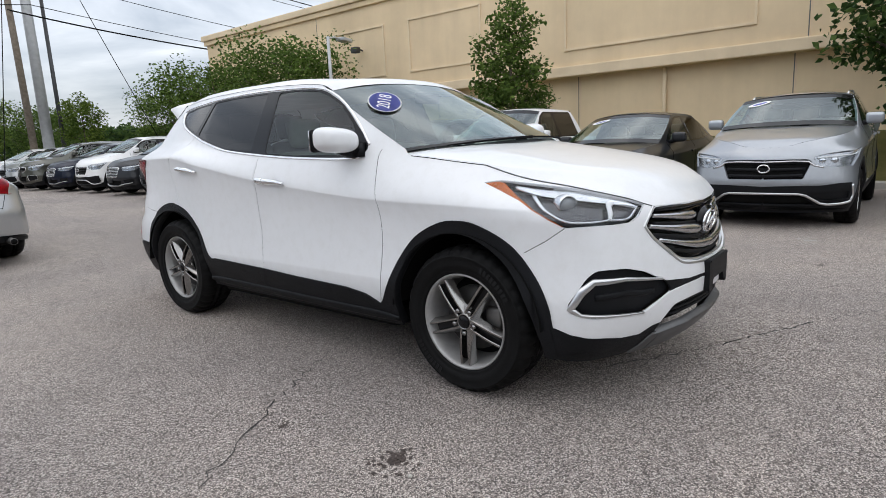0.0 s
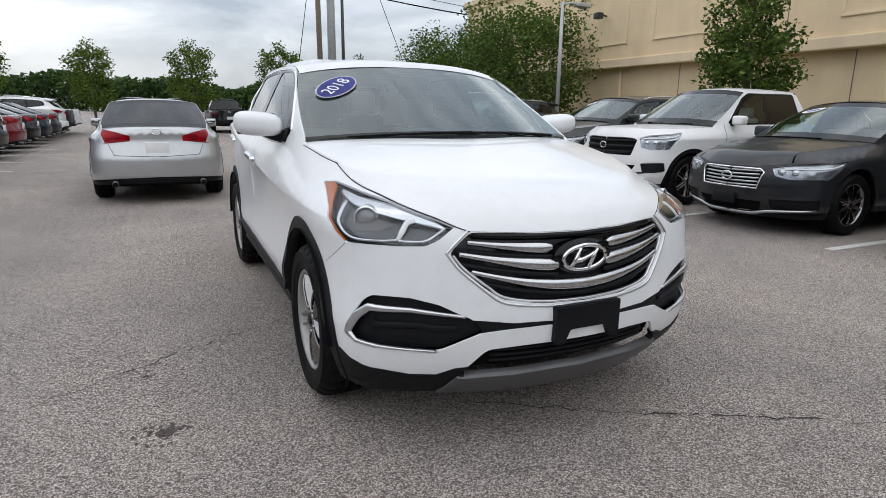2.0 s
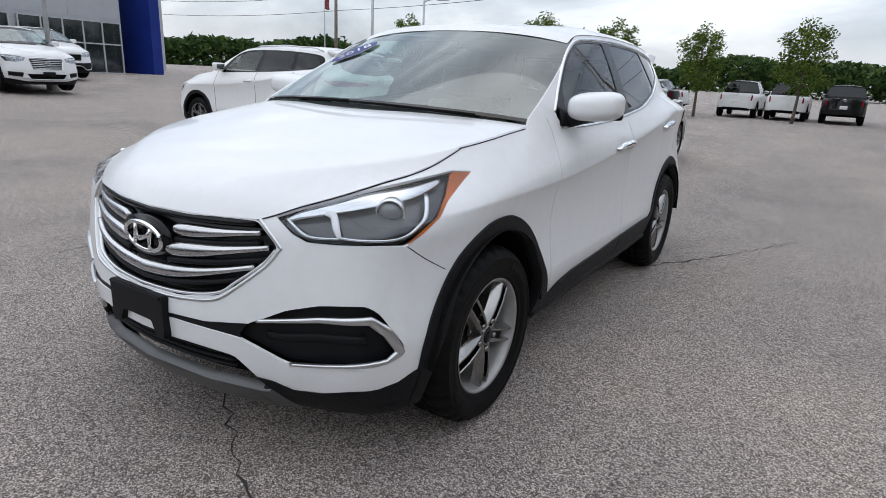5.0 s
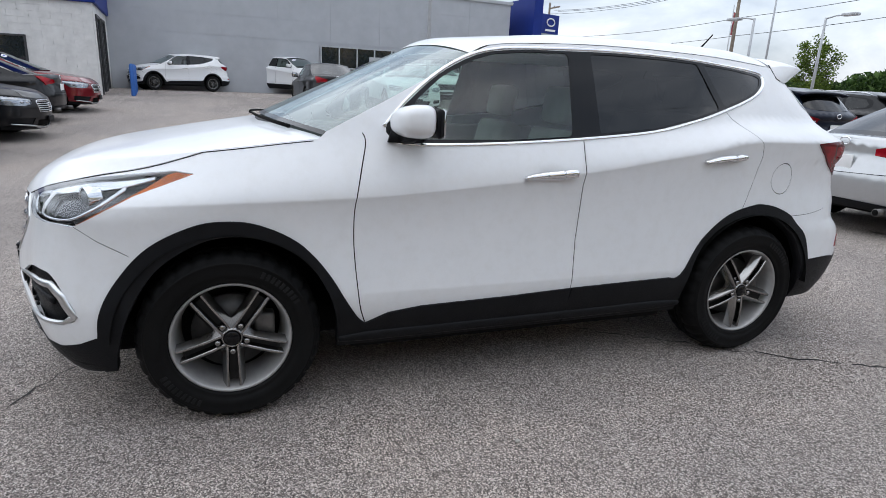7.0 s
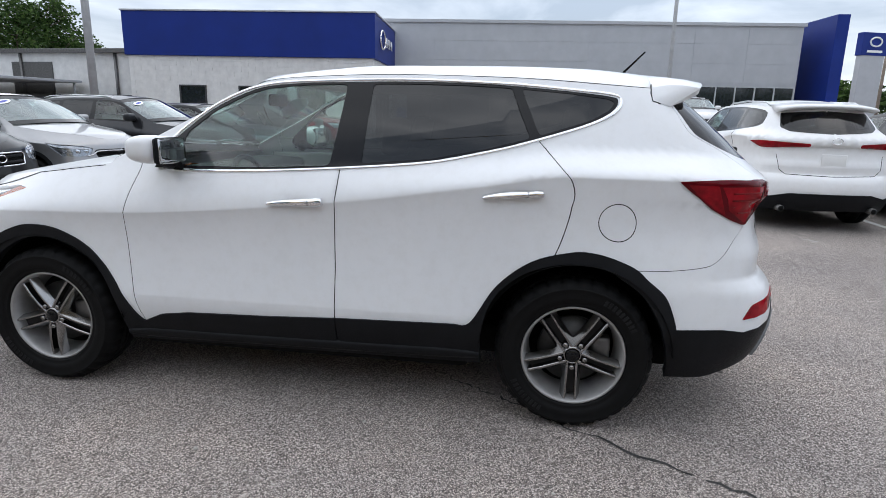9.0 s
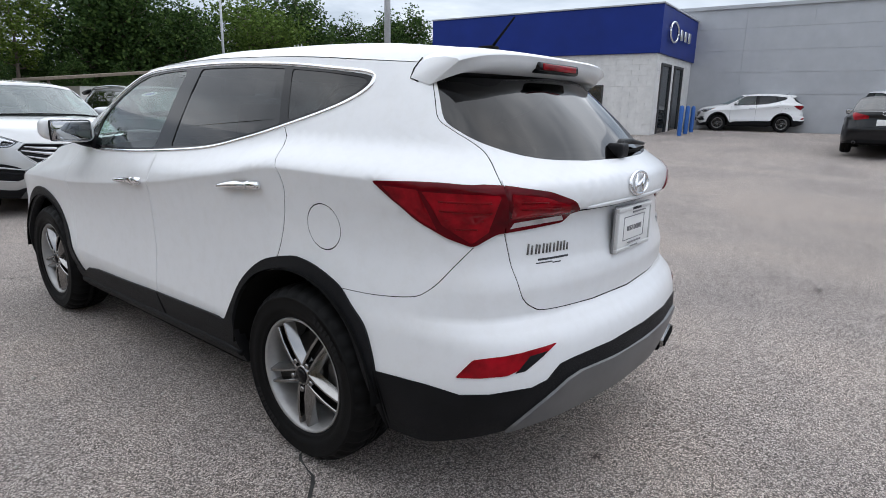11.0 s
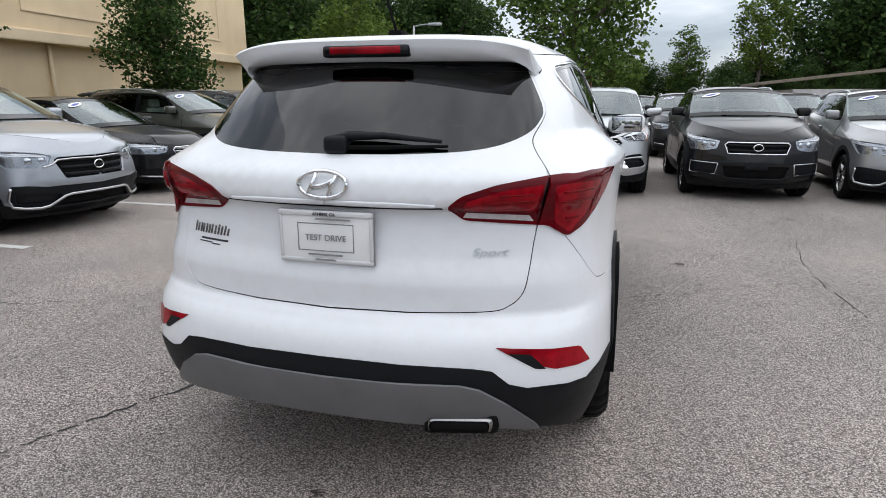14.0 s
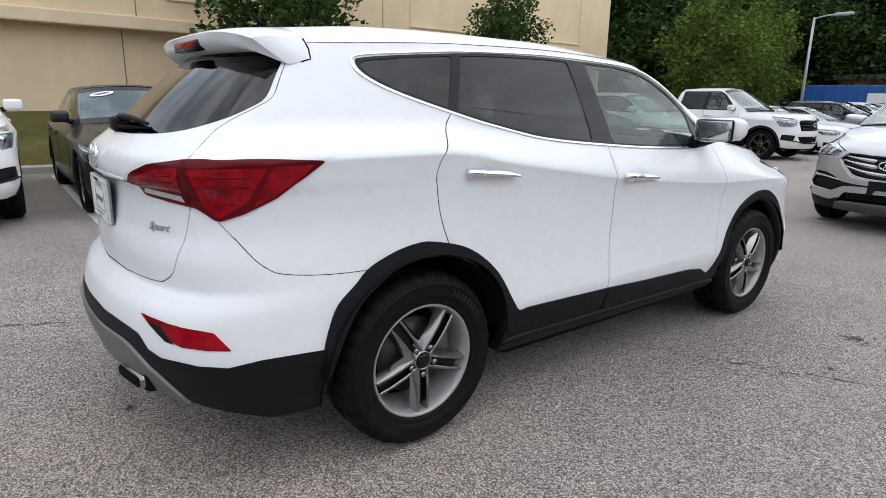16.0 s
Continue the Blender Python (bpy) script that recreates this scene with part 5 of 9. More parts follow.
# ---- wheels ----
def make_wheel(name, style, tyre_r=0.365, rim_r=0.232, width=0.235, paint=None, parent=None, m=None, full=True):
    """A wheel whose outer face looks along +x; its middle is at the origin, the face at x = 0."""
    o = empty(name, m)
    o.parent = parent
    paint = paint or ALLOY
    W = width
    sides = 160 if full else 96
    step_k = 5 if full else 3
    prof = [(rim_r - 0.004, -0.02), (rim_r + 0.012, -0.004), (rim_r + 0.016, 0.002), (rim_r + 0.021, 0.001), (rim_r + 0.035, 0.006), (rim_r + 0.038, 0.009), (rim_r + (tyre_r - rim_r) * 0.45, 0.013), (tyre_r - 0.044, 0.009),
            (tyre_r - 0.041, 0.0115), (tyre_r - 0.036, 0.0105), (tyre_r - 0.033, 0.004), (tyre_r - 0.024, -0.004), (tyre_r - 0.014, -0.012),
            (tyre_r - 0.003, -0.035), (tyre_r, -0.06), (tyre_r, -0.085), (tyre_r - 0.009, -0.088), (tyre_r - 0.009, -0.097), (tyre_r, -0.1), (tyre_r, -W / 2 - 0.006)]
    prof += [(r, -W - a) for r, a in prof[::-1]]
    bm = bmesh.new()
    rings = []
    for j, (r, a) in enumerate(prof):
        ring = []
        for k in range(sides):
            c, s = math.cos(2 * math.pi * k / sides), math.sin(2 * math.pi * k / sides)
            rr = r
            if r > tyre_r - 0.027 and k % step_k == 0 and (a > -0.09 or a < -W + 0.09):
                rr -= 0.011 if full else 0.006
            ring.append(bm.verts.new((a, rr * c, rr * s)))
        rings.append(ring)
    for p, q in zip(rings, rings[1:]):
        for k in range(sides):
            bm.faces.new((p[k], p[(k + 1) % sides], q[(k + 1) % sides], q[k]))
    bmesh.ops.recalc_face_normals(bm, faces=bm.faces[:])
    part("tyre", bm, RUBBER, o, "black rubber tyre with grooved tread")
    if full:
        marks = bmesh.new()
        rm = rim_r + (tyre_r - rim_r) * 0.5
        for k0 in (0.5, 3.6):
            for k in range(9):
                a0 = k0 + 0.075 * k
                for r0, r1 in ((rm - 0.014, rm + 0.014),):
                    vs = [marks.verts.new((xx, rr * math.cos(aa), rr * math.sin(aa))) for xx in (0.0125, 0.0145) for aa, rr in ((a0, r0), (a0 + 0.045, r0), (a0 + 0.045, r1), (a0, r1))]
                    for f in ((4, 5, 6, 7), (0, 1, 5, 4), (1, 2, 6, 5), (2, 3, 7, 6), (3, 0, 4, 7)):
                        marks.faces.new([vs[j] for j in f])
        bmesh.ops.recalc_face_normals(marks, faces=marks.faces[:])
        part("sidewall_marking", marks, RUBBER_MARK, o, smooth=False)["kind"] = "stuff"
    rim = bm_lathe([(rim_r - 0.03, -0.2), (rim_r - 0.026, -0.1), (rim_r - 0.014, -0.045), (rim_r - 0.005, -0.012), (rim_r + 0.003, -0.003), (rim_r + 0.008, -0.008), (rim_r + 0.006, -0.03)], 64)
    bmesh.ops.recalc_face_normals(rim, faces=rim.faces[:])
    part("rim", rim, RIM_PAINT if full else paint, o)
    part("barrel", bm_lathe([(rim_r - 0.031, -0.17), (rim_r - 0.036, -0.195), (0.02, -0.2)], 40), ALLOY_DARK, o)
    if full:
        part("brake_disc", bm_lathe([(0.03, -0.1), (0.16, -0.1), (0.162, -0.125), (0.03, -0.125)], 40), DISC_STEEL, o)
        part("brake_caliper", bm_box(-0.14, -0.07, 0.09, 0.175, -0.075, 0.075, 0.015), STEEL_DARK, o)
    pairs = {"double5": 5, "double6": 6, "multi": 10, "five": 5}[style]
    spokes, channel = bmesh.new(), bmesh.new()
    double = style.startswith("double")
    wide = {"double5": 1.0, "double6": 0.8}.get(style, 1.0)
    for k in range(pairs):
        base = -math.pi / 2 + 2 * math.pi * k / pairs
        cb, sb = math.cos(base), math.sin(base)
        for sgn in ((-1, 1) if double else (0,)):
            sec = []
            for t in (0.0, 0.3, 0.65, 1.0):
                r = 0.036 + (rim_r - 0.012 - 0.036) * t
                x = -0.026 + 0.02 * math.sin(math.pi * (0.15 + 0.6 * t)) - 0.004 * t
                if double:
                    c = (0.0135 + 0.004 * t) * wide
                    prof = [(x - 0.045, c), (x - 0.003, c + 0.001), (x, c + 0.0035), (x, c + 0.011), (x - 0.003, c + 0.0135), (x - 0.03 - 0.012 * t, c + (0.032 - 0.004 * t) * wide)]
                    sec.append([(xx, r, sgn * cc) for xx, cc in prof])
                else:
                    h = 0.02 - 0.004 * t if style == "multi" else 0.045 - 0.013 * t
                    sec.append([(x - 0.022, r, -h), (x - 0.004, r, -h * 0.95), (x, r, -h * 0.55), (x, r, h * 0.55), (x - 0.004, r, h * 0.95), (x - 0.022, r, h)])
            rows = [[spokes.verts.new((x, r * cb - c * sb, r * sb + c * cb)) for x, r, c in row] for row in sec]
            for p, q in zip(rows, rows[1:]):
                for j in range(5):
                    spokes.faces.new((p[j], p[j + 1], q[j + 1], q[j]))
            spokes.faces.new(rows[0])
            spokes.faces.new(rows[-1][::-1])
        if double:
            w = [channel.verts.new((-0.05, r * cb - c * sb, r * sb + c * cb)) for r, c in ((0.04, -0.019 * wide), (0.04, 0.019 * wide), (rim_r - 0.03, 0.022 * wide), (rim_r - 0.03, -0.022 * wide))]
            channel.faces.new(w)
    if double:
        part("spoke_channel", channel, ALLOY_DARK, o)
    bmesh.ops.recalc_face_normals(spokes, faces=spokes.faces[:])
    spokes.normal_update()
    for e in spokes.edges:
        if len(e.link_faces) == 2 and e.calc_face_angle(0) > 0.5:
            e.smooth = False
    part("spokes", spokes, paint, o, "grey alloy spokes")
    part("hub", bm_lathe([(0.075, -0.07), (0.07, -0.045), (0.046, -0.028), (0.04, -0.014), (0.036, -0.012), (0.034, -0.022), (0.001, -0.02)], 30), paint, o)
    part("centre_cap", bm_lathe([(0.031, -0.02), (0.031, -0.01), (0.027, -0.006), (0.001, -0.004)], 24), GLOSS_BLACK, o)
    for k in range(5 if full else 0):
        a = -math.pi / 2 + 2 * math.pi * (k + 0.0) / 5
        nut = bm_lathe([(0.0125, -0.05), (0.0125, -0.014), (0.0095, -0.009), (0.001, -0.008)], 12)
        bmesh.ops.transform(nut, matrix=Matrix.Translation((0, 0.06 * math.cos(a), 0.06 * math.sin(a))), verts=nut.verts)
        part("wheel_nut", nut, ALLOY, o)
    return o


# ---- the white car ----
def seat(parent, x, y, z=0.62, w=0.5, mat=None):
    mat = mat or CLOTH
    s = part("seat_cushion", bm_box(x - w / 2, x + w / 2, y - 0.25, y + 0.27, z - 0.12, z + 0.04, 0.06), mat, parent)
    b = bm_box(-w / 2 + 0.02, w / 2 - 0.02, -0.08, 0.06, 0, 0.6, 0.06)
    bmesh.ops.transform(b, matrix=Matrix.Translation((x, y - 0.24, z)) @ Matrix.Rotation(radians(14), 4, "X"), verts=b.verts)
    part("seat_back", b, mat, parent)
    h = bm_box(-0.13, 0.13, -0.05, 0.05, 0.62, 0.82, 0.04)
    bmesh.ops.transform(h, matrix=Matrix.Translation((x, y - 0.24, z)) @ Matrix.Rotation(radians(12), 4, "X"), verts=h.verts)
    part("headrest", h, mat, parent)
    return s


def grid_mesh(rows, mat, parent, name, label="", closed=False, border=None, border_mat=None):
    bm = bmesh.new()
    vr = [[bm.verts.new(tuple(p)) for p in r] for r in rows]
    n, m = len(vr), len(vr[0])
    for i in range(n - 1):
        for j in range(m - 1):
            f = bm.faces.new((vr[i][j], vr[i][j + 1], vr[i + 1][j + 1], vr[i + 1][j]))
            if border and (i < border[0] or i >= n - 1 - border[1] or j < border[2] or j >= m - 1 - border[2]):
                f.material_index = 1
    bmesh.ops.recalc_face_normals(bm, faces=bm.faces[:])
    up = sum((f.normal.z for f in bm.faces))
    if up < 0:
        bmesh.ops.reverse_faces(bm, faces=bm.faces[:])
    return part(name, bm, [mat] + ([border_mat] if border_mat else []), parent, label)


def build_hero(root, paint):
    sh = HERO
    F, S, R = sh.F, sh.S, sh.R

    def bottom(u):
        y = sh.point(u, 0.4)[1]
        return interp([(-2.4, 0.41), (-2.25, 0.375), (-2.0, 0.28), (-1.78, 0.27), (-1.0, 0.285), (0.9, 0.27), (1.7, 0.27), (1.85, 0.262), (2.0, 0.244), (2.1, 0.236), (2.4, 0.236)], y)

    uL = sh.L
    LOW = 0.1
    arch_f_out = [S(1.835, 0.30), S(1.83, 0.42), S(1.815, 0.515), S(1.745, 0.645), S(1.63, 0.768), S(1.47, 0.846), S(1.35, 0.862), S(1.226, 0.842), S(1.08, 0.765), S(0.965, 0.637), S(0.89, 0.51), S(0.835, 0.42), S(0.80, 0.385)]
    arch_f_out = curve_through(arch_f_out, closed=False, steps=5)
    arch_f_in = curve_through([S(1.775, 0.25), S(1.765, 0.36), S(1.72, 0.5), S(1.62, 0.665), S(1.48, 0.765), S(1.345, 0.8), S(1.2, 0.775), S(1.06, 0.69), S(0.965, 0.555), S(0.925, 0.42), S(0.915, 0.25)], closed=False, steps=5)
    arch_r_out = curve_through([S(-0.80, 0.492), S(-0.87, 0.505), S(-0.985, 0.685), S(-1.14, 0.807), S(-1.31, 0.856), S(-1.4, 0.858), S(-1.5, 0.835), S(-1.61, 0.785), S(-1.71, 0.70), S(-1.765, 0.61), S(-1.79, 0.53)], closed=False, steps=5)
    arch_r_in = curve_through([S(-0.92, 0.25), S(-0.915, 0.42), S(-0.96, 0.6), S(-1.07, 0.725), S(-1.22, 0.79), S(-1.36, 0.803), S(-1.49, 0.775), S(-1.62, 0.69), S(-1.715, 0.555), S(-1.76, 0.42), S(-1.775, 0.25)], closed=False, steps=5)
    sill = [S(0.80, 0.385), S(0.7, 0.43), S(0.55, 0.45), S(0.12, 0.462), S(-0.22, 0.478), S(-0.69, 0.49), S(-0.80, 0.492)]
    clad_side = arch_f_out + sill[1:-1] + arch_r_out + [S(-1.79, LOW), S(1.835, LOW)]
    clad_front = [S(1.84, 0.412), S(1.9, 0.385), S(1.955, 0.37), F(0.70, 0.345), F(0.60, 0.34), F(0.53, 0.368), F(0.48, 0.375), F(0.49, LOW), S(1.82, LOW), S(1.82, 0.412)]
    lower_grille = rounded([(-0.05, 0.346), (-0.05, 0.465), F(0.15, 0.463), F(0.40, 0.452), F(0.425, 0.44), F(0.515, 0.338), F(0.5, 0.328), F(0.3, 0.341)], 0.012)
    skid_front = [F(0.0, LOW), F(0.0, 0.346), F(0.3, 0.341), F(0.5, 0.328), F(0.52, 0.332), F(0.56, 0.27), F(0.6, 0.2), F(0.6, LOW)]
    band = [F(0.0, 0.552), F(0.156, 0.552), F(0.32, 0.556), F(0.48, 0.572), F(0.52, 0.5), F(0.42, 0.52), F(0.33, 0.53), F(0.154, 0.534), F(0.0, 0.533)]
    fog = rounded([S(1.893, 0.52), S(1.96, 0.636), S(1.99, 0.664), F(0.70, 0.658), F(0.595, 0.63), F(0.53, 0.598), F(0.47, 0.572), F(0.43, 0.52), F(0.585, 0.447), F(0.70, 0.449), S(1.975, 0.457), S(1.90, 0.482)], 0.02)
    grille = rounded([(-0.05, 0.884), F(0.2, 0.888), F(0.458, 0.897), F(0.548, 0.822), F(0.515, 0.765), F(0.43, 0.69), F(0.365, 0.647), F(0.2, 0.621), (-0.05, 0.615)], 0.02)
    lamp = [S(1.455, 1.033), S(1.53, 1.04), S(1.69, 1.02), F(0.70, 0.988), F(0.57, 0.943), F(0.503, 0.915), F(0.578, 0.868), F(0.63, 0.848), F(0.72, 0.848), S(1.98, 0.851), S(1.875, 0.846), S(1.81, 0.882), S(1.665, 0.958), S(1.53, 1.006)]
    amber = [S(1.455, 1.033), S(1.52, 1.038), S(1.55, 1.03), S(1.64, 0.978), S(1.8, 0.894), S(1.862, 0.854), S(1.875, 0.846), S(1.81, 0.882), S(1.665, 0.958), S(1.53, 1.006)]
    lamp, amber = rounded(lamp, 0.01), rounded(amber, 0.006)
    dlo = curve_through([S(0.70, 1.222), S(0.645, 1.168), S(0.50, 1.162), S(0.13, 1.175), S(-0.24, 1.198), S(-0.40, 1.211), S(-0.65, 1.235), S(-0.91, 1.287), S(-1.15, 1.35), S(-1.37, 1.42), S(-1.47, 1.475),
                         S(-1.495, 1.52), S(-1.46, 1.54), S(-1.27, 1.56), S(-1.02, 1.58), S(-0.8, 1.59), S(-0.5, 1.594), S(-0.24, 1.588), S(0.0, 1.58), S(0.18, 1.562), S(0.3, 1.525), S(0.445, 1.45), S(0.59, 1.335)], True, 4)
    pane_front = rounded([S(0.60, 1.178), S(0.13, 1.184), S(-0.185, 1.203), S(-0.225, 1.579), S(0.0, 1.571), S(0.175, 1.553), S(0.287, 1.518), S(0.43, 1.444), S(0.565, 1.335)], 0.03)
    pane_rear = rounded([S(-0.335, 1.217), S(-0.65, 1.245), S(-0.91, 1.297), S(-1.105, 1.348), S(-1.01, 1.57), S(-0.8, 1.58), S(-0.5, 1.584), S(-0.35, 1.581)], 0.02)
    pane_quarter = rounded([S(-1.145, 1.36), S(-1.365, 1.429), S(-1.455, 1.478), S(-1.481, 1.516), S(-1.45, 1.53), S(-1.27, 1.551), S(-1.055, 1.567)], 0.02)
    glass_rear = [R(0, 1.243), R(0.28, 1.246), R(0.50, 1.256), R(0.64, 1.275), R(0.74, 1.306), R(0.79, 1.345), R(0.81, 1.385), R(0.80, 1.46), R(0.785, 1.53), R(0.0, 1.545)]
    glass_rear = [glass_rear[0]] + curve_through(glass_rear[1:-1], False, 4) + [glass_rear[-1]]
    frit = [R(0, 1.532), R(0.3, 1.53), R(0.46, 1.523), R(0.53, 1.505), R(0.6, 1.5), R(0.66, 1.51), R(0.79, 1.515), R(0.8, 1.56), R(0, 1.56)]
    tail = rounded([S(-1.742, 1.184), S(-1.92, 1.19), R(0.70, 1.186), R(0.535, 1.162), R(0.436, 1.127), R(0.392, 1.088), R(0.44, 1.048), R(0.595, 1.036), R(0.70, 1.027), S(-2.068, 0.985), S(-2.0, 1.012), S(-1.915, 1.056), S(-1.82, 1.125)], 0.018)
    tail_gap = gap_outline([R(0.698, 1.2), R(0.667, 1.01)], 0.0035)
    reverse = [R(0.44, 1.056), R(0.45, 1.074), R(0.64, 1.062), R(0.655, 1.043)]
    tail_glow = rounded([R(0.675, 1.162), R(0.56, 1.145), R(0.455, 1.112), R(0.445, 1.092), R(0.47, 1.083), R(0.665, 1.078)], 0.008)
    tail_glow2 = rounded([R(0.708, 1.158), S(-2.05, 1.163), S(-1.93, 1.163), S(-1.985, 1.055), S(-2.064, 0.997), R(0.72, 1.036)], 0.01)
    tail_glow3 = rounded([S(-1.915, 1.168), S(-1.785, 1.172), S(-1.83, 1.128), S(-1.915, 1.066), S(-1.968, 1.038)], 0.006)
    gate = [R(0, 0.745), R(0.28, 0.748), R(0.53, 0.757), R(0.60, 0.775), R(0.645, 0.82), R(0.66, 0.9), R(0.672, 1.03), R(0.70, 1.19), R(0.735, 1.262), R(0.772, 1.312), R(0.802, 1.348), R(0.82, 1.388), R(0.81, 1.46), R(0.795, 1.54), R(0.79, 1.65), R(0, 1.7)]
    gate = [gate[0]] + curve_through(gate[1:-1], False, 5) + [gate[-1]]
    gate_line = gate[:-1]
    reflector = rounded([R(0.568, 0.664), R(0.70, 0.652), S(-2.13, 0.635), S(-2.085, 0.572), S(-2.15, 0.576), S(-2.215, 0.582), R(0.645, 0.62)], 0.008)
    refl_dark = [R(0.605, 0.645), R(0.675, 0.638), R(0.722, 0.586), R(0.69, 0.59), R(0.648, 0.617)]
    clad_rear = [S(-1.78, 0.53), S(-1.795, 0.528), S(-2.0, 0.53), S(-2.1, 0.513), S(-2.18, 0.52), R(0.665, 0.528), R(0.61, 0.545), R(0.56, 0.59), R(0.50, 0.598), R(0.27, 0.603), R(0.0, 0.608), R(0.0, LOW), S(-1.78, LOW)]
    skid_rear = [R(0.0, LOW), R(0.0, 0.545), R(0.27, 0.544), R(0.46, 0.545), R(0.52, 0.532), R(0.60, 0.48), R(0.70, 0.385), R(0.75, 0.30), R(0.75, LOW)]
    bumper_f = [F(0, LOW), F(0, 0.9), F(0.3, 0.92), F(0.51, 0.93), F(0.62, 0.9), F(0.72, 0.87), S(1.875, 0.846), S(1.80, 0.79), S(1.70, 0.735), S(1.70, LOW)]
    seam_f = [S(1.875, 0.846), S(1.80, 0.792), S(1.70, 0.735)]
    gap_fd = curve_through([S(0.80, 1.20), S(0.79, 1.16), S(0.82, 1.05), S(0.848, 0.92), S(0.852, 0.78), S(0.845, 0.65), S(0.827, 0.48), S(0.80, 0.385)], False, 4)
    gap_b = [S(-0.238, 1.2), S(-0.225, 0.98), S(-0.22, 0.72), S(-0.215, 0.478), S(-0.215, 0.28)]
    gap_r = curve_through([S(-1.135, 1.345), S(-1.235, 1.24), S(-1.297, 1.165), S(-1.30, 1.06), S(-1.275, 0.94), S(-1.24, 0.84)], False, 4)
    seam_r = curve_through([S(-2.07, 0.985), S(-2.01, 0.9), S(-1.955, 0.835), S(-1.90, 0.808), S(-1.75, 0.79), S(-1.59, 0.786)], False, 4)
    door_f = gap_fd + [S(-0.215, 0.385), *gap_b[::-1][1:], S(-0.3, 1.25), S(0.8, 1.25)]
    door_r = [S(-0.215, 0.3), *gap_b[::-1][1:], S(-0.24, 1.3), S(-1.12, 1.37), *gap_r, S(-1.1, 0.6), S(-0.8, 0.3)]
    bumper_r = seam_r + [S(-1.5, 0.7), S(-1.6, LOW), R(0, LOW), R(0, 0.745), R(0.28, 0.748), R(0.53, 0.757), R(0.60, 0.775), R(0.645, 0.82), R(0.665, 0.95), R(0.68, 1.02)]
    fuel_c = S(-1.502, 0.995)
    fuel = [(fuel_c[0] + 0.086 * math.cos(a), fuel_c[1] + 0.086 * math.sin(a)) for a in np.linspace(0, 2 * math.pi, 33)[:-1]]
    fuel_in = [(fuel_c[0] + 0.0815 * math.cos(a), fuel_c[1] + 0.0815 * math.sin(a)) for a in np.linspace(0, 2 * math.pi, 33)[:-1]]
    fender = [S(1.95, 0.3), S(1.95, 0.9), S(2.0, 1.3), S(0.75, 1.35), *gap_fd[2:], S(0.8, 0.2)]
    regions = [("quarter", None), ("fender", fender), ("bumper_f", bumper_f), ("door_f", door_f), ("door_r", door_r), ("bumper_r", bumper_r), ("gate", gate),
               ("gap1", gap_outline(gap_fd)), ("gap2", gap_outline(gap_b)), ("gap3", gap_outline(gap_r)), ("gap4", gap_outline(seam_f, 0.003)), ("gap5", gap_outline(seam_r, 0.003)),
               ("gap6", gap_outline(gate_line, 0.004)), ("fuel_ring", fuel), ("fuel", fuel_in),
               ("clad", clad_side), ("clad_f", clad_front), ("clad_r", clad_rear), ("skid_f", skid_front), ("skid_r", skid_rear), ("lower_grille", lower_grille), ("band", band), ("fog", fog),
               ("grille", grille), ("lamp", lamp), ("amber", amber), ("dlo", dlo), ("pane_f", pane_front), ("pane_r", pane_rear), ("pane_q", pane_quarter), ("glass_rear", glass_rear), ("frit", frit),
               ("tail", tail), ("tail_glow", tail_glow), ("tail_glow2", tail_glow2), ("tail_glow3", tail_glow3), ("tail_gap", tail_gap), ("reverse", reverse), ("refl", reflector), ("refl_dark", refl_dark),
               ("gap7", gap_outline([S(-0.217, 0.478), S(-0.216, 0.2)])),
               ("void", arch_f_in + [S(0.915, LOW), S(1.775, LOW)]), ("void", arch_r_in + [S(-1.775, LOW), S(-0.92, LOW)])]
    lines = []
    for d in (-0.007, 0.0, 0.007):
        lines.append([S(y, interp(CREASE, y) + d) for y in np.linspace(1.95, -1.7, 90).tolist()])
        lines.append([S(y, 0.53 + d) for y in np.linspace(0.8, -0.78, 40).tolist()])
    for z in (1.066, 1.074, 1.082, 1.09, 1.098):
        lines.append([R(x, z) for x in np.linspace(0.385, 0.0, 20).tolist()])
    for z in (0.66, 0.685, 0.705, 0.72, 0.735, 0.76, 0.785, 0.81, 0.83, 0.85, 0.87, 0.89, 0.915):
        lines.append([(float(u), z) for u in np.linspace(S(-1.95, z)[0], uL - 0.001, 60)])
    sk = Skin(sh, regions, bottom, 0.033, lines=lines)
    part("body_frame", bm_box(-0.7, 0.7, -2.0, 1.9, 0.26, 0.4, 0.04), VOID_BLACK, root)
    sk.panel("quarter", paint, root, "rear_quarter_panel")
    sk.panel("fender", paint, root, "front_fender")
    bump_front = sk.panel("bumper_f", paint, root, "front_bumper", join=True)[0]
    doors = sk.panel("door_f", paint, root, "front_door")
    rdoors = sk.panel("door_r", paint, root, "rear_door")
    bump_rear = sk.panel("bumper_r", paint, root, "rear_bumper", join=True)[0]
    tailgate = sk.panel("gate", paint, root, "tailgate", join=True)[0]
    for k in range(1, 8):
        sk.panel(f"gap{k}", VOID_BLACK, root, "panel_gap", off=-0.0025, flange=0)
    sk.panel("fuel_ring", VOID_BLACK, root, "fuel_flap_gap", sides=(-1,), off=-0.0025, flange=0)
    sk.panel("fuel_ring", paint, root, "quarter_panel_patch", sides=(1,), off=0.0, flange=0)
    sk.panel("tail_gap", VOID_BLACK, root, "lamp_gap", off=-0.006, flange=0)
    sk.panel("fuel", paint, root, "fuel_flap", off=-0.0005)
    sk.panel("clad", BLACK_PLASTIC, root, "side_cladding", off=0.009, flange=0.05)
    sk.panel("clad_f", BLACK_PLASTIC, bump_front, "lower_lip", off=0.004, flange=0.03)
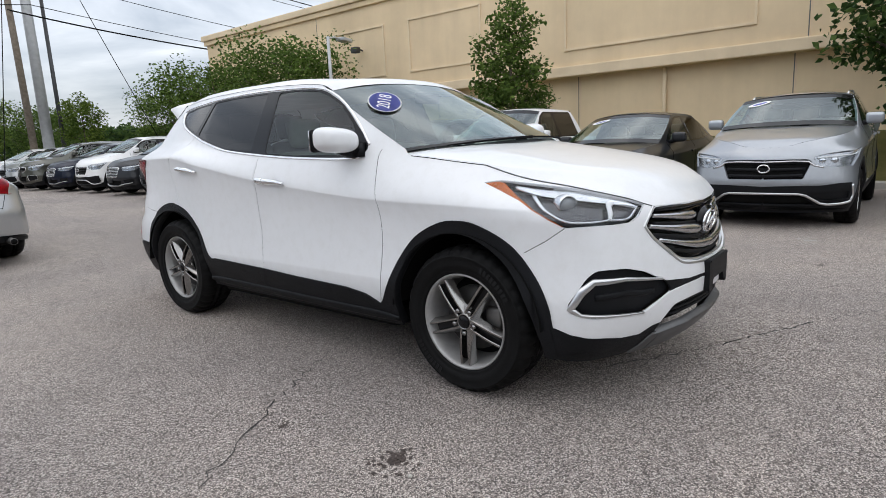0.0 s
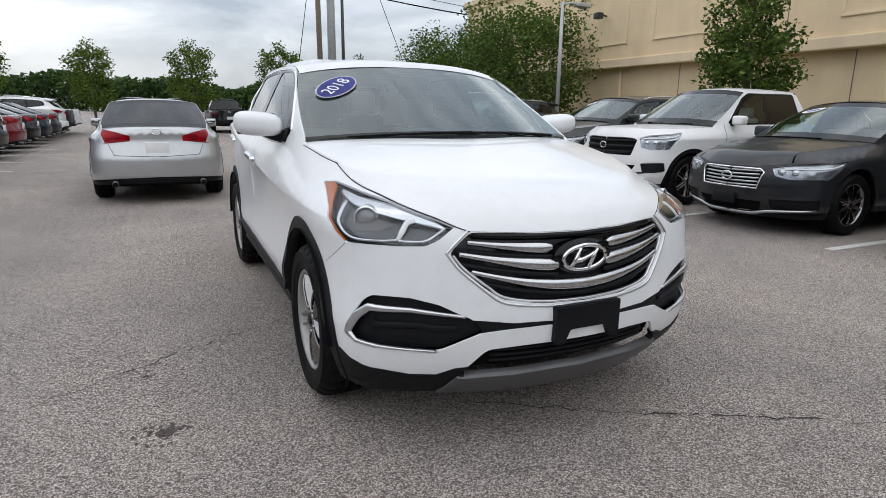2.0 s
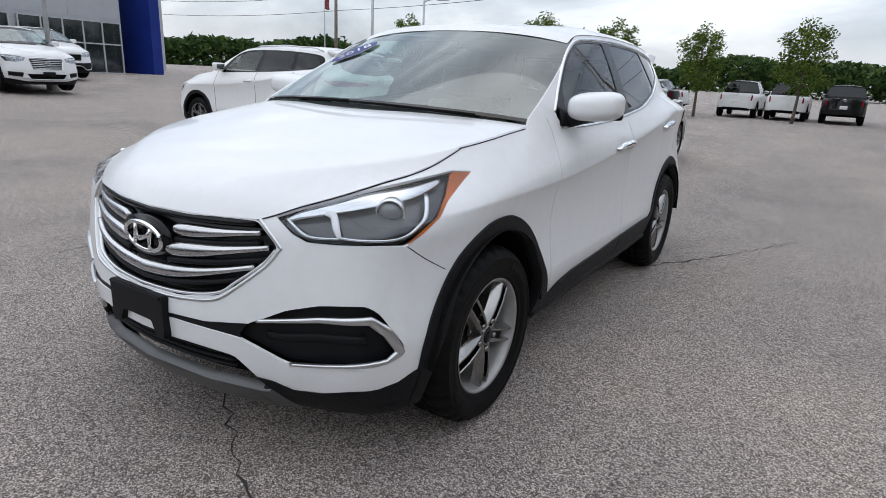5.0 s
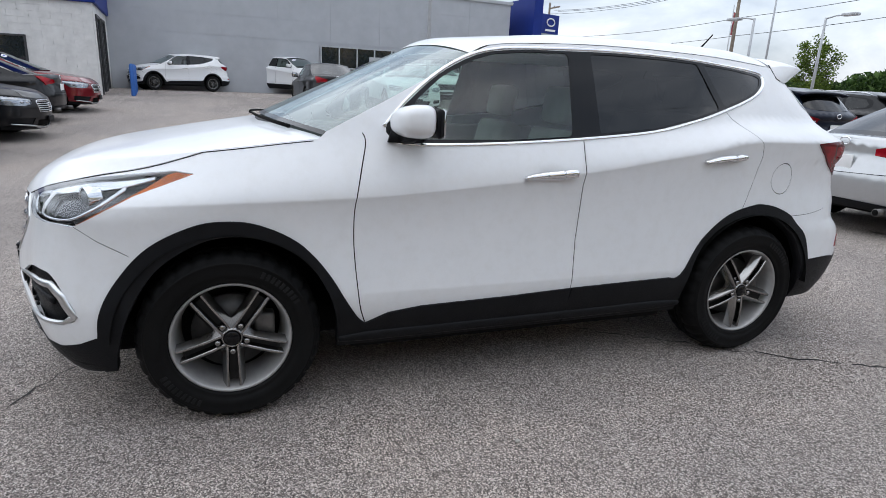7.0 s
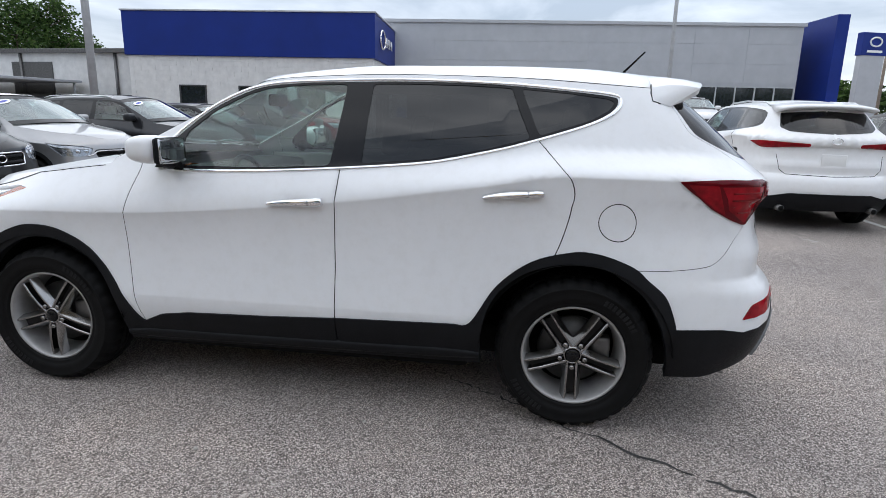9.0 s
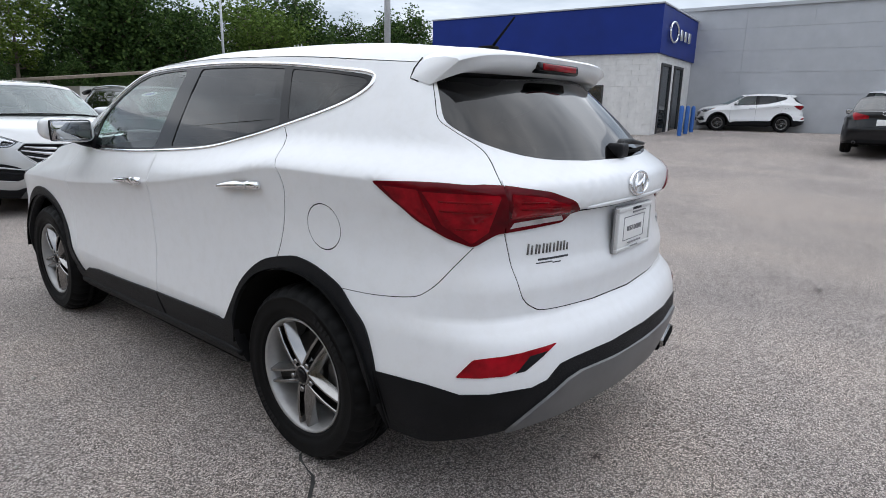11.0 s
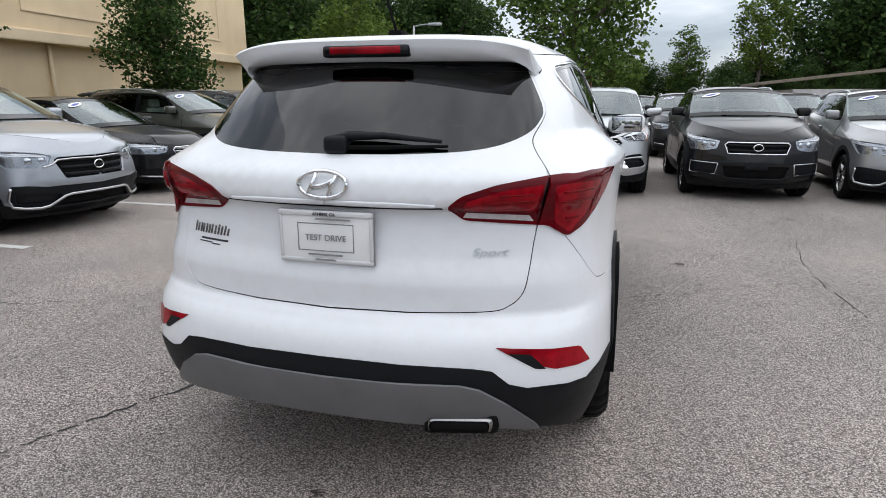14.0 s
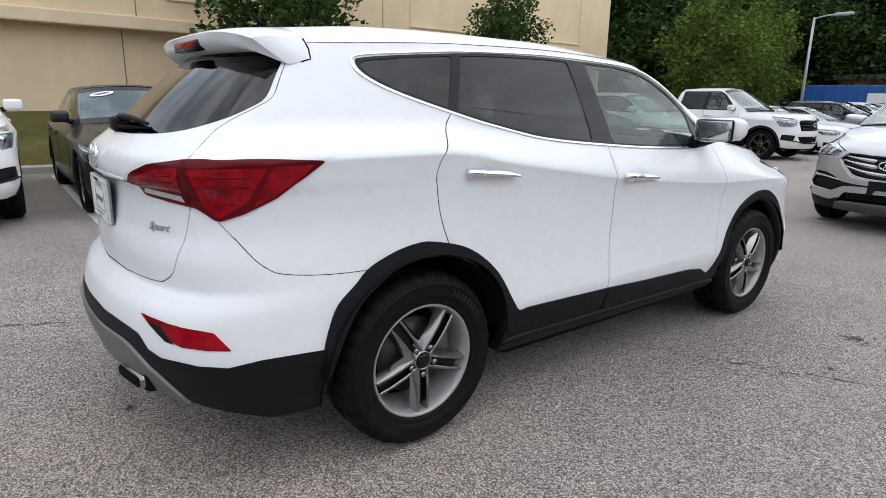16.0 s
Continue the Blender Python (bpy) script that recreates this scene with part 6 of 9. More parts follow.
    sk.panel("skid_f", SKID_DARK, bump_front, "front_skid_plate", off=0.014, flange=0.04, join=True)
    sk.panel("lower_grille", VOID_BLACK, bump_front, "lower_intake", off=-0.05, flange=0, join=True)
    sk.panel("band", BLACK_PLASTIC, bump_front, "bumper_band", off=-0.006, flange=0.01, join=True)
    sk.panel("fog", BLACK_PLASTIC, bump_front, "fog_recess", off=-0.03, flange=0)
    sk.panel("grille", GLOSS_BLACK, root, "grille_backing", off=-0.035, flange=0, join=True)
    sk.panel("clad_r", BLACK_PLASTIC, bump_rear, "rear_lower_cladding", off=0.004, flange=0.04, join=True)
    sk.panel("skid_r", SKID, bump_rear, "rear_skid_plate", off=0.016, flange=0.03, join=True)
    sk.panel("dlo", GLOSS_BLACK, root, "window_pillar_trim", off=-0.002, flange=0.006)
    g1 = sk.panel("pane_f", CLEAR_SIDE, root, "front_door_window", off=-0.006, flange=0)
    g2 = sk.panel("pane_r", TINT_GLASS, root, "rear_door_window", off=-0.006, flange=0)
    g3 = sk.panel("pane_q", TINT_GLASS, root, "quarter_window", off=-0.005, flange=0)
    g4 = sk.panel("glass_rear", REAR_GLASS, tailgate, "rear_window", off=0.001, flange=0.004, join=True)
    for g in g1 + g2 + g3 + g4:
        g.visible_shadow = False
    sk.panel("frit", GLOSS_BLACK, tailgate, "window_frit", off=0.0015, flange=0.0, join=True)
    # lamps
    lens = sk.panel(["lamp", "amber"], LAMP_GLASS, root, "headlamp", off=0.003, flange=0.004, label="clear wraparound headlamp lens")
    for i, one in enumerate(lens):
        one.visible_shadow = False
        s = 1 if i == 0 else -1
        sk.panel("lamp", LAMP_GREY, one, "lamp_housing", sides=(s,), off=-0.034, flange=0)
        sk.panel("amber", AMBER, one, "amber_reflector", sides=(s,), off=-0.004, flange=0.01)
        c = sh.point(*S(1.885, 0.928))
        nv = np.array((0.5, 0.866, 0.0))
        pos = c - nv * 0.052 - np.array((0.018, 0.0, 0.0))
        q = Vector((nv[0] * s, nv[1], nv[2])).to_track_quat("X", "Z").to_matrix().to_4x4()
        m = Matrix.Translation((pos[0] * s, pos[1], pos[2])) @ q
        for nm, prof, mt in (("projector_ring", [(0.038, -0.04), (0.04, 0.006), (0.045, 0.011), (0.049, 0.004), (0.049, -0.04)], LAMP_SILVER),
                             ("projector_lens", [(0.039, -0.01), (0.036, 0.006), (0.026, 0.013), (0.012, 0.017), (0.001, 0.018)], LENS_GREY)):
            b = bm_lathe(prof, 28)
            bmesh.ops.transform(b, matrix=m, verts=b.verts)
            bmesh.ops.recalc_face_normals(b, faces=b.faces[:])
            part(nm, b, mt, one)
        strip_line(sh, [S(1.70, 0.985), S(1.80, 0.918), S(1.89, 0.872), S(1.985, 0.868), F(0.72, 0.872)], [0.02, 0.016, 0.011, 0.009, 0.008], -0.012, 0.006, LAMP_SILVER, one, "light_guide", sides=(s,))
        strip_line(sh, [F(0.72, 0.872), F(0.685, 0.91), F(0.665, 0.935), F(0.64, 0.94)], [0.012, 0.022, 0.022, 0.012], -0.014, 0.006, WHITE_VINYL, one, "light_guide", sides=(s,))
        strip_line(sh, [F(0.72, 0.868), F(0.63, 0.866), F(0.57, 0.895), F(0.535, 0.915)], [0.009, 0.009, 0.008, 0.007], -0.012, 0.005, LAMP_SILVER, one, "light_guide", sides=(s,))
        strip_line(sh, [S(1.60, 1.02), S(1.72, 0.998), F(0.72, 0.975), F(0.6, 0.94), F(0.54, 0.915)], [0.012, 0.026, 0.034, 0.026, 0.012], -0.016, 0.006, LAMP_SILVER, one, "upper_bezel", sides=(s,))
    tl = sk.panel(["tail"], RED_DARK, root, "tail_lamp", off=0.006, flange=0.012, label="dark red wraparound tail lamp")
    for i, one in enumerate(tl):
        s = 1 if i == 0 else -1
        for nm in ("tail_glow", "tail_glow2", "tail_glow3"):
            sk.panel(nm, RED_LENS, one, "bright_lens", sides=(s,), off=0.0065, flange=0.001)
        for z in (1.045, 1.075, 1.105, 1.135):
            strip_line(sh, [R(0.735, z), S(-2.06, z), S(-1.985, z)] if z > 1.06 else [R(0.75, z), S(-2.06, z), S(-2.02, z)], 0.006, 0.0068, 0.0015, RED_RIB, one, "lens_rib", sides=(s,), n=4)
        for x0, x1, z in ((0.65, 0.5, 1.112), (0.65, 0.55, 1.132)):
            strip_line(sh, [R(x0, z), R(x1, z - 0.004)], 0.005, 0.0068, 0.0015, RED_RIB, one, "lens_rib", sides=(s,), n=3)
        sk.panel("reverse", CLEAR_LENS, one, "reverse_lens", sides=(s,), off=0.0065, flange=0.001)
    sk.panel("refl", RED_LENS, root, "bumper_reflector", off=0.004, flange=0.01)
    sk.panel("refl_dark", BLACK_PLASTIC, root, "reflector_insert", off=0.002, flange=0.004)
    # added ridge on the plain curved sill, shaped to give a ledge highlight
    strip_line(sh, [S(0.912, 0.312), S(0.75, 0.316), S(0.4, 0.318), S(-0.4, 0.328), S(-0.75, 0.334), S(-0.915, 0.336)], [0.03, 0.055, 0.055, 0.055, 0.055, 0.03], 0.002, 0.018, BLACK_PLASTIC, root, "sill_step", n=4)
    # bonnet shut line, tailgate lip
    strip_line(sh, [F(0.455, 0.899), F(0.503, 0.916), F(0.57, 0.944), F(0.70, 0.989), (0.845, 1.011), (0.95, 1.03), (1.05, 1.052), (1.15, 1.08), (1.24, 1.106)], 0.003, 0.0012, 0.001, VOID_BLACK, root, "bonnet_gap", n=4)
    strip_line(sh, [(float(u), sh.top(float(u)) - 0.005) for u in np.linspace(1.23, S(1.0, 1.18)[0], 9)], 0.0035, 0.0005, 0.001, VOID_BLACK, root, "bonnet_gap", n=3)
    strip_line(sh, [R(0.0, 1.099), R(0.22, 1.098), R(0.36, 1.096)], [0.016, 0.016, 0.008], 0.0, 0.005, paint, tailgate, "tailgate_lip", n=4)
    # black strip painted in as the shadow line below the tailgate lip
    strip_line(sh, [R(0.0, 1.086), R(0.22, 1.085), R(0.38, 1.087)], [0.011, 0.011, 0.005], 0.0, 0.003, VOID_BLACK, tailgate, "tailgate_handle_gap", n=4)
    # bright lines round the windows
    belt = [S(0.66, 1.163), S(0.50, 1.156), S(0.13, 1.168), S(-0.24, 1.191), S(-0.65, 1.228), S(-0.91, 1.279), S(-1.15, 1.342), S(-1.38, 1.416), S(-1.482, 1.472), S(-1.508, 1.522), S(-1.465, 1.549), S(-1.27, 1.568),
            S(-1.02, 1.588), S(-0.5, 1.603), S(0.0, 1.588), S(0.18, 1.57), S(0.31, 1.532), S(0.45, 1.457), S(0.6, 1.34), S(0.71, 1.225)]
    strip_line(sh, belt, 0.014, 0.0, 0.006, CHROME, root, "window_chrome_trim")
    # grille bars and surround
    def both(line):
        """A half line that starts at the car's middle, carried across to the other side."""
        return [(-u, z) for u, z in line[::-1] if u > 1e-6] + list(line)
    strip_line(sh, both([F(0.0, 0.878), F(0.2, 0.882), F(0.45, 0.892)]), 0.024, -0.012, 0.01, GLOSS_BLACK, root, "grille_brow", smooth_pts=False, join=True)
    ring = [F(0.462, 0.9), F(0.475, 0.893), F(0.55, 0.828), F(0.552, 0.812), F(0.515, 0.757), F(0.43, 0.682), F(0.375, 0.642), F(0.31, 0.625), F(0.16, 0.611), F(0.0, 0.606)]
    strip_line(sh, both(ring[::-1]), 0.011, -0.002, 0.006, SATIN, root, "grille_surround", join=True, n=8)
    inner = [F(0.535, 0.812), F(0.5, 0.762), F(0.42, 0.696), F(0.355, 0.654), F(0.2, 0.63), F(0.0, 0.624)]
    strip_line(sh, both(inner[::-1]), 0.012, -0.02, 0.012, SATIN, root, "grille_inner_line", join=True, n=8)
    for z0, z1, x0, x1, w in ((0.862, 0.833, 0.475, 0.14, 0.05), (0.817, 0.765, 0.512, 0.12, 0.054), (0.752, 0.684, 0.475, 0.0, 0.05)):
        pts = [F(x0 + (x1 - x0) * t, z0 + (z1 - z0) * ((0.6 * t + 0.4 * math.sin(math.pi / 2 * t)) if x1 else math.sin(math.pi / 2 * t))) for t in (0, 0.2, 0.45, 0.7, 0.92, 1)]
        ws_ = [w * 0.42, w * 0.5, w * 0.7, w * 0.92, w * 0.95, w * (0.6 if x1 else 0.95)]
        if x1:
            strip_line(sh, pts, ws_, -0.03, 0.026, CHROME_SOFT, root, "grille_bar")
            strip_line(sh, [(u, z - w * 0.7) for u, z in pts], w * 0.4, -0.032, 0.016, BLACK_PLASTIC, root, "grille_bar_base")
        else:
            strip_line(sh, both(pts[::-1]), ws_ + ws_[-2::-1], -0.03, 0.026, CHROME_SOFT, root, "grille_bar", join=True)
            strip_line(sh, [(u, z - w * 0.7) for u, z in both(pts[::-1])], w * 0.4, -0.032, 0.016, BLACK_PLASTIC, root, "grille_bar_base", join=True)
    # emblems
    def emblem(y, z, half_w, half_h, tilt, face, name):
        o = part(name, bm_tube([(half_w * math.cos(t), 0, half_h * math.sin(t)) for t in np.linspace(0, 2 * math.pi, 41).tolist()], half_w * 0.085, 8, cap=False), CHROME, root, "chrome oval emblem")
        o.matrix_basis = pose(0, y, z, tilt, 0, 0 if face > 0 else 180)
        for stroke in (((-0.6, -0.7), (-0.42, -0.1), (-0.26, 0.84)), ((0.24, -0.84), (0.4, 0.05), (0.56, 0.68)), ((-0.42, -0.22), (-0.1, -0.14), (0.25, 0.12), (0.53, 0.55))):
            b = bm_tube([(-half_w * a, 0.002, half_h * c) for a, c in stroke], [half_w * 0.075, half_w * 0.1, half_w * 0.075] if len(stroke) == 3 else [half_w * 0.11, half_w * 0.1, half_w * 0.08, half_w * 0.05], 8)
            part("emblem_stroke", b, CHROME, o)
        return o
    emblem(2.218, 0.785, 0.102, 0.051, -8, 1, "front_emblem")
    part("emblem_plinth", bm_prism([(0.135 * math.cos(t), 0.8 + 0.07 * math.sin(t)) for t in np.linspace(0, 6.283, 25)[:-1].tolist()], lambda a, b, d: (a, 2.18 + d, b - 0.012), 0.03), GLOSS_BLACK, root)
    emblem(-2.305, 1.156, 0.083, 0.042, 8, -1, "rear_emblem")
    # number plate holder at the front
    ph = bm_prism(rounded([(-0.156, 0.612), (-0.156, 0.47), (-0.15, 0.455), (-0.112, 0.455), (-0.085, 0.512), (0.085, 0.512), (0.112, 0.455), (0.15, 0.455), (0.156, 0.47), (0.156, 0.612)], 0.012), lambda a, b, d: (a, 2.24 + d, b), 0.03)
    bm_box(-0.15, 0.15, 2.262, 2.276, 0.6, 0.609, 0.003, ph)
    part("plate_holder", ph, BLACK_PLASTIC, root, "empty black number plate holder", smooth=False)
    for z in (0.385, 0.41, 0.435):
        u1, u2 = F(0.2, z)[0], F(0.40, z)[0]
        strip_line(sh, [(-u2, z - 0.002), (-u1, z), (0.0, z), (u1, z), (u2, z - 0.002)], 0.012, -0.035, 0.012, BLACK_PLASTIC, root, "intake_slat", join=True)
    # fog recess chrome
    strip_line(sh, [F(0.5, 0.583), F(0.6, 0.597), F(0.7, 0.612), S(1.985, 0.616), S(1.945, 0.575), S(1.905, 0.50), S(1.945, 0.474), F(0.73, 0.458), F(0.6, 0.446)], [0.012, 0.016, 0.02, 0.03, 0.036, 0.03, 0.016, 0.012, 0.01], -0.006, 0.012, SATIN, root, "fog_surround", smooth_pts=False, n=8)
    strip_line(sh, [F(0.52, 0.53), F(0.6, 0.53), F(0.68, 0.545), S(2.0, 0.545)], 0.03, -0.03, 0.01, BLACK_PLASTIC, root, "fog_blade")
    # bonnet
    us = np.linspace(0, S(0.965, 1.18)[0], 70)
    edge = [sh.point(float(u), sh.top(float(u))) for u in us]
    half = [(p[0] - (0.004 if p[1] < 1.42 else 0), p[1] - (0.004 if p[1] < 1.42 else -0.002)) for p in edge]
    cowl = [(0.745 * s, 0.985 + 0.185 * (1 - s * s)) for s in np.linspace(1, 0, 16).tolist()]
    outline = half + [c for c in cowl if c[0] < half[-1][0] - 0.01]
    y_c, y_n = outline[-1][1], half[0][1]
    outline += [(0.0, y_c + (y_n - y_c) * k / 30) for k in range(1, 30)]
    pts = [Vector(p) for p in outline]
    n0 = len(pts)
    ed = [(i, (i + 1) % n0) for i in range(n0)]
    for i in range(24):
        for j in range(36):
            x, y = 0.04 * i + (0.02 if j % 2 else 0), 0.95 + 0.036 * j
            if x > 0.001 and inside(outline, x, y):
                pts.append(Vector((x, y)))
    v2, _, f2, _, _, _ = delaunay_2d_cdt(pts, ed, [], 1, 1e-5)
    bm = bmesh.new()
    for s in (1, -1):
        vv = [bm.verts.new((v.x * s, v.y, hero_hood(v.x, v.y) + 0.001)) for v in v2]
        for f in f2:
            bm.faces.new([vv[i] for i in (f if s > 0 else f[::-1])])
    bmesh.ops.remove_doubles(bm, verts=bm.verts[:], dist=0.0008)
    # the nose of the bonnet rolls over down to the grille and the lamps
    foot_line = [F(0.0, 0.888), F(0.2, 0.892), F(0.458, 0.901), F(0.503, 0.919), F(0.57, 0.947), F(0.70, 0.992), (0.845, 1.014), (0.95, 1.033), (1.05, 1.055), (1.15, 1.083), (1.24, 1.11)]
    half_x, cols_down, lip_edges = [p[0] for p in half], {}, []

    def nose_column(v):
        if v not in cols_down:
            u = float(np.interp(abs(v.co.x), half_x, us))
            zt = min(interp(foot_line, u), sh.top(u) - 0.001)
            col = [v]
            for k in range(1, 7):
                z = v.co.z + (zt - v.co.z) * min(k, 5) / 5
                q = sh.point(u, z) + sh.normal(u, z) * (0.0028 if k < 6 else -0.012)
                q[0] = math.copysign(q[0], v.co.x) if abs(v.co.x) > 1e-4 else 0.0
                col.append(bm.verts.new(tuple(q)))
            cols_down[v] = col
        return cols_down[v]
    for e in [e for e in bm.edges if e.is_boundary and min(v.co.y for v in e.verts) >= 1.42]:
        a, c = (nose_column(v) for v in e.verts)
        for k in range(6):
            bm.faces.new((a[k], c[k], c[k + 1], a[k + 1]))
        lip_edges.append((a[5], c[5]))
    nose_low = {v for col in cols_down.values() for v in col[1:]}
    bmesh.ops.recalc_face_normals(bm, faces=bm.faces[:])
    for a, c in lip_edges:
        bm.edges.get((a, c)).smooth = False
    if sum(f.normal.z for f in bm.faces) < 0:
        bmesh.ops.reverse_faces(bm, faces=bm.faces[:])
    rim = [e for e in bm.edges if e.is_boundary and min(v.co.y for v in e.verts) < 1.42 and max(v.co.y for v in e.verts) < 1.45 and e.verts[0].co.z > 1.0 and e.verts[0] not in nose_low and e.verts[1] not in nose_low]
    ex = bmesh.ops.extrude_edge_only(bm, edges=rim)
    for v in [g for g in ex["geom"] if isinstance(g, bmesh.types.BMVert)]:
        v.co.z -= 0.02
        v.co.x *= 0.997
        v.co.y = 1.2 + (v.co.y - 1.2) * 0.996
    for e in rim:
        e.smooth = False
    part("bonnet", bm, paint, root)
    # windscreen, roof
    cols = np.linspace(-1, 1, 31).tolist()
    rows = []
    for t in [0.0, 0.03] + [k / 14 for k in range(1, 15)]:
        y = 0.965 - 0.765 * t
        z = sh.pillar[0][1] + (sh.pillar[1][1] - sh.pillar[0][1]) * t
        p = sh.point(*S(y, z))
        bulge_y, bulge_z = 0.2 * (1 - t) + 0.07 * t, 0.035 * (1 - t) + 0.055 * t
        rows.append([(c * (p[0] - 0.006), y + bulge_y * (1 - c * c), z + bulge_z * (1 - abs(c) ** 2.4) - 0.002) for c in cols])
    ws = grid_mesh(rows, CLEAR_GLASS, root, "windscreen", border=(1, 0, 0), border_mat=GLOSS_BLACK)
    ws.visible_shadow = False
    cw = [[(c * 0.76, 0.97 + 0.2 * (1 - c * c) + d, 1.175 + 0.035 * (1 - c * c) + h) for c in cols] for d, h in ((0.02, -0.012), (-0.02, 0.004), (-0.06, -0.04))]
    grid_mesh(cw, BLACK_PLASTIC, root, "cowl_panel")
    for s0, s1 in ((-0.62, 0.02), (-0.02, 0.62)):
        pts = [(s0 + (s1 - s0) * t, 1.02 + 0.19 * (1 - (s0 + (s1 - s0) * t) ** 2 / 0.55), 1.198 + 0.03 * (1 - (s0 + (s1 - s0) * t) ** 2 / 0.5)) for t in np.linspace(0, 1, 7).tolist()]
        part("wiper", bm_tube(pts, [0.009, 0.008, 0.007, 0.006, 0.006, 0.005, 0.004], 6), VOID_BLACK, root)
    roof_mid = smooth_table([(-2.1, 1.60), (-1.95, 1.615), (-1.7, 1.655), (-1.4, 1.675), (-1.0, 1.688), (-0.5, 1.692), (-0.2, 1.683), (0.05, 1.662), (0.27, 1.64)])
    rows = []
    for i, y in enumerate(np.linspace(0.2, -1.72, 33).tolist()):
        t = i / 32
        u = S(y, 1.6)[0]
        z = sh.roof_edge(y)
        p = sh.point(u, z)
        row = []
        for c in cols:
            yy = y + 0.07 * (1 - c * c) * max(0, 1 - t * 6)
            row.append((c * p[0], yy, z + (roof_mid(yy) - z) * (1 - abs(c) ** (2.4 + 1.8 * max(0.0, t - 0.4) / 0.6)) + 0.016 * max(0.0, math.sin(math.pi * (abs(c) - 0.5) / 0.5)) * min(1.0, t * 4) * min(1.0, (1 - t) * 6)))
        rows.append(row)
    lips = [[(x * 0.999, y + a, z - b) for x, y, z in rows[0]] for a, b in ((0.078, 0.036), (0.07, 0.03), (0.03, 0.008))]
    rows = lips + [[(x, y, z + 0.003) for x, y, z in r] for r in rows]
    grid_mesh(rows, paint, root, "roof")
    # spoiler
    sp = bmesh.new()
    secs = []
    foot = sh.point(*S(-1.735, 1.5))
    seam = sh.point(*S(-1.655, 1.525))
    root_x = sh.point(*S(-1.66, 1.58))[0]
    tip_x = 0.573
    for c in np.linspace(-1, 1, 61).tolist():
        a = abs(c)
        e = max(0.0, (a - 0.76) / 0.24)
        q = e ** 2.4
        zt = interp([(0, 1.662), (0.5, 1.658), (0.8, 1.649), (0.95, 1.626), (1, 1.605)], a)
        ty, tz = -1.928 + 0.07 * a ** 4, 1.624 - 0.012 * a ** 3 - 0.026 * a ** 6
        low = (tip_x * a * (1 - q) + (foot[0] + 0.004) * q, (ty + 0.012) * (1 - q) + foot[1] * q, (tz - 0.046) * (1 - q) + foot[2] * q)
        inn = (0.6 * a * (1 - q) + (foot[0] - 0.02) * q, (-1.876 + 0.03 * a * a) * (1 - q) + (foot[1] + 0.004) * q, 1.548 * (1 - q) + (foot[2] + 0.004) * q)
        rx = root_x + 0.004 * (1 - a)
        z_edge = sh.roof_edge(-1.652)
        zr = z_edge + (roof_mid(-1.652) - z_edge) * (1 - a ** 4.2) + 0.004
        pts = [(rx * a, -1.652, zr)]
        for k, lift in ((0.33, 0.004), (0.66, 0.005)):
            pts.append((a * (rx + (tip_x - rx) * k), -1.652 + (ty + 1.652) * k, zr + (zt - zr) * min(1.0, k * 2.2) + (tz - zt) * k + lift))
        pts += [(tip_x * a, ty + 0.006, tz + 0.001), (tip_x * a * 0.999, ty, tz - 0.006)]
        mid = tuple(u_ * 0.5 + v_ * 0.5 for u_, v_ in zip(pts[-1], low))
        pts += [mid, low, inn, (0.57 * a, -1.70, 1.55)]
        sgn = 1 if c >= 0 else -1
        secs.append([sp.verts.new((sgn * x, y, z)) for x, y, z in pts])
    m_ = len(secs[0])
    for p, q in zip(secs, secs[1:]):
        for k in range(m_):
            f = sp.faces.new((p[k], p[(k + 1) % m_], q[(k + 1) % m_], q[k]))
    fins = []
    for sec, sgn in ((secs[0], -1), (secs[-1], 1)):
        v = sp.verts.new((sgn * (seam[0] + 0.003), seam[1], seam[2]))
        ring_v = sec[:7]
        fins += [sp.faces.new((v, ring_v[k], ring_v[k + 1])) for k in range(6)]
    bmesh.ops.recalc_face_normals(sp, faces=sp.faces[:])
    for e in sp.edges:
        if len(e.link_faces) == 2 and e.calc_face_angle(0) > 0.75:
            e.smooth = False
    fin_set = set(fins)
    for f in fins:
        for e in f.edges:
            if any(g not in fin_set for g in e.link_faces):
                e.smooth = False
    part("roof_spoiler", sp, [paint, GLOSS_BLACK], tailgate)
    for sgn in (1, -1):
        pts = [sh.point(*S(y, z)) for y, z in ((-1.652, 1.60), (-1.648, 1.56), (-1.655, 1.524), (-1.69, 1.512))]
        part("spoiler_seam", bm_tube([(sgn * (p[0] + 0.001), p[1], p[2]) for p in pts], 0.003, 5), VOID_BLACK, tailgate)
    part("high_brake_lamp", bm_box(-0.165, 0.165, -1.932, -1.86, 1.562, 1.603, 0.012), GLOSS_BLACK, tailgate, "black high brake lamp housing")
    part("brake_lens", bm_box(-0.135, 0.135, -1.937, -1.9, 1.572, 1.598, 0.006), RED_LENS, tailgate, "red brake lens")
    part("antenna", bm_tube([(0.0, -1.57, 1.665), (0.0, -1.7, 1.8)], [0.007, 0.004], 8), VOID_BLACK, root)
    part("antenna_base", bm_box(-0.03, 0.03, -1.61, -1.53, 1.655, 1.69, 0.012), VOID_BLACK, root)
    # rear wiper
    wp = [(0.0, 1.268), (0.06, 1.283), (0.2, 1.285), (0.42, 1.268)]
    arm = [sh.point(*R(max(x, 0), z)) + sh.normal(*R(max(x, 0), z)) * 0.024 for x, z in wp]
    part("rear_wiper", bm_tube([tuple(p) for p in arm], [0.017, 0.016, 0.011, 0.006], 8), BLACK_PLASTIC, tailgate)
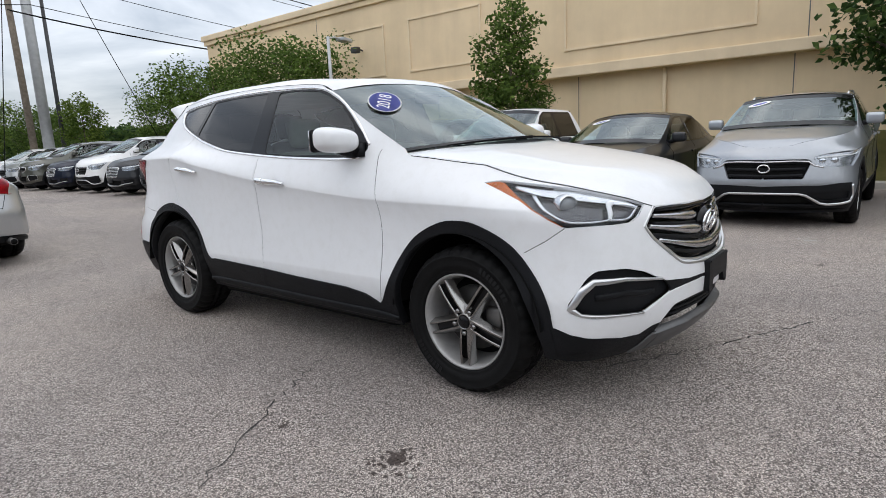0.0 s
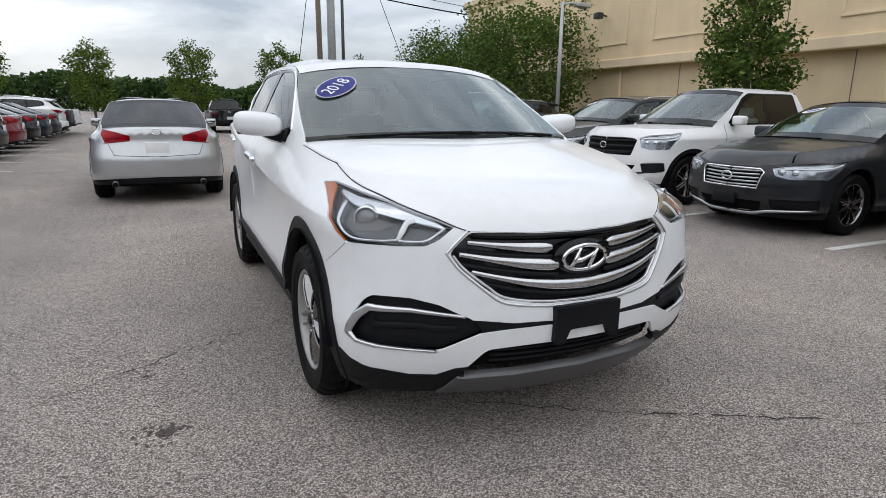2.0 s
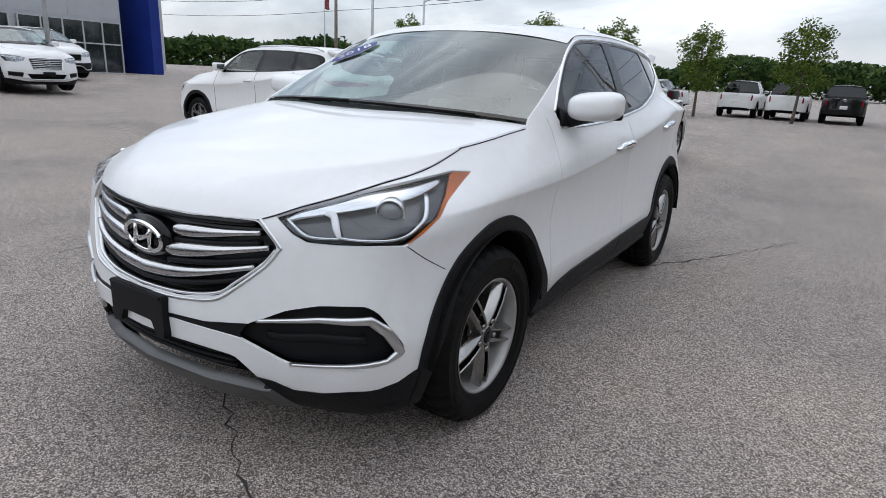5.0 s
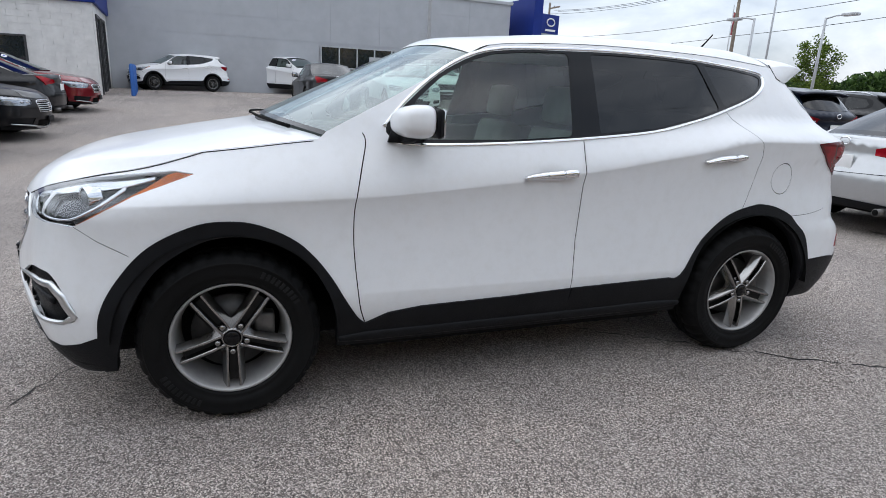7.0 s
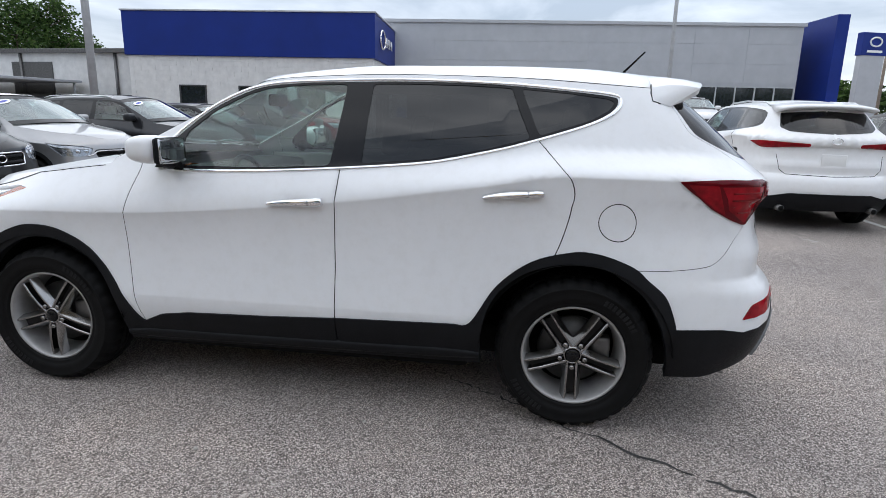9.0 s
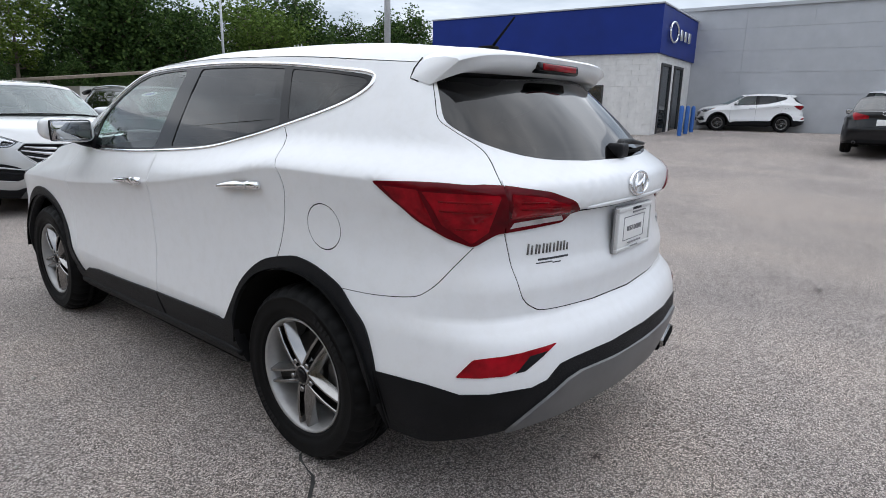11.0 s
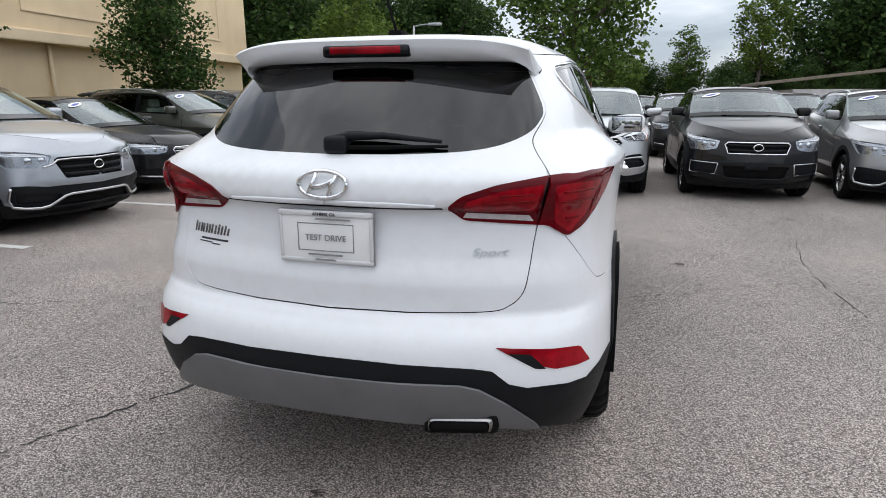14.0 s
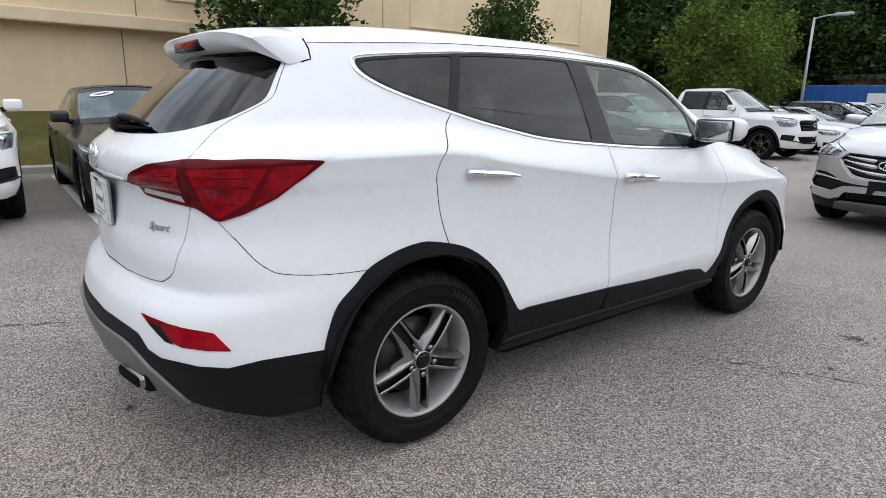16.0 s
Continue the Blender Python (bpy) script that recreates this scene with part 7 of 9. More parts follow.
    blade = [sh.point(*R(x, z)) + sh.normal(*R(x, z)) * 0.012 for x, z in ((0.02, 1.256), (0.2, 1.258), (0.44, 1.262))]
    part("wiper_blade", bm_tube([tuple(p) for p in blade], [0.008, 0.008, 0.005], 6), VOID_BLACK, tailgate)
    part("rear_wiper_hub", bm_box(-0.03, 0.05, -2.235, -2.17, 1.245, 1.302, 0.018, None, 3), BLACK_PLASTIC, tailgate)
    # handles
    for s in (1, -1):
        for dr, y, z in ((doors, -0.045, 1.032), (rdoors, -1.045, 1.108)):
            d = dr[0 if s > 0 else 1]
            grip = strip_line(sh, [S(y + 0.135, z - 0.012), S(y + 0.09, z - 0.007), S(y + 0.03, z - 0.001), S(y - 0.064, z + 0.005)], [0.016, 0.029, 0.035, 0.035], 0.004, 0.028, CHROME, d, "door_handle", sides=(s,), label="chrome door handle")[0]
            strip_line(sh, [S(y - 0.066, z + 0.005), S(y - 0.1, z + 0.008), S(y - 0.128, z + 0.01)], [0.033, 0.036, 0.028], 0.003, 0.027, CHROME, grip, "handle_end", sides=(s,))
    # mirrors
    for s in (1, -1):
        o = empty("wing_mirror")
        o.parent = root
        mb = bmesh.new()
        bmesh.ops.create_uvsphere(mb, u_segments=28, v_segments=16, radius=1)
        for v in mb.verts:
            x, y, z = v.co
            q = [math.copysign(abs(t) ** 0.62, t) for t in (x, y, z)]
            yy = q[1] * 0.105
            if q[1] < 0:
                yy = q[1] * 0.065
            taper = 1 - 0.22 * max(0.0, q[1]) ** 2
            v.co = Vector((q[0] * 0.128, yy + 0.02 * q[0] * (1 - max(0.0, q[1])), (q[2] * 0.066 + 0.01 * q[0]) * taper))
        bmesh.ops.transform(mb, matrix=Matrix.Translation((0.985, 0.605, 1.258)) , verts=mb.verts)
        if s < 0:
            bmesh.ops.scale(mb, vec=(-1, 1, 1), verts=mb.verts)
            bmesh.ops.reverse_faces(mb, faces=mb.faces[:])
        part("mirror_cap", mb, paint, o)
        gl = bm_box(0.885, 1.085, 0.525, 0.536, 1.203, 1.313, 0.012)
        fr = bm_box(0.882, 1.09, 0.532, 0.56, 1.2, 1.316, 0.016)
        st = bm_tube([(0.83, 0.63, 1.185), (0.9, 0.61, 1.2), (0.95, 0.61, 1.215)], [0.04, 0.035, 0.03], 10)
        sail = bm_prism([(0.70, 1.165), (0.55, 1.165), (0.60, 1.225), (0.67, 1.24)], lambda a, b, d: (0.84 - 0.42 * (b - 1.2) + d, a, b), 0.02)
        for b in (gl, fr, st, sail):
            if s < 0:
                bmesh.ops.scale(b, vec=(-1, 1, 1), verts=b.verts)
                bmesh.ops.reverse_faces(b, faces=b.faces[:])
        part("mirror_glass", gl, MIRROR, o)
        part("mirror_frame", fr, BLACK_PLASTIC, o)
        part("mirror_stalk", st, BLACK_PLASTIC, o)
        part("mirror_sail", sail, BLACK_PLASTIC, o)
    # wheels, arches
    for y in (1.35, -1.35):
        for s in (1, -1):
            w = make_wheel("wheel", "double5", parent=root, m=pose(0.915 * s, y, 0.365, 0, 0, 0 if s > 0 else 180))
            lin = bmesh.new()
            ang = np.linspace(radians(4), radians(176), 25).tolist()
            prev = None
            for a in ang:
                cur = [lin.verts.new((s * x, y + 0.44 * math.cos(a), 0.365 + 0.44 * math.sin(a))) for x in (0.5, 0.935)]
                if prev:
                    lin.faces.new((prev[0], prev[1], cur[1], cur[0]))
                prev = cur
            part("arch_liner", lin, VOID_BLACK, root)
            part("arch_back", bm_box(*sorted((s * 0.46, s * 0.5)), y - 0.44, y + 0.44, 0.28, 0.82), VOID_BLACK, root)
    # rear plate, script, exhaust
    plate = part("number_plate", bm_box(-0.157, 0.157, -2.3, -2.292, 0.905, 1.065, 0.004), PAPER, root, "white dealer test drive plate")
    pf = bmesh.new()
    for a, b, c, d in ((-0.162, 0.162, 1.053, 1.07), (-0.162, 0.162, 0.9, 0.914), (-0.162, -0.152, 0.914, 1.053), (0.152, 0.162, 0.914, 1.053)):
        bm_box(a, b, -2.306, -2.29, c, d, 0.004, pf)
    # added grey box, its rim colours in the recess shadow round the frame
    part("plate_holder", bm_box(-0.1645, 0.1645, -2.293, -2.284, 0.8975, 1.0725, 0.003), GREY_INK, plate)
    part("plate_frame", pf, PALE_FRAME, plate, "pale plastic plate frame")
    fr = bmesh.new()
    for a, b, c, d in ((-0.098, 0.098, 1.027, 1.03), (-0.098, 0.098, 0.938, 0.941), (-0.098, -0.095, 0.941, 1.027), (0.095, 0.098, 0.941, 1.027)):
        bm_box(a, b, -2.3015, -2.299, c, d, 0, fr)
    part("plate_border", fr, GREY_INK, plate)

    def rear_text(words, size, x, z, mat, parent, y, name, stretch=1.0, slant=0.0):
        b = text_bm(words, size, 0.0015)
        m = Matrix.Translation((x, y, z)) @ Matrix(((1, 0, 0, 0), (0, 0, -1, 0), (0, 1, 0, 0), (0, 0, 0, 1))) @ Matrix(((stretch, slant, 0, 0), (0, 1, 0, 0), (0, 0, 1, 0), (0, 0, 0, 1)))
        bmesh.ops.transform(b, matrix=m, verts=b.verts)
        part(name, b, mat, parent, smooth=False)
    rear_text("TEST DRIVE", 0.028, 0.0, 0.982, GREY_INK, plate, -2.302, "plate_lettering")
    rear_text("ATHENS, GA", 0.014, 0.0, 1.06, INK, plate, -2.308, "frame_lettering")
    for a, b, z in ((-0.03, 0.09, 1.045), (-0.06, 0.06, 0.928), (-0.035, 0.035, 0.911)):
        part("dealer_bar", bm_box(a, b, -2.308, -2.304, z - 0.0025, z + 0.0025), GREY_INK, plate, smooth=False)

    def script(words, x, z, size, stretch, slant, mat, name):
        b = text_bm(words, size, 0.002)
        for v in b.verts:
            lx, lz = v.co.x * stretch + slant * v.co.y, v.co.y
            ax = abs(x + lx)
            p = sh.point(*R(ax, z + lz))
            n = sh.normal(*R(ax, z + lz))
            if x + lx < 0:
                p, n = p * (-1, 1, 1), n * (-1, 1, 1)
            h = 0.001 + v.co.z + 0.002
            v.co = Vector(p + n * h)
        part(name, b, mat, tailgate, smooth=False)
    for x0, h in ((-0.598, 0.036), (-0.583, 0.03), (-0.566, 0.032), (-0.553, 0.03), (-0.536, 0.032), (-0.521, 0.03), (-0.507, 0.032), (-0.489, 0.03), (-0.472, 0.034), (-0.456, 0.03), (-0.44, 0.032), (-0.424, 0.024)):
        strip_line(sh, [R(-x0, 0.95), R(-x0 - h * 0.3, 0.95 + h)], 0.0075, 0.001, 0.003, STEEL_DARK, tailgate, "model_script_bar", sides=(-1,), n=1)
    script("Sport", 0.535, 0.945, 0.037, 1.35, 0.3, SATIN, "trim_script")
    for x0, x1, z in ((-0.56, -0.42, 0.93), (-0.5, -0.46, 0.915), (-0.57, -0.5, 0.919)):
        strip_line(sh, [R(-x1, z), R(-x0, z)], 0.007 if z > 0.92 else 0.004, 0.001, 0.0008, INK, tailgate, "dealer_mark", sides=(-1,))
    pipe = bm_box(0.35, 0.56, -2.338, -2.15, 0.374, 0.426, 0.02)
    bore = bm_box(0.36, 0.55, -2.341, -2.326, 0.382, 0.418, 0.014)
    for b in (pipe, bore):
        for v in b.verts:
            v.co.z += (v.co.x - 0.455) * 0.05
            v.co.y += (v.co.x - 0.455) * 0.16
    cut = bm_box(0.335, 0.575, -2.322, -2.2, 0.362, 0.438, 0.02)
    for v in cut.verts:
        v.co.z += (v.co.x - 0.455) * 0.05
        v.co.y += (v.co.x - 0.455) * 0.16
    part("exhaust_cutout", cut, VOID_BLACK, bump_rear)
    part("exhaust_tip", pipe, ALLOY, root, "wide dull metal exhaust tip")
    part("exhaust_bore", bore, VOID_BLACK, root)
    # interior
    part("cabin_floor", bm_box(-0.76, 0.76, -0.86, 0.87, 0.4, 0.48, 0.02), CLOTH, root)
    part("load_floor", bm_box(-0.45, 0.45, -1.9, -0.84, 0.42, 0.5, 0.02), CLOTH, root)
    part("floor_pan", bm_box(-0.85, 0.85, -0.86, 0.86, 0.235, 0.34, 0.04), VOID_BLACK, root)
    for s in (-0.38, 0.38):
        seat(root, s, 0.0)
    seat(root, -0.22, -0.95, 0.7, 0.44)
    seat(root, 0.22, -0.95, 0.7, 0.44)
    dash = bmesh.new()
    bm_box(-0.76, 0.76, 0.55, 0.98, 0.62, 1.12, 0.09, dash, 3)
    part("dashboard", dash, DASH, root)
    st = bmesh.new()
    bm_tube([(0.185 * math.cos(t), 0.0, 0.185 * math.sin(t)) for t in np.linspace(0, 6.283, 33).tolist()], 0.016, 8, cap=False, bm=st)
    bm_box(-0.17, 0.17, -0.015, 0.015, -0.03, 0.03, 0.01, st)
    bm_box(-0.03, 0.03, -0.015, 0.015, -0.17, 0.0, 0.01, st)
    bmesh.ops.transform(st, matrix=Matrix.Translation((-0.38, 0.42, 1.02)) @ Matrix.Rotation(radians(-24), 4, "X"), verts=st.verts)
    part("steering_wheel", st, BLACK_PLASTIC, root)
    part("inner_mirror", bm_box(-0.12, 0.12, 0.42, 0.45, 1.47, 1.54, 0.02), BLACK_PLASTIC, root)
    part("headlining", bm_box(-0.55, 0.55, -1.6, 0.15, 1.57, 1.585, 0.005), CLOTH_BEIGE, root)
    for s in (1, -1):
        part("door_lining", bm_box(*sorted((s * 0.79, s * 0.83)), -0.85, 0.85, 0.5, 1.14, 0.02), CLOTH, root)
    part("rear_bulkhead", bm_box(-0.72, 0.72, -1.75, -1.15, 0.86, 1.1, 0.04), CLOTH, root)
    # price sticker in the windscreen
    def on_screen(c, t):
        y = 0.965 + (0.2 - 0.965) * t
        z = sh.pillar[0][1] + (sh.pillar[1][1] - sh.pillar[0][1]) * t
        p = sh.point(*S(y, z))
        by, bz = 0.2 * (1 - t) + 0.07 * t, 0.035 * (1 - t) + 0.055 * t
        return Vector((c * (p[0] - 0.006), y + by * (1 - c * c), z + bz * (1 - abs(c) ** 2.4) + 0.004))
    c0, t0 = 0.71, 0.62
    ex_, ez_ = on_screen(c0 + 0.02, t0) - on_screen(c0 - 0.02, t0), on_screen(c0, t0 + 0.02) - on_screen(c0, t0 - 0.02)
    ex_.normalize()
    nz = ex_.cross(ez_).normalized()
    if nz.y < 0:
        nz = -nz
    ez_ = nz.cross(ex_) if nz.cross(ex_).z > 0 else -nz.cross(ex_)
    ce = on_screen(c0, t0) + nz * 0.003

    def flat_oval(a, b, lift, mat, name, parent):
        bm = bmesh.new()
        vs = [bm.verts.new(ce + nz * lift + (-ex_) * (a * math.cos(t)) + ez_ * (b * math.sin(t))) for t in np.linspace(0, 2 * math.pi, 41)[:-1].tolist()]
        bm.faces.new(vs)
        bmesh.ops.solidify(bm, geom=bm.faces[:], thickness=0.0006)
        return part(name, bm, mat, parent, smooth=False)
    ca, sa = math.cos(radians(52)), math.sin(radians(52))
    ex_, ez_ = ex_ * ca - ez_ * sa, ez_ * ca + ex_ * sa
    st = flat_oval(0.155, 0.1, 0.0, WHITE_VINYL, "year_sticker", root)
    flat_oval(0.146, 0.091, 0.0012, STICKER_BLUE, "sticker_field", st)
    b = text_bm("2018", 0.108, 0.0005)
    for v in b.verts:
        v.co = ce + nz * (0.0022 + v.co.z) + (-ex_) * v.co.x + ez_ * v.co.y
    part("sticker_number", b, WHITE_VINYL, st, smooth=False)
    return root


CLEAR_SIDE = glass_mat("side_glass", (0.62, 0.75, 0.69), ior=1.65)
LENS_GREY = plain("projector_lens", (0.16, 0.17, 0.18), 0.05, vary=0.1, coat=1.0)
MIRROR = plain("mirror_glass", (0.5, 0.51, 0.52), 0.03, 1.0, vary=0.02)
hero = tagged(empty("suv"), "white sport utility car with black cladding and grey alloy wheels", "car")
build_hero(hero, WHITE_PAINT)


# ---- parked cars ----
SEDAN_HOOD = smooth_table([(0.8, 1.04), (1.1, 1.01), (1.6, 0.955), (2.0, 0.89), (2.25, 0.83), (2.5, 0.78)])


def sedan_hood(x, y):
    ax = abs(x)
    edge = 1.0 + 1.32 * float(np.interp(ax / 0.92, [a for a, _ in NOSE_UP], [b for _, b in NOSE_UP]))
    d = max(0.0, edge - y)
    return SEDAN_HOOD(y) - 0.05 * (ax / 0.85) ** 2.5 - 0.09 * max(0.0, 1 - (ax / 0.88) ** 3) * max(0.0, 1 - d / 0.22) ** 2


def sedan_deck(x, y):
    ax = abs(x)
    return 1.045 - 0.03 * (ax / 0.85) ** 2.5 - 0.05 * max(0, (-2.25 - y) / 0.25) ** 2


SEDAN = Shell(
    front=[(0.15, 2.2), (0.25, 2.3), (0.4, 2.36), (0.55, 2.36), (0.7, 2.33), (0.8, 2.28), (0.9, 2.18), (1.1, 2.0)],
    rear=[(0.15, -2.32), (0.25, -2.42), (0.4, -2.48), (0.6, -2.5), (0.75, -2.46), (0.9, -2.42), (0.98, -2.43), (1.03, -2.4), (1.1, -2.3), (1.3, -2.1)],
    side=body_side([(-2.6, 0.9), (-1.2, 0.87), (0.5, 0.82), (1.5, 0.8), (2.4, 0.76)], 0.925, 0.84, 0.012, 0.42, 0.98, 0.42, 0.07),
    hood=sedan_hood, nose_up=NOSE_UP, nose_low=NOSE_LOW, tail_up=TAIL_UP, tail_low=TAIL_LOW, blend_f=(0.7, 0.9), blend_r=(0.6, 0.9), w_ref=0.925, z_ref=0.6,
    roof_edge=[(-1.6, 1.3), (-1.1, 1.375), (-0.7, 1.4), (-0.2, 1.405), (0.1, 1.385), (0.3, 1.345)],
    pillar=((1.02, 0.985), (0.12, 1.38)), deck=sedan_deck, cpillar=((-0.95, 1.385), (-1.85, 1.035)))


def truck_hood(x, y):
    ax = abs(x)
    edge = 1.0 + 1.32 * float(np.interp(ax / 0.93, [a for a, _ in NOSE_LOW], [b for _, b in NOSE_LOW]))
    d = max(0.0, edge - y)
    return 1.19 - 0.04 * (y - 1.0) - 0.03 * (ax / 0.85) ** 2.5 - 0.06 * max(0.0, 1 - (ax / 0.9) ** 3) * max(0.0, 1 - d / 0.2) ** 2


TRUCK = Shell(
    front=[(0.2, 2.2), (0.3, 2.3), (0.45, 2.38), (0.65, 2.38), (0.9, 2.33), (1.05, 2.28), (1.15, 2.2), (1.3, 2.0)],
    rear=[(0.2, -2.9), (0.4, -2.98), (0.6, -3.0), (0.9, -2.97), (1.1, -2.95), (1.3, -2.9)],
    side=body_side([(-3.1, 1.0), (0.5, 1.0), (1.5, 0.98), (2.4, 0.95)], 0.94, 0.88, 0.004, 0.55, 1.18, 0.3, 0.05),
    hood=truck_hood, nose_up=NOSE_LOW, nose_low=NOSE_LOW, tail_up=TAIL_LOW, tail_low=TAIL_LOW, blend_f=(0.9, 1.1), blend_r=(0.68, 1.0), w_ref=0.94,
    roof_edge=[(-1.6, 1.7), (-0.8, 1.725), (-0.2, 1.735), (0.1, 1.71), (0.3, 1.67)],
    pillar=((0.98, 1.19), (0.2, 1.705)), deck=lambda x, y: 1.16, cpillar=((-1.02, 1.72), (-1.2, 1.16)))

STYLES = {
    # grille half width at top and foot, its heights, bar count and look, lamp inner x, lamp heights
    "slim": dict(grille=(0.50, 0.42, 0.60, 0.83), bars=3, bar_mat="black", lamp=(0.50, 0.74, 0.87), intake=(0.42, 0.56, 0.29, 0.405), chrome=False),
    "tall": dict(grille=(0.42, 0.36, 0.58, 0.86), bars=6, bar_mat="chrome", lamp=(0.48, 0.76, 0.88), intake=(0.5, 0.42, 0.32, 0.46), chrome=True),
    "nose": dict(grille=(0.44, 0.40, 0.70, 0.85), bars=2, bar_mat="black", lamp=(0.50, 0.74, 0.9), intake=(0.45, 0.4, 0.34, 0.52), chrome=True),
    "low": dict(grille=(0.40, 0.36, 0.50, 0.70), bars=5, bar_mat="chrome", lamp=(0.46, 0.62, 0.74), intake=(0.42, 0.38, 0.22, 0.36), chrome=True),
    "truck": dict(grille=(0.55, 0.52, 0.74, 1.0), bars=3, bar_mat="black", lamp=(0.58, 0.84, 1.02), intake=(0.6, 0.5, 0.45, 0.6), chrome=False),
}


def build_car(name, shell, style, paint, wheel_style="five", clad=False, tail="wrap", low_trim=True, roof_h=None, wheel_y=(1.35, -1.35), wheel_r=0.345):
    """A parked car, plainer than the white one but with its own panels, lamps, glass, wheels and mirrors."""
    root = empty(name)
    sh = shell
    F, S, R = sh.F, sh.S, sh.R
    st = STYLES[style]
    suv = sh.deck is None
    truck = sh is TRUCK
    zb = 1.2 if suv or truck else 0.985
    zr = (1.58 if suv else 1.69 if truck else 1.37)
    yf0, yr0 = wheel_y
    cy = 0.34 if not (suv or truck) else 0.365
    LOW = 0.02
    bottom = lambda u: interp([(-3, 0.34), (-1.9, 0.25), (-1, 0.24), (1, 0.24), (1.9, 0.2), (2.5, 0.18)], sh.point(u, 0.4)[1]) + (0.12 if truck else 0.0)

    def arch(y, r):
        return [S(y + r * math.cos(a), cy + r * math.sin(a)) for a in np.linspace(0.0, math.pi, 19).tolist()] + [S(y - r, LOW), S(y + r, LOW)]
    r_in, r_out = wheel_r + 0.055, wheel_r + 0.115
    gt, gf, g0, g1 = st["grille"]
    grille = rounded([F(0, g1), F(gt * 0.9, g1), F(gt, g1 - 0.03), F(gf, g0), F(0, g0)], 0.02)
    li, l0, l1 = st["lamp"]
    lamp = rounded([F(li, l1 - 0.02), F(li + 0.14, l1 + 0.02), S(1.80, l1 + 0.05), S(1.62, l1 + 0.07), S(1.75, l1 - 0.03), S(1.88, l0), F(li + 0.2, l0 - 0.01), F(li + 0.05, l0 + 0.02)], 0.02)
    a, b, i0, i1 = st["intake"]
    intake = rounded([F(0, i1), F(a, i1), F(b, i0), F(0, i0)], 0.02)
    fog = rounded([F(a + 0.06, i1 + 0.03), S(1.95, i1 + 0.05), S(1.93, i0 + 0.07), F(a + 0.09, i0 + 0.05)], 0.02)
    regions = [("body", None)]
    dy = (0.62, -0.28, -1.12) if not truck else (0.62, -0.2, -0.95)
    if suv:
        dlo = curve_through([S(0.66, zb + 0.03), S(0.55, zb - 0.02), S(0.0, zb), S(-0.6, zb + 0.03), S(-1.2, zb + 0.07), S(-1.62, zb + 0.13), S(-1.68, zb + 0.2), S(-1.55, zr - 0.05), S(-1.0, zr), S(-0.3, zr + 0.01), S(0.15, zr - 0.02), S(0.4, zr - 0.12)], True, 4)
        panes = [[S(0.56, zb + 0.015), S(-0.24, zb + 0.025), S(-0.28, zr - 0.015), S(0.12, zr - 0.04), S(0.36, zr - 0.13)],
                 [S(-0.34, zb + 0.03), S(-1.06, zb + 0.075), S(-1.02, zr - 0.02), S(-0.36, zr - 0.01)], [S(-1.14, zb + 0.09), S(-1.56, zb + 0.145), S(-1.61, zb + 0.2), S(-1.5, zr - 0.07), S(-1.1, zr - 0.025)]]
    elif truck:
        dlo = rounded([S(0.7, zb + 0.02), S(0.55, zb - 0.0), S(-0.98, zb + 0.01), S(-0.94, zr), S(0.12, zr), S(0.3, zr - 0.08)], 0.04)
        panes = [[S(0.55, zb + 0.025), S(-0.14, zb + 0.03), S(-0.14, zr - 0.03), S(0.1, zr - 0.03), S(0.26, zr - 0.1)], [S(-0.24, zb + 0.03), S(-0.92, zb + 0.035), S(-0.89, zr - 0.03), S(-0.24, zr - 0.03)]]
    else:
        dlo = curve_through([S(0.74, zb + 0.03), S(0.6, zb - 0.01), S(0.0, zb - 0.005), S(-0.8, zb + 0.01), S(-1.45, zb + 0.05), S(-1.5, zb + 0.09), S(-1.2, zr - 0.1), S(-0.85, zr - 0.02), S(-0.3, zr), S(0.05, zr - 0.02), S(0.35, zr - 0.13)], True, 4)
        panes = [[S(0.62, zb + 0.015), S(-0.24, zb + 0.01), S(-0.26, zr - 0.02), S(0.03, zr - 0.04), S(0.33, zr - 0.15)], [S(-0.34, zb + 0.012), S(-1.02, zb + 0.03), S(-1.1, zr - 0.11), S(-0.82, zr - 0.045), S(-0.36, zr - 0.025)],
                 [S(-1.1, zb + 0.035), S(-1.42, zb + 0.065), S(-1.16, zr - 0.13)]]
    gaps = [[S(dy[0] + 0.16, zb), S(dy[0] + 0.2, 0.8), S(dy[0] + 0.14, 0.3)], [S(dy[1], zb), S(dy[1] + 0.01, 0.3)], [S(dy[2] - 0.06, zb + 0.04), S(dy[2] - 0.14, zb - 0.12), S(dy[2] - 0.02, 0.75)]]
    zt = (1.0, 1.16) if suv else (0.83, 1.0) if not truck else (0.85, 1.1)
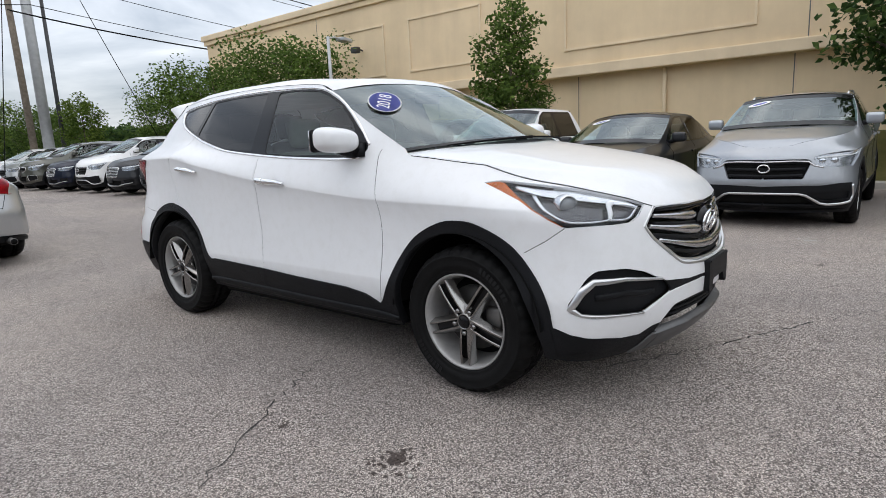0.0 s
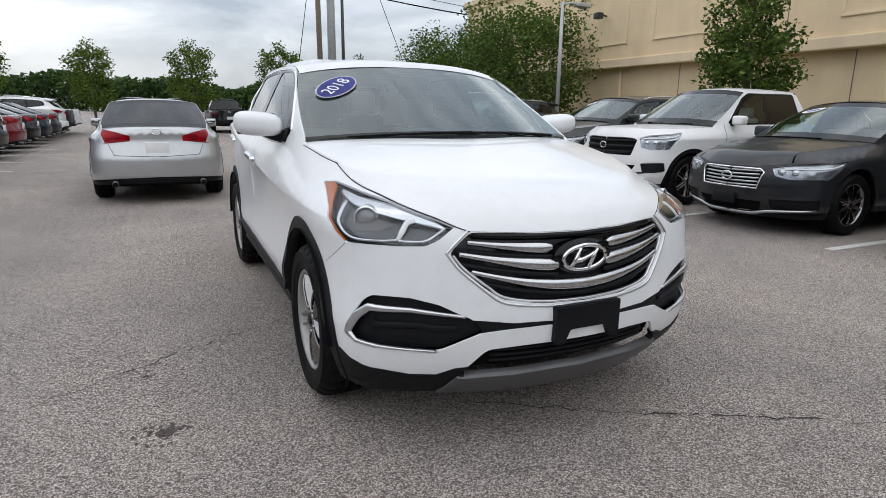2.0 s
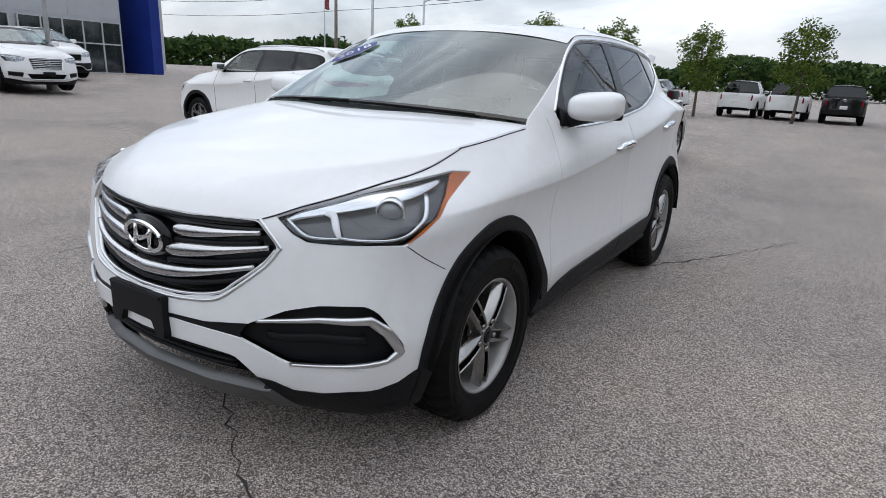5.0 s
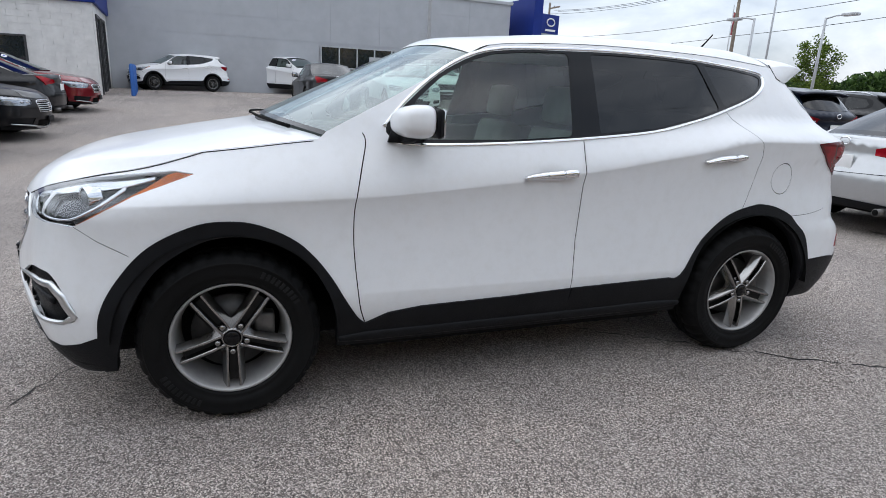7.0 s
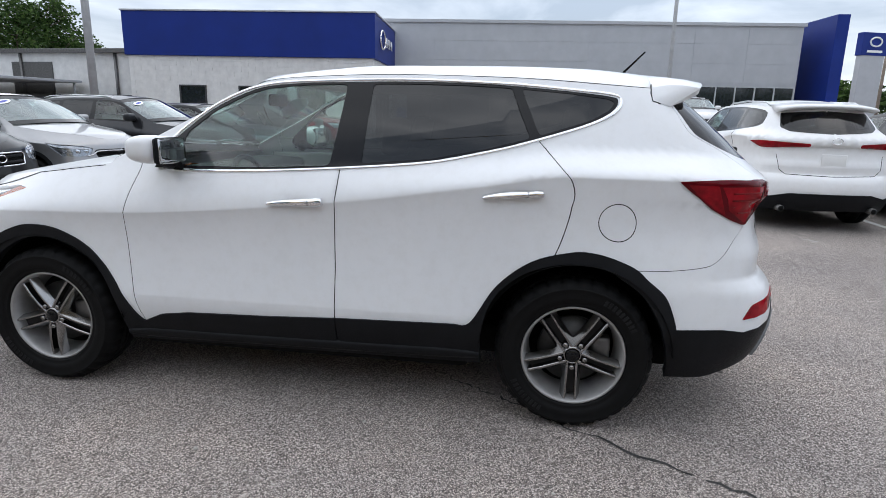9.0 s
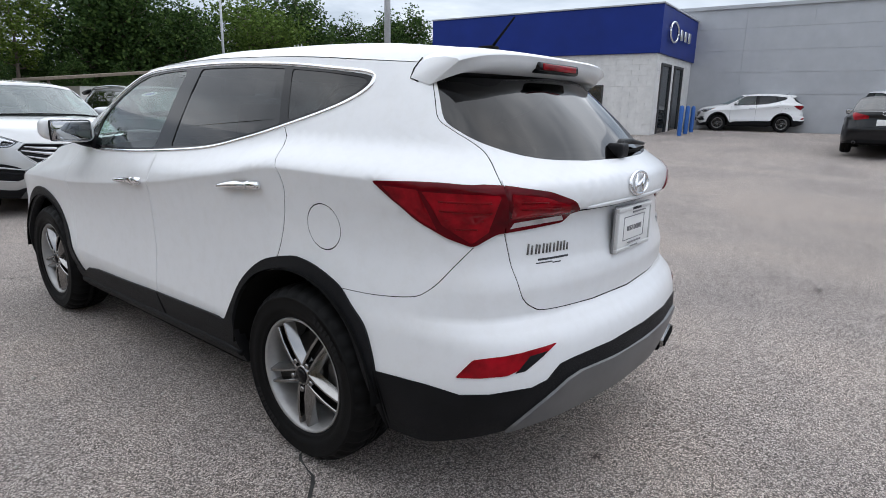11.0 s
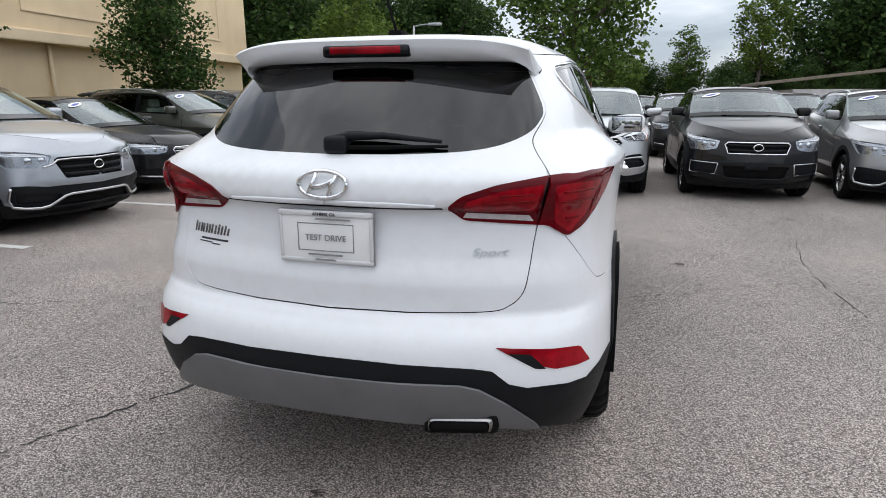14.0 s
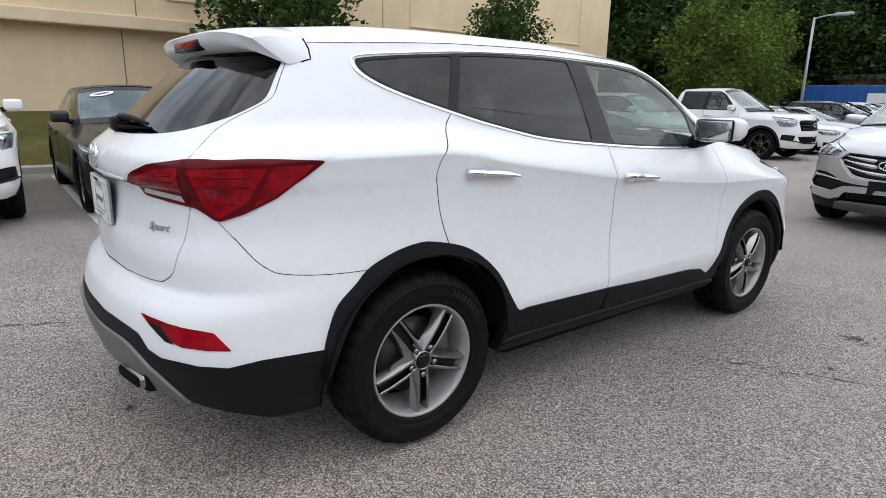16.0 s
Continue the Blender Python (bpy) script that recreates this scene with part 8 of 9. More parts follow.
    tail_poly = {"wrap": [S(-1.9 if suv else -2.1, zt[1] + 0.02), R(0.72, zt[1] + 0.01), R(0.42 if suv else 0.34, zt[1] - 0.06), R(0.43 if suv else 0.33, zt[0] + 0.04), R(0.7, zt[0]), S(-2.12 if suv else -2.3, zt[0])],
                 "bar": [S(-1.8, 1.135), S(-2.0, 1.15), R(0.72, 1.145), R(0.3, 1.122), R(0.3, 1.088), R(0.7, 1.062), S(-2.02, 1.06)] if suv else [S(-2.1, zt[1]), R(0.7, zt[1] - 0.02), R(0.35, zt[1] - 0.08), R(0.36, zt[0] + 0.05), R(0.7, zt[0] + 0.02), S(-2.25, zt[0] + 0.04)],
                 "upright": [S(-2.75, zt[1]), R(0.76, zt[1]), R(0.74, zt[0]), S(-2.8, zt[0])] if truck else [S(-1.95, zt[1] + 0.25), R(0.8, zt[1] + 0.2), R(0.74, zt[0] - 0.05), S(-2.05, zt[0] - 0.05)]}[tail]
    if suv:
        grear = rounded([R(0, 1.24), R(0.6, 1.27), R(0.73, 1.32), R(0.74, 1.5), R(0, 1.53)], 0.03)
        regions.append(("glass_rear", [p for p in grear]))
        gaps.append([R(0, 0.72), R(0.55, 0.735), R(0.63, 0.8), R(0.66, 0.98)])
    elif not truck:
        gaps.append([R(0, 0.66), R(0.55, 0.68), R(0.6, 0.8), R(0.61, 0.83)])
    if clad:
        regions += [("clad", [S(yf0 + r_out, LOW), S(yf0 + r_out, 0.42), S(yf0, 0.44), S(yr0, 0.46), S(yr0 - r_out, 0.46), S(yr0 - r_out, LOW)]), ("clad", arch(yf0, r_out)), ("clad", arch(yr0, r_out)),
                    ("clad", [R(0, LOW), R(0, 0.5), R(0.5, 0.5), R(0.7, 0.45), S(-1.7, 0.45), S(-1.7, LOW)]), ("clad", [F(0, LOW), F(0, 0.27), F(0.5, 0.27), S(1.6, 0.38), S(1.6, LOW)])]
    elif low_trim:
        regions += [("clad", [F(0, LOW), F(0, 0.24), F(0.6, 0.24), S(1.7, 0.28), S(1.0, 0.3), S(-1.0, 0.3), S(-1.8, 0.3), R(0.6, 0.36), R(0, 0.38), R(0, LOW)])]
    if style == "slim":
        regions.append(("clad", [F(0, 0.25), F(0, 0.515), F(0.6, 0.525), F(0.78, 0.55), S(1.93, 0.55), S(1.86, 0.3), S(1.86, 0.25)]))
    regions += [("intake", intake), ("fog", fog), ("grille", grille), ("lamp", lamp), ("dlo", dlo)] + [("pane" if k == 0 else "pane_dark", rounded(p, 0.02)) for k, p in enumerate(panes)] + [("tail", rounded(tail_poly, 0.015))]
    regions += [("void", arch(yf0, r_in)), ("void", arch(yr0, r_in))]
    lines = []
    if suv:
        for d in (-0.01, 0.0, 0.01):
            lines.append([S(y, interp(CREASE, y) + d) for y in np.linspace(1.9, -1.7, 60).tolist()])
        for z in (0.68, 0.71, 0.73, 0.75, 0.785, 0.82, 0.845, 0.87, 0.9, 1.07, 1.085, 1.1, 1.17):
            lines.append([(float(u), z) for u in np.linspace(S(-1.95, z)[0], sh.L - 0.001, 40)])
    else:
        crease = [(-3.1, 1.0), (0.5, 1.0), (1.5, 0.98), (2.4, 0.95)] if truck else [(-2.6, 0.9), (-1.2, 0.87), (0.5, 0.82), (1.5, 0.8), (2.4, 0.76)]
        for d in (-0.012, 0.0, 0.012):
            lines.append([S(y, interp(crease, y) + d) for y in np.linspace(1.9, -2.0, 60).tolist()])
    sk = Skin(sh, regions, bottom, 0.07, lines=lines)
    sk.panel("body", paint, root, "body", join=True, flange=0.03)
    for g in gaps:
        strip_line(sh, g, 0.007, 0.0005, 0.0025, VOID_BLACK, root, "panel_gap", smooth_pts=False, n=8)
    sk.panel("clad", BLACK_PLASTIC, root, "lower_cladding", off=0.006, flange=0.03, join=True)
    sk.panel("intake", VOID_BLACK, root, "lower_intake", off=-0.03, flange=0, join=True)
    sk.panel("fog", BLACK_PLASTIC, root, "fog_recess", off=-0.02, flange=0)
    sk.panel("grille", VOID_BLACK, root, "grille", off=-0.03, flange=0, join=True)
    sk.panel("dlo", GLOSS_BLACK, root, "window_trim", off=0.001, flange=0.006)
    gl = sk.panel("pane", CLEAR_SIDE, root, "front_window", off=0.002, flange=0) + sk.panel("pane_dark", TINT_GLASS, root, "rear_window_pane", off=0.002, flange=0)
    gl += sk.panel("glass_rear", TINT_GLASS, root, "rear_window", off=0.002, flange=0.003, join=True)
    for i, ln in enumerate(sk.panel("lamp", LAMP_GLASS, root, "headlamp", off=0.003, flange=0.003)):
        ln.visible_shadow = False
        s = 1 if i == 0 else -1
        sk.panel("lamp", LAMP_MID, ln, "lamp_housing", sides=(s,), off=-0.02, flange=0)
        zl = (l0 + l1) / 2 + 0.01
        for x in (li + 0.1, li + 0.22):
            p, n = sh.point(*F(x, zl)), sh.normal(*F(x, zl))
            b_ = bm_lathe([(0.036, -0.02), (0.04, 0.004), (0.02, 0.012), (0.001, 0.015)], 16)
            p = p - n * 0.024
            bmesh.ops.transform(b_, matrix=Matrix.Translation((p[0] * s, p[1], p[2])) @ Vector((n[0] * s, n[1], n[2])).to_track_quat("X", "Z").to_matrix().to_4x4(), verts=b_.verts)
            part("bulb_unit", b_, LAMP_SILVER, ln)
        strip_line(sh, [S(1.70, l1 + 0.035), S(1.86, l1 - 0.0), F(li + 0.2, l1 - 0.015), F(li + 0.05, l1 - 0.03)], 0.016, -0.01, 0.005, WHITE_VINYL, ln, "light_guide", sides=(s,), n=3)
    for ob in sk.panel("tail", RED_LENS, root, "tail_lamp", off=0.008, flange=0.012):
        s = 1 if ob.data.vertices[0].co.x > 0 else -1
        zmid = (zt[0] + zt[1]) / 2
        if tail == "wrap" and suv:
            strip_line(sh, [R(0.47, zmid - 0.03), R(0.66, zmid - 0.04)], 0.03, 0.008, 0.002, CLEAR_LENS, ob, "reverse_lens", sides=(s,), n=3)
    for g in gl:
        g.visible_shadow = False
    bar_mat = SATIN if st["bar_mat"] == "chrome" else BLACK_PLASTIC
    for k in range(st["bars"]):
        z = g0 + (g1 - g0) * (k + 0.5) / st["bars"]
        w = gf + (gt - gf) * (z - g0) / (g1 - g0) - 0.015
        strip_line(sh, [F(0, z), F(w * 0.5, z + 0.004), F(w, z + 0.008)], (g1 - g0) / st["bars"] * 0.5, -0.028, 0.02, bar_mat, root, "grille_bar", n=3)
    if st["chrome"]:
        strip_line(sh, [F(0, g1 + 0.004), F(gt * 0.9, g1 + 0.004), F(gt + 0.003, g1 - 0.03), F(gf, g0 - 0.003), F(0, g0 - 0.004)], 0.018, -0.002, 0.008, CHROME, root, "grille_surround", smooth_pts=False, n=3)
    if style == "slim":
        def both(line):
            return [(-u, z) for u, z in line[::-1] if u > 1e-6] + list(line)
        strip_line(sh, both([F(0, g1 - 0.03), F(gt * 0.6, g1 - 0.022), F(gt * 0.92, g1 - 0.03), F(gt + 0.02, g1 - 0.075), F(gt + 0.12, g1 - 0.1)]), 0.02, 0.0, 0.012, CHROME_SOFT, root, "grille_brow", join=True, smooth_pts=False, n=4)
        strip_line(sh, both([F(0, 0.432), F(0.38, 0.428), F(0.45, 0.41), F(0.6, 0.315), F(0.68, 0.3), F(0.8, 0.31), S(1.9, 0.33), S(1.885, 0.4), S(1.93, 0.53)]), 0.026, 0.006, 0.014, SATIN, root, "bumper_trim", join=True, smooth_pts=False, n=4)
    zc = (g0 + g1) / 2 + 0.01
    p = sh.point(0, zc)
    bd = bm_tube([(0.065 * math.cos(t), p[1] + 0.012, zc + 0.045 * math.sin(t)) for t in np.linspace(0, 6.283, 21).tolist()], 0.009, 6, cap=False)
    part("badge", bd, CHROME, root)
    if style != "slim":
        strip_line(sh, [F(0, i0 - 0.01), F(b * 0.8, i0 - 0.008), F(b + 0.08, i0 + 0.03), S(1.97, i0 + 0.08)], [0.03, 0.03, 0.028, 0.015], 0.0, 0.012, SATIN if st["chrome"] and style != "nose" else BLACK_PLASTIC, root, "bumper_trim", n=3)
    if style == "nose":
        strip_line(sh, [F(a + 0.06, i1 + 0.03), S(1.95, i1 + 0.05), S(1.93, i0 + 0.07), F(a + 0.09, i0 + 0.05), F(a + 0.06, i1 + 0.03)], 0.013, -0.002, 0.008, SATIN, root, "fog_surround", smooth_pts=False, n=3)
    if style != "slim":
        part("plate_holder", bm_box(-0.15, 0.15, p[1] + 0.01, p[1] + 0.035, i1 - 0.05, i1 + 0.06, 0.006), BLACK_PLASTIC, root)
    # bonnet, screen, roof
    cols = np.linspace(-1, 1, 17).tolist()
    (ya, za), (yb, zp) = sh.pillar
    us = np.linspace(0, S(ya, za)[0], 40)
    edge = [sh.point(float(u), sh.top(float(u))) for u in us]
    half = [(float(q[0]) - (0.004 if q[0] > 0.02 else 0), float(q[1])) for q in edge]
    cowl = [(half[-1][0] * s_ * 0.99, ya + 0.17 * (1 - s_ * s_)) for s_ in np.linspace(1, 0, 10).tolist()][1:]
    outline = half + cowl
    y_c, y_n = outline[-1][1], half[0][1]
    outline += [(0.0, y_c + (y_n - y_c) * k / 16) for k in range(1, 16)]
    pts = [Vector(q) for q in outline]
    n0 = len(pts)
    ed = [(k, (k + 1) % n0) for k in range(n0)]
    for k in range(13):
        for j in range(22):
            x, y = 0.08 * k + (0.04 if j % 2 else 0), ya + 0.07 * j
            if x > 0.001 and inside(outline, x, y):
                pts.append(Vector((x, y)))
    v2, _, f2, _, _, _ = delaunay_2d_cdt(pts, ed, [], 1, 1e-5)
    bm = bmesh.new()
    for s in (1, -1):
        vv = [bm.verts.new((v.x * s, v.y, sh.hood(v.x, v.y) + 0.001)) for v in v2]
        for f in f2:
            bm.faces.new([vv[k] for k in (f if s > 0 else f[::-1])])
    bmesh.ops.remove_doubles(bm, verts=bm.verts[:], dist=0.0008)
    bmesh.ops.recalc_face_normals(bm, faces=bm.faces[:])
    if sum(f.normal.z for f in bm.faces) < 0:
        bmesh.ops.reverse_faces(bm, faces=bm.faces[:])
    part("bonnet", bm, paint, root)

    def screen(y0, z0, y1, z1, by, bz, nrow=8):
        rows = []
        for k in range(nrow + 1):
            t = k / nrow
            y, z = y0 + (y1 - y0) * t, z0 + (z1 - z0) * t
            q = sh.point(*S(y, z))
            rows.append([(c * (q[0] - 0.004), y + (by[0] + (by[1] - by[0]) * t) * (1 - c * c), z + (bz[0] + (bz[1] - bz[0]) * t) * (1 - abs(c) ** 2.4)) for c in cols])
        return rows
    ws = grid_mesh(screen(ya, za, yb, zp, (0.18, 0.06), (0.035, 0.05)), CLEAR_GLASS, root, "windscreen", border=(1, 1, 0), border_mat=GLOSS_BLACK)
    ws.visible_shadow = False
    if not truck:
        # year sticker at the top corner of the windscreen
        def glass_at(c, t):
            y, z = ya + (yb - ya) * t, za + (zp - za) * t
            q = sh.point(*S(y, z))
            return Vector((c * (q[0] - 0.004), y + (0.18 - 0.12 * t) * (1 - c * c), z + (0.035 + 0.015 * t) * (1 - abs(c) ** 2.4)))
        c0, t0 = 0.6, 0.78
        e1 = (glass_at(c0 - 0.02, t0) - glass_at(c0 + 0.02, t0)).normalized()
        up = glass_at(c0, t0 + 0.02) - glass_at(c0, t0 - 0.02)
        nn = e1.cross(up).normalized()
        nn = nn if nn.y > 0 else -nn
        e2 = nn.cross(e1).normalized()
        e2 = e2 if e2.z > 0 else -e2
        e1, e2 = e1 * 0.95 + e2 * 0.3, e2 * 0.95 - e1 * 0.3
        st_ = None
        for a_, b_, lift, mt, nm in ((0.15, 0.062, 0.006, WHITE_VINYL, "year_sticker"), (0.095, 0.026, 0.0075, STICKER_BLUE, "sticker_bar")):
            so = bmesh.new()
            so.faces.new([so.verts.new(glass_at(c0, t0) + nn * lift + e1 * (a_ * math.cos(v)) + e2 * (b_ * math.sin(v))) for v in np.linspace(0, 6.2832, 25)[:-1].tolist()])
            st_ = part(nm, so, mt, st_ or root, smooth=False)
    y_end = -1.74 if suv else sh.cpillar[0][0]
    rows = []
    top_mid = (1.69 if suv else 1.79 if truck else 1.46) if roof_h is None else roof_h
    for k, y in enumerate(np.linspace(yb, y_end, 16).tolist()):
        t = k / 15
        z = sh.roof_edge(y)
        q = sh.point(*S(y, z))
        mid = z + 0.05 + (top_mid - z - 0.05) * math.sin(math.pi * min(1, 0.02 + t * 1.05)) ** 0.6
        mid = max(mid, z + 0.045)
        rows.append([(c * q[0], y + 0.06 * (1 - c * c) * max(0, 1 - t * 5), z + (mid - z) * (1 - abs(c) ** 2.4)) for c in cols])
    grid_mesh(rows, paint, root, "roof")
    if suv:
        sp = bmesh.new()
        secs = []
        for c in np.linspace(-1, 1, 17).tolist():
            z = 1.65 - 0.04 * abs(c) ** 3
            secs.append([sp.verts.new((c * 0.6, yy, z + dz)) for yy, dz in ((-1.66, 0.0), (-1.9, -0.03), (-1.98, -0.055), (-1.975, -0.075), (-1.86, -0.1), (-1.72, -0.07))])
        for p_, q_ in zip(secs, secs[1:]):
            for k in range(6):
                sp.faces.new((p_[k], p_[(k + 1) % 6], q_[(k + 1) % 6], q_[k]))
        sp.faces.new(secs[0][::-1])
        sp.faces.new(secs[-1])
        bmesh.ops.recalc_face_normals(sp, faces=sp.faces[:])
        part("roof_spoiler", sp, paint, root)
        part("high_brake_lamp", bm_box(-0.13, 0.13, -1.975, -1.93, 1.575, 1.59), RED_DARK, root)
        for s in (1, -1):
            part("roof_rail", bm_tube([(s * 0.6, 0.02, 1.615), (s * 0.6, -0.12, 1.652), (s * 0.59, -0.7, 1.674), (s * 0.575, -1.4, 1.648), (s * 0.57, -1.56, 1.6)], 0.014, 6), SATIN, root)
    else:
        (yc0, zc0), (yc1, zc1) = sh.cpillar
        bl = grid_mesh(screen(yc1, zc1, yc0, zc0, (-0.1, -0.04) if not truck else (0, 0), (0.02, 0.05)), TINT_GLASS, root, "rear_screen", border=(1, 1, 0), border_mat=GLOSS_BLACK)
        bl.visible_shadow = False
        us = np.linspace(S(yc1, zc1)[0], sh.L, 40)
        edge = [sh.point(float(u), sh.top(float(u))) for u in us]
        rows = [[(c * float(q[0]), float(q[1]) + 0.0, sh.deck(c * q[0], q[1]) + 0.012 * (1 - abs(c) ** 6)) for c in cols] for q in edge]
        if truck:
            rows = [[(x, y, z - (0.35 if abs(x) < 0.78 and -2.85 < y < -1.25 else 0.0)) for x, y, z in r] for r in rows]
        grid_mesh(rows, paint, root, "boot_lid" if not truck else "load_bed")
    # rear plate
    zpl = 0.92 if suv else 0.78
    q = sh.point(sh.L, zpl)
    part("number_plate", bm_box(-0.15, 0.15, q[1] - 0.02, q[1] - 0.006, zpl - 0.075, zpl + 0.075, 0.004), PAPER, root, "white blank number plate")
    q = sh.point(sh.L, zt[1] - 0.02)
    part("rear_badge", bm_tube([(0.06 * math.cos(t), q[1] - 0.012, zt[1] + 0.0 + 0.04 * math.sin(t)) for t in np.linspace(0, 6.283, 17).tolist()], 0.008, 6, cap=False), CHROME, root)
    if not truck:
        for s in (1, -1):
            part("exhaust_tip", bm_tube([(s * 0.56, sh.rear_ref + 0.12, 0.3), (s * 0.56, sh.rear_ref - 0.02, 0.3)], 0.04, 14), STEEL_DARK, root)
            part("exhaust_bore", bm_tube([(s * 0.56, sh.rear_ref - 0.018, 0.3), (s * 0.56, sh.rear_ref - 0.024, 0.3)], 0.033, 14), VOID_BLACK, root)
    for s in (1, -1):
        o = empty("wing_mirror")
        o.parent = root
        xm = sh.side(0.6, zb) + 0.02
        mb = bm_box(xm, xm + 0.2, 0.55, 0.68, zb + 0.0, zb + 0.14, 0.045, None, 3)
        gm = bm_box(xm + 0.02, xm + 0.185, 0.54, 0.552, zb + 0.02, zb + 0.12, 0.01)
        sm = bm_tube([(xm - 0.06, 0.64, zb - 0.01), (xm + 0.06, 0.62, zb + 0.04)], 0.03, 8)
        for b_ in (mb, gm, sm):
            if s < 0:
                bmesh.ops.scale(b_, vec=(-1, 1, 1), verts=b_.verts)
                bmesh.ops.reverse_faces(b_, faces=b_.faces[:])
        part("mirror_cap", mb, paint, o)
        part("mirror_glass", gm, MIRROR, o)
        part("mirror_stalk", sm, BLACK_PLASTIC, o)
        for y in (dy[1] + 0.16, dy[2] + 0.14):
            strip_line(sh, [S(y + 0.1, zb - 0.15), S(y, zb - 0.145), S(y - 0.1, zb - 0.14)], 0.03, 0.006, 0.02, paint, root, "door_handle", sides=(s,), n=3)
    for y in (yf0, yr0):
        for s in (1, -1):
            make_wheel("wheel", wheel_style, wheel_r, wheel_r * 0.66, 0.22, parent=root, m=pose(s * (sh.side(y, 0.5) - 0.03), y, wheel_r, 0, 0, 0 if s > 0 else 180), full=False)
            lin = bmesh.new()
            prev = None
            for a_ in np.linspace(radians(2), radians(178), 19).tolist():
                cur = [lin.verts.new((s * x, y + (r_in + 0.02) * math.cos(a_), cy + (r_in + 0.02) * math.sin(a_))) for x in (0.5, 0.9)]
                if prev:
                    lin.faces.new((prev[0], prev[1], cur[1], cur[0]))
                prev = cur
            part("arch_liner", lin, VOID_BLACK, root)
    yr_end = sh.rear_ref + 0.25
    part("underbody", bm_box(-0.62, 0.62, yr_end, 2.0, 0.24 + (0.12 if truck else 0), 0.45, 0.03), VOID_BLACK, root)
    part("arch_back", bm_box(-0.5, 0.5, yr_end, 1.85, 0.4, 0.78, 0.02), VOID_BLACK, root)
    part("cabin_trim", bm_box(-0.72, 0.72, -1.0 if truck else -1.6, 0.75, 0.5, zb - 0.08, 0.05), CLOTH, root)
    part("dashboard", bm_box(-0.7, 0.7, 0.5, 0.95, zb - 0.3, zb - 0.07, 0.06), DASH, root)
    for x in (-0.37, 0.37):
        for y in ((0.0, -0.85) if not truck else (0.0,)):
            sb = bm_box(x - 0.24, x + 0.24, y - 0.3, y - 0.16, zb - 0.5, zb + 0.1, 0.05)
            part("seat_back", sb, CLOTH, root)
            part("headrest", bm_box(x - 0.13, x + 0.13, y - 0.32, y - 0.22, zb + 0.11, zb + 0.27, 0.035), CLOTH, root)
    return root


PAINTS = {}


def paint_of(name, col, metal=0.5):
    if name not in PAINTS:
        PAINTS[name] = car_paint(name + "_car_paint", col, metal, 0.35)
    return PAINTS[name]


COLS = {"silver": ((0.5, 0.51, 0.52), 0.7), "steel": ((0.33, 0.33, 0.335), 0.7), "blue_silver": ((0.38, 0.4, 0.43), 0.7), "grey": ((0.024, 0.025, 0.028), 0.35), "black": ((0.008, 0.008, 0.009), 0.0), "white": ((0.8, 0.8, 0.8), 0.0), "green_grey": ((0.02, 0.023, 0.022), 0.3),
        "red": ((0.15, 0.007, 0.012), 0.2), "navy": ((0.007, 0.01, 0.024), 0.2), "pale": ((0.62, 0.63, 0.62), 0.4), "olive": ((0.1, 0.1, 0.085), 0.6)}
TEMPLATE_PAINT = car_paint("template_paint", (0.3, 0.3, 0.3), 0.4)
TEMPLATES = {
    "suv_slim": build_car("suv", HERO, "slim", TEMPLATE_PAINT, "double5", True, "wrap"),
    "suv_tall": build_car("suv", HERO, "tall", TEMPLATE_PAINT, "double6", True, "bar"),
    "suv_nose": build_car("suv", HERO, "nose", TEMPLATE_PAINT, "multi", True, "bar"),
    "sedan": build_car("sedan", SEDAN, "low", TEMPLATE_PAINT, "multi", False, "wrap", wheel_y=(1.42, -1.42), wheel_r=0.335),
    "pickup": build_car("pickup_truck", TRUCK, "truck", TEMPLATE_PAINT, "double6", True, "upright", wheel_y=(1.45, -1.85), wheel_r=0.375),
}
TAKEN = set()
NOSE = {"suv_slim": 2.25, "suv_tall": 2.25, "suv_nose": 2.25, "sedan": 2.35, "pickup": 2.38, "hero": 2.25}
TAIL = {"suv_slim": 2.38, "suv_tall": 2.38, "suv_nose": 2.38, "sedan": 2.48, "pickup": 3.0, "hero": 2.38}


def repaint(root, old, new_mat):
    for o in root.children_recursive:
        for k, slot in enumerate(o.material_slots):
            if o.data.materials[k] == old:
                slot.link = "OBJECT"
                slot.material = new_mat


def park(kind, colour, x, y, heading, label, scale=(1, 1, 1), end="nose", group="parked cars"):
    """Parks a car: heading is the way its nose points, in degrees from +y to the left; (x, y) is where its nose or tail ends."""
    src = hero if kind == "hero" else TEMPLATES[kind]
    d = NOSE[kind] * scale[1] if end == "nose" else -TAIL[kind] * scale[1]
    h = radians(heading)
    px, py = x + math.sin(h) * d, y - math.cos(h) * d
    m = pose(px, py, ground_height(px, py), 0, 0, heading)
    if kind == "hero" or kind in TAKEN:
        c = copy_thing(src, m)
    else:
        c = src
        c.matrix_basis = m
        TAKEN.add(kind)
    c.scale = scale
    repaint(c, WHITE_PAINT if kind == "hero" else TEMPLATE_PAINT, paint_of(colour, *COLS[colour]))
    tagged(c, label, "car" if kind != "pickup" else "pickup truck", group)
    return c


# the row on the kerb side, noses to the aisle
park("suv_slim", "blue_silver", -4.75, 1.56, -90, "silver-blue compact sport utility car with black lower trim", (0.98, 0.98, 0.99), group="kerb side row")
park("sedan", "grey", -4.55, -0.86, -90, "dark grey saloon with a chrome barred grille", (1.02, 1.03, 1.05), group="kerb side row")
park("pickup", "white", -4.65, -3.25, -90, "white pickup truck with a black grille", (1.0, 1.0, 0.98), group="kerb side row")
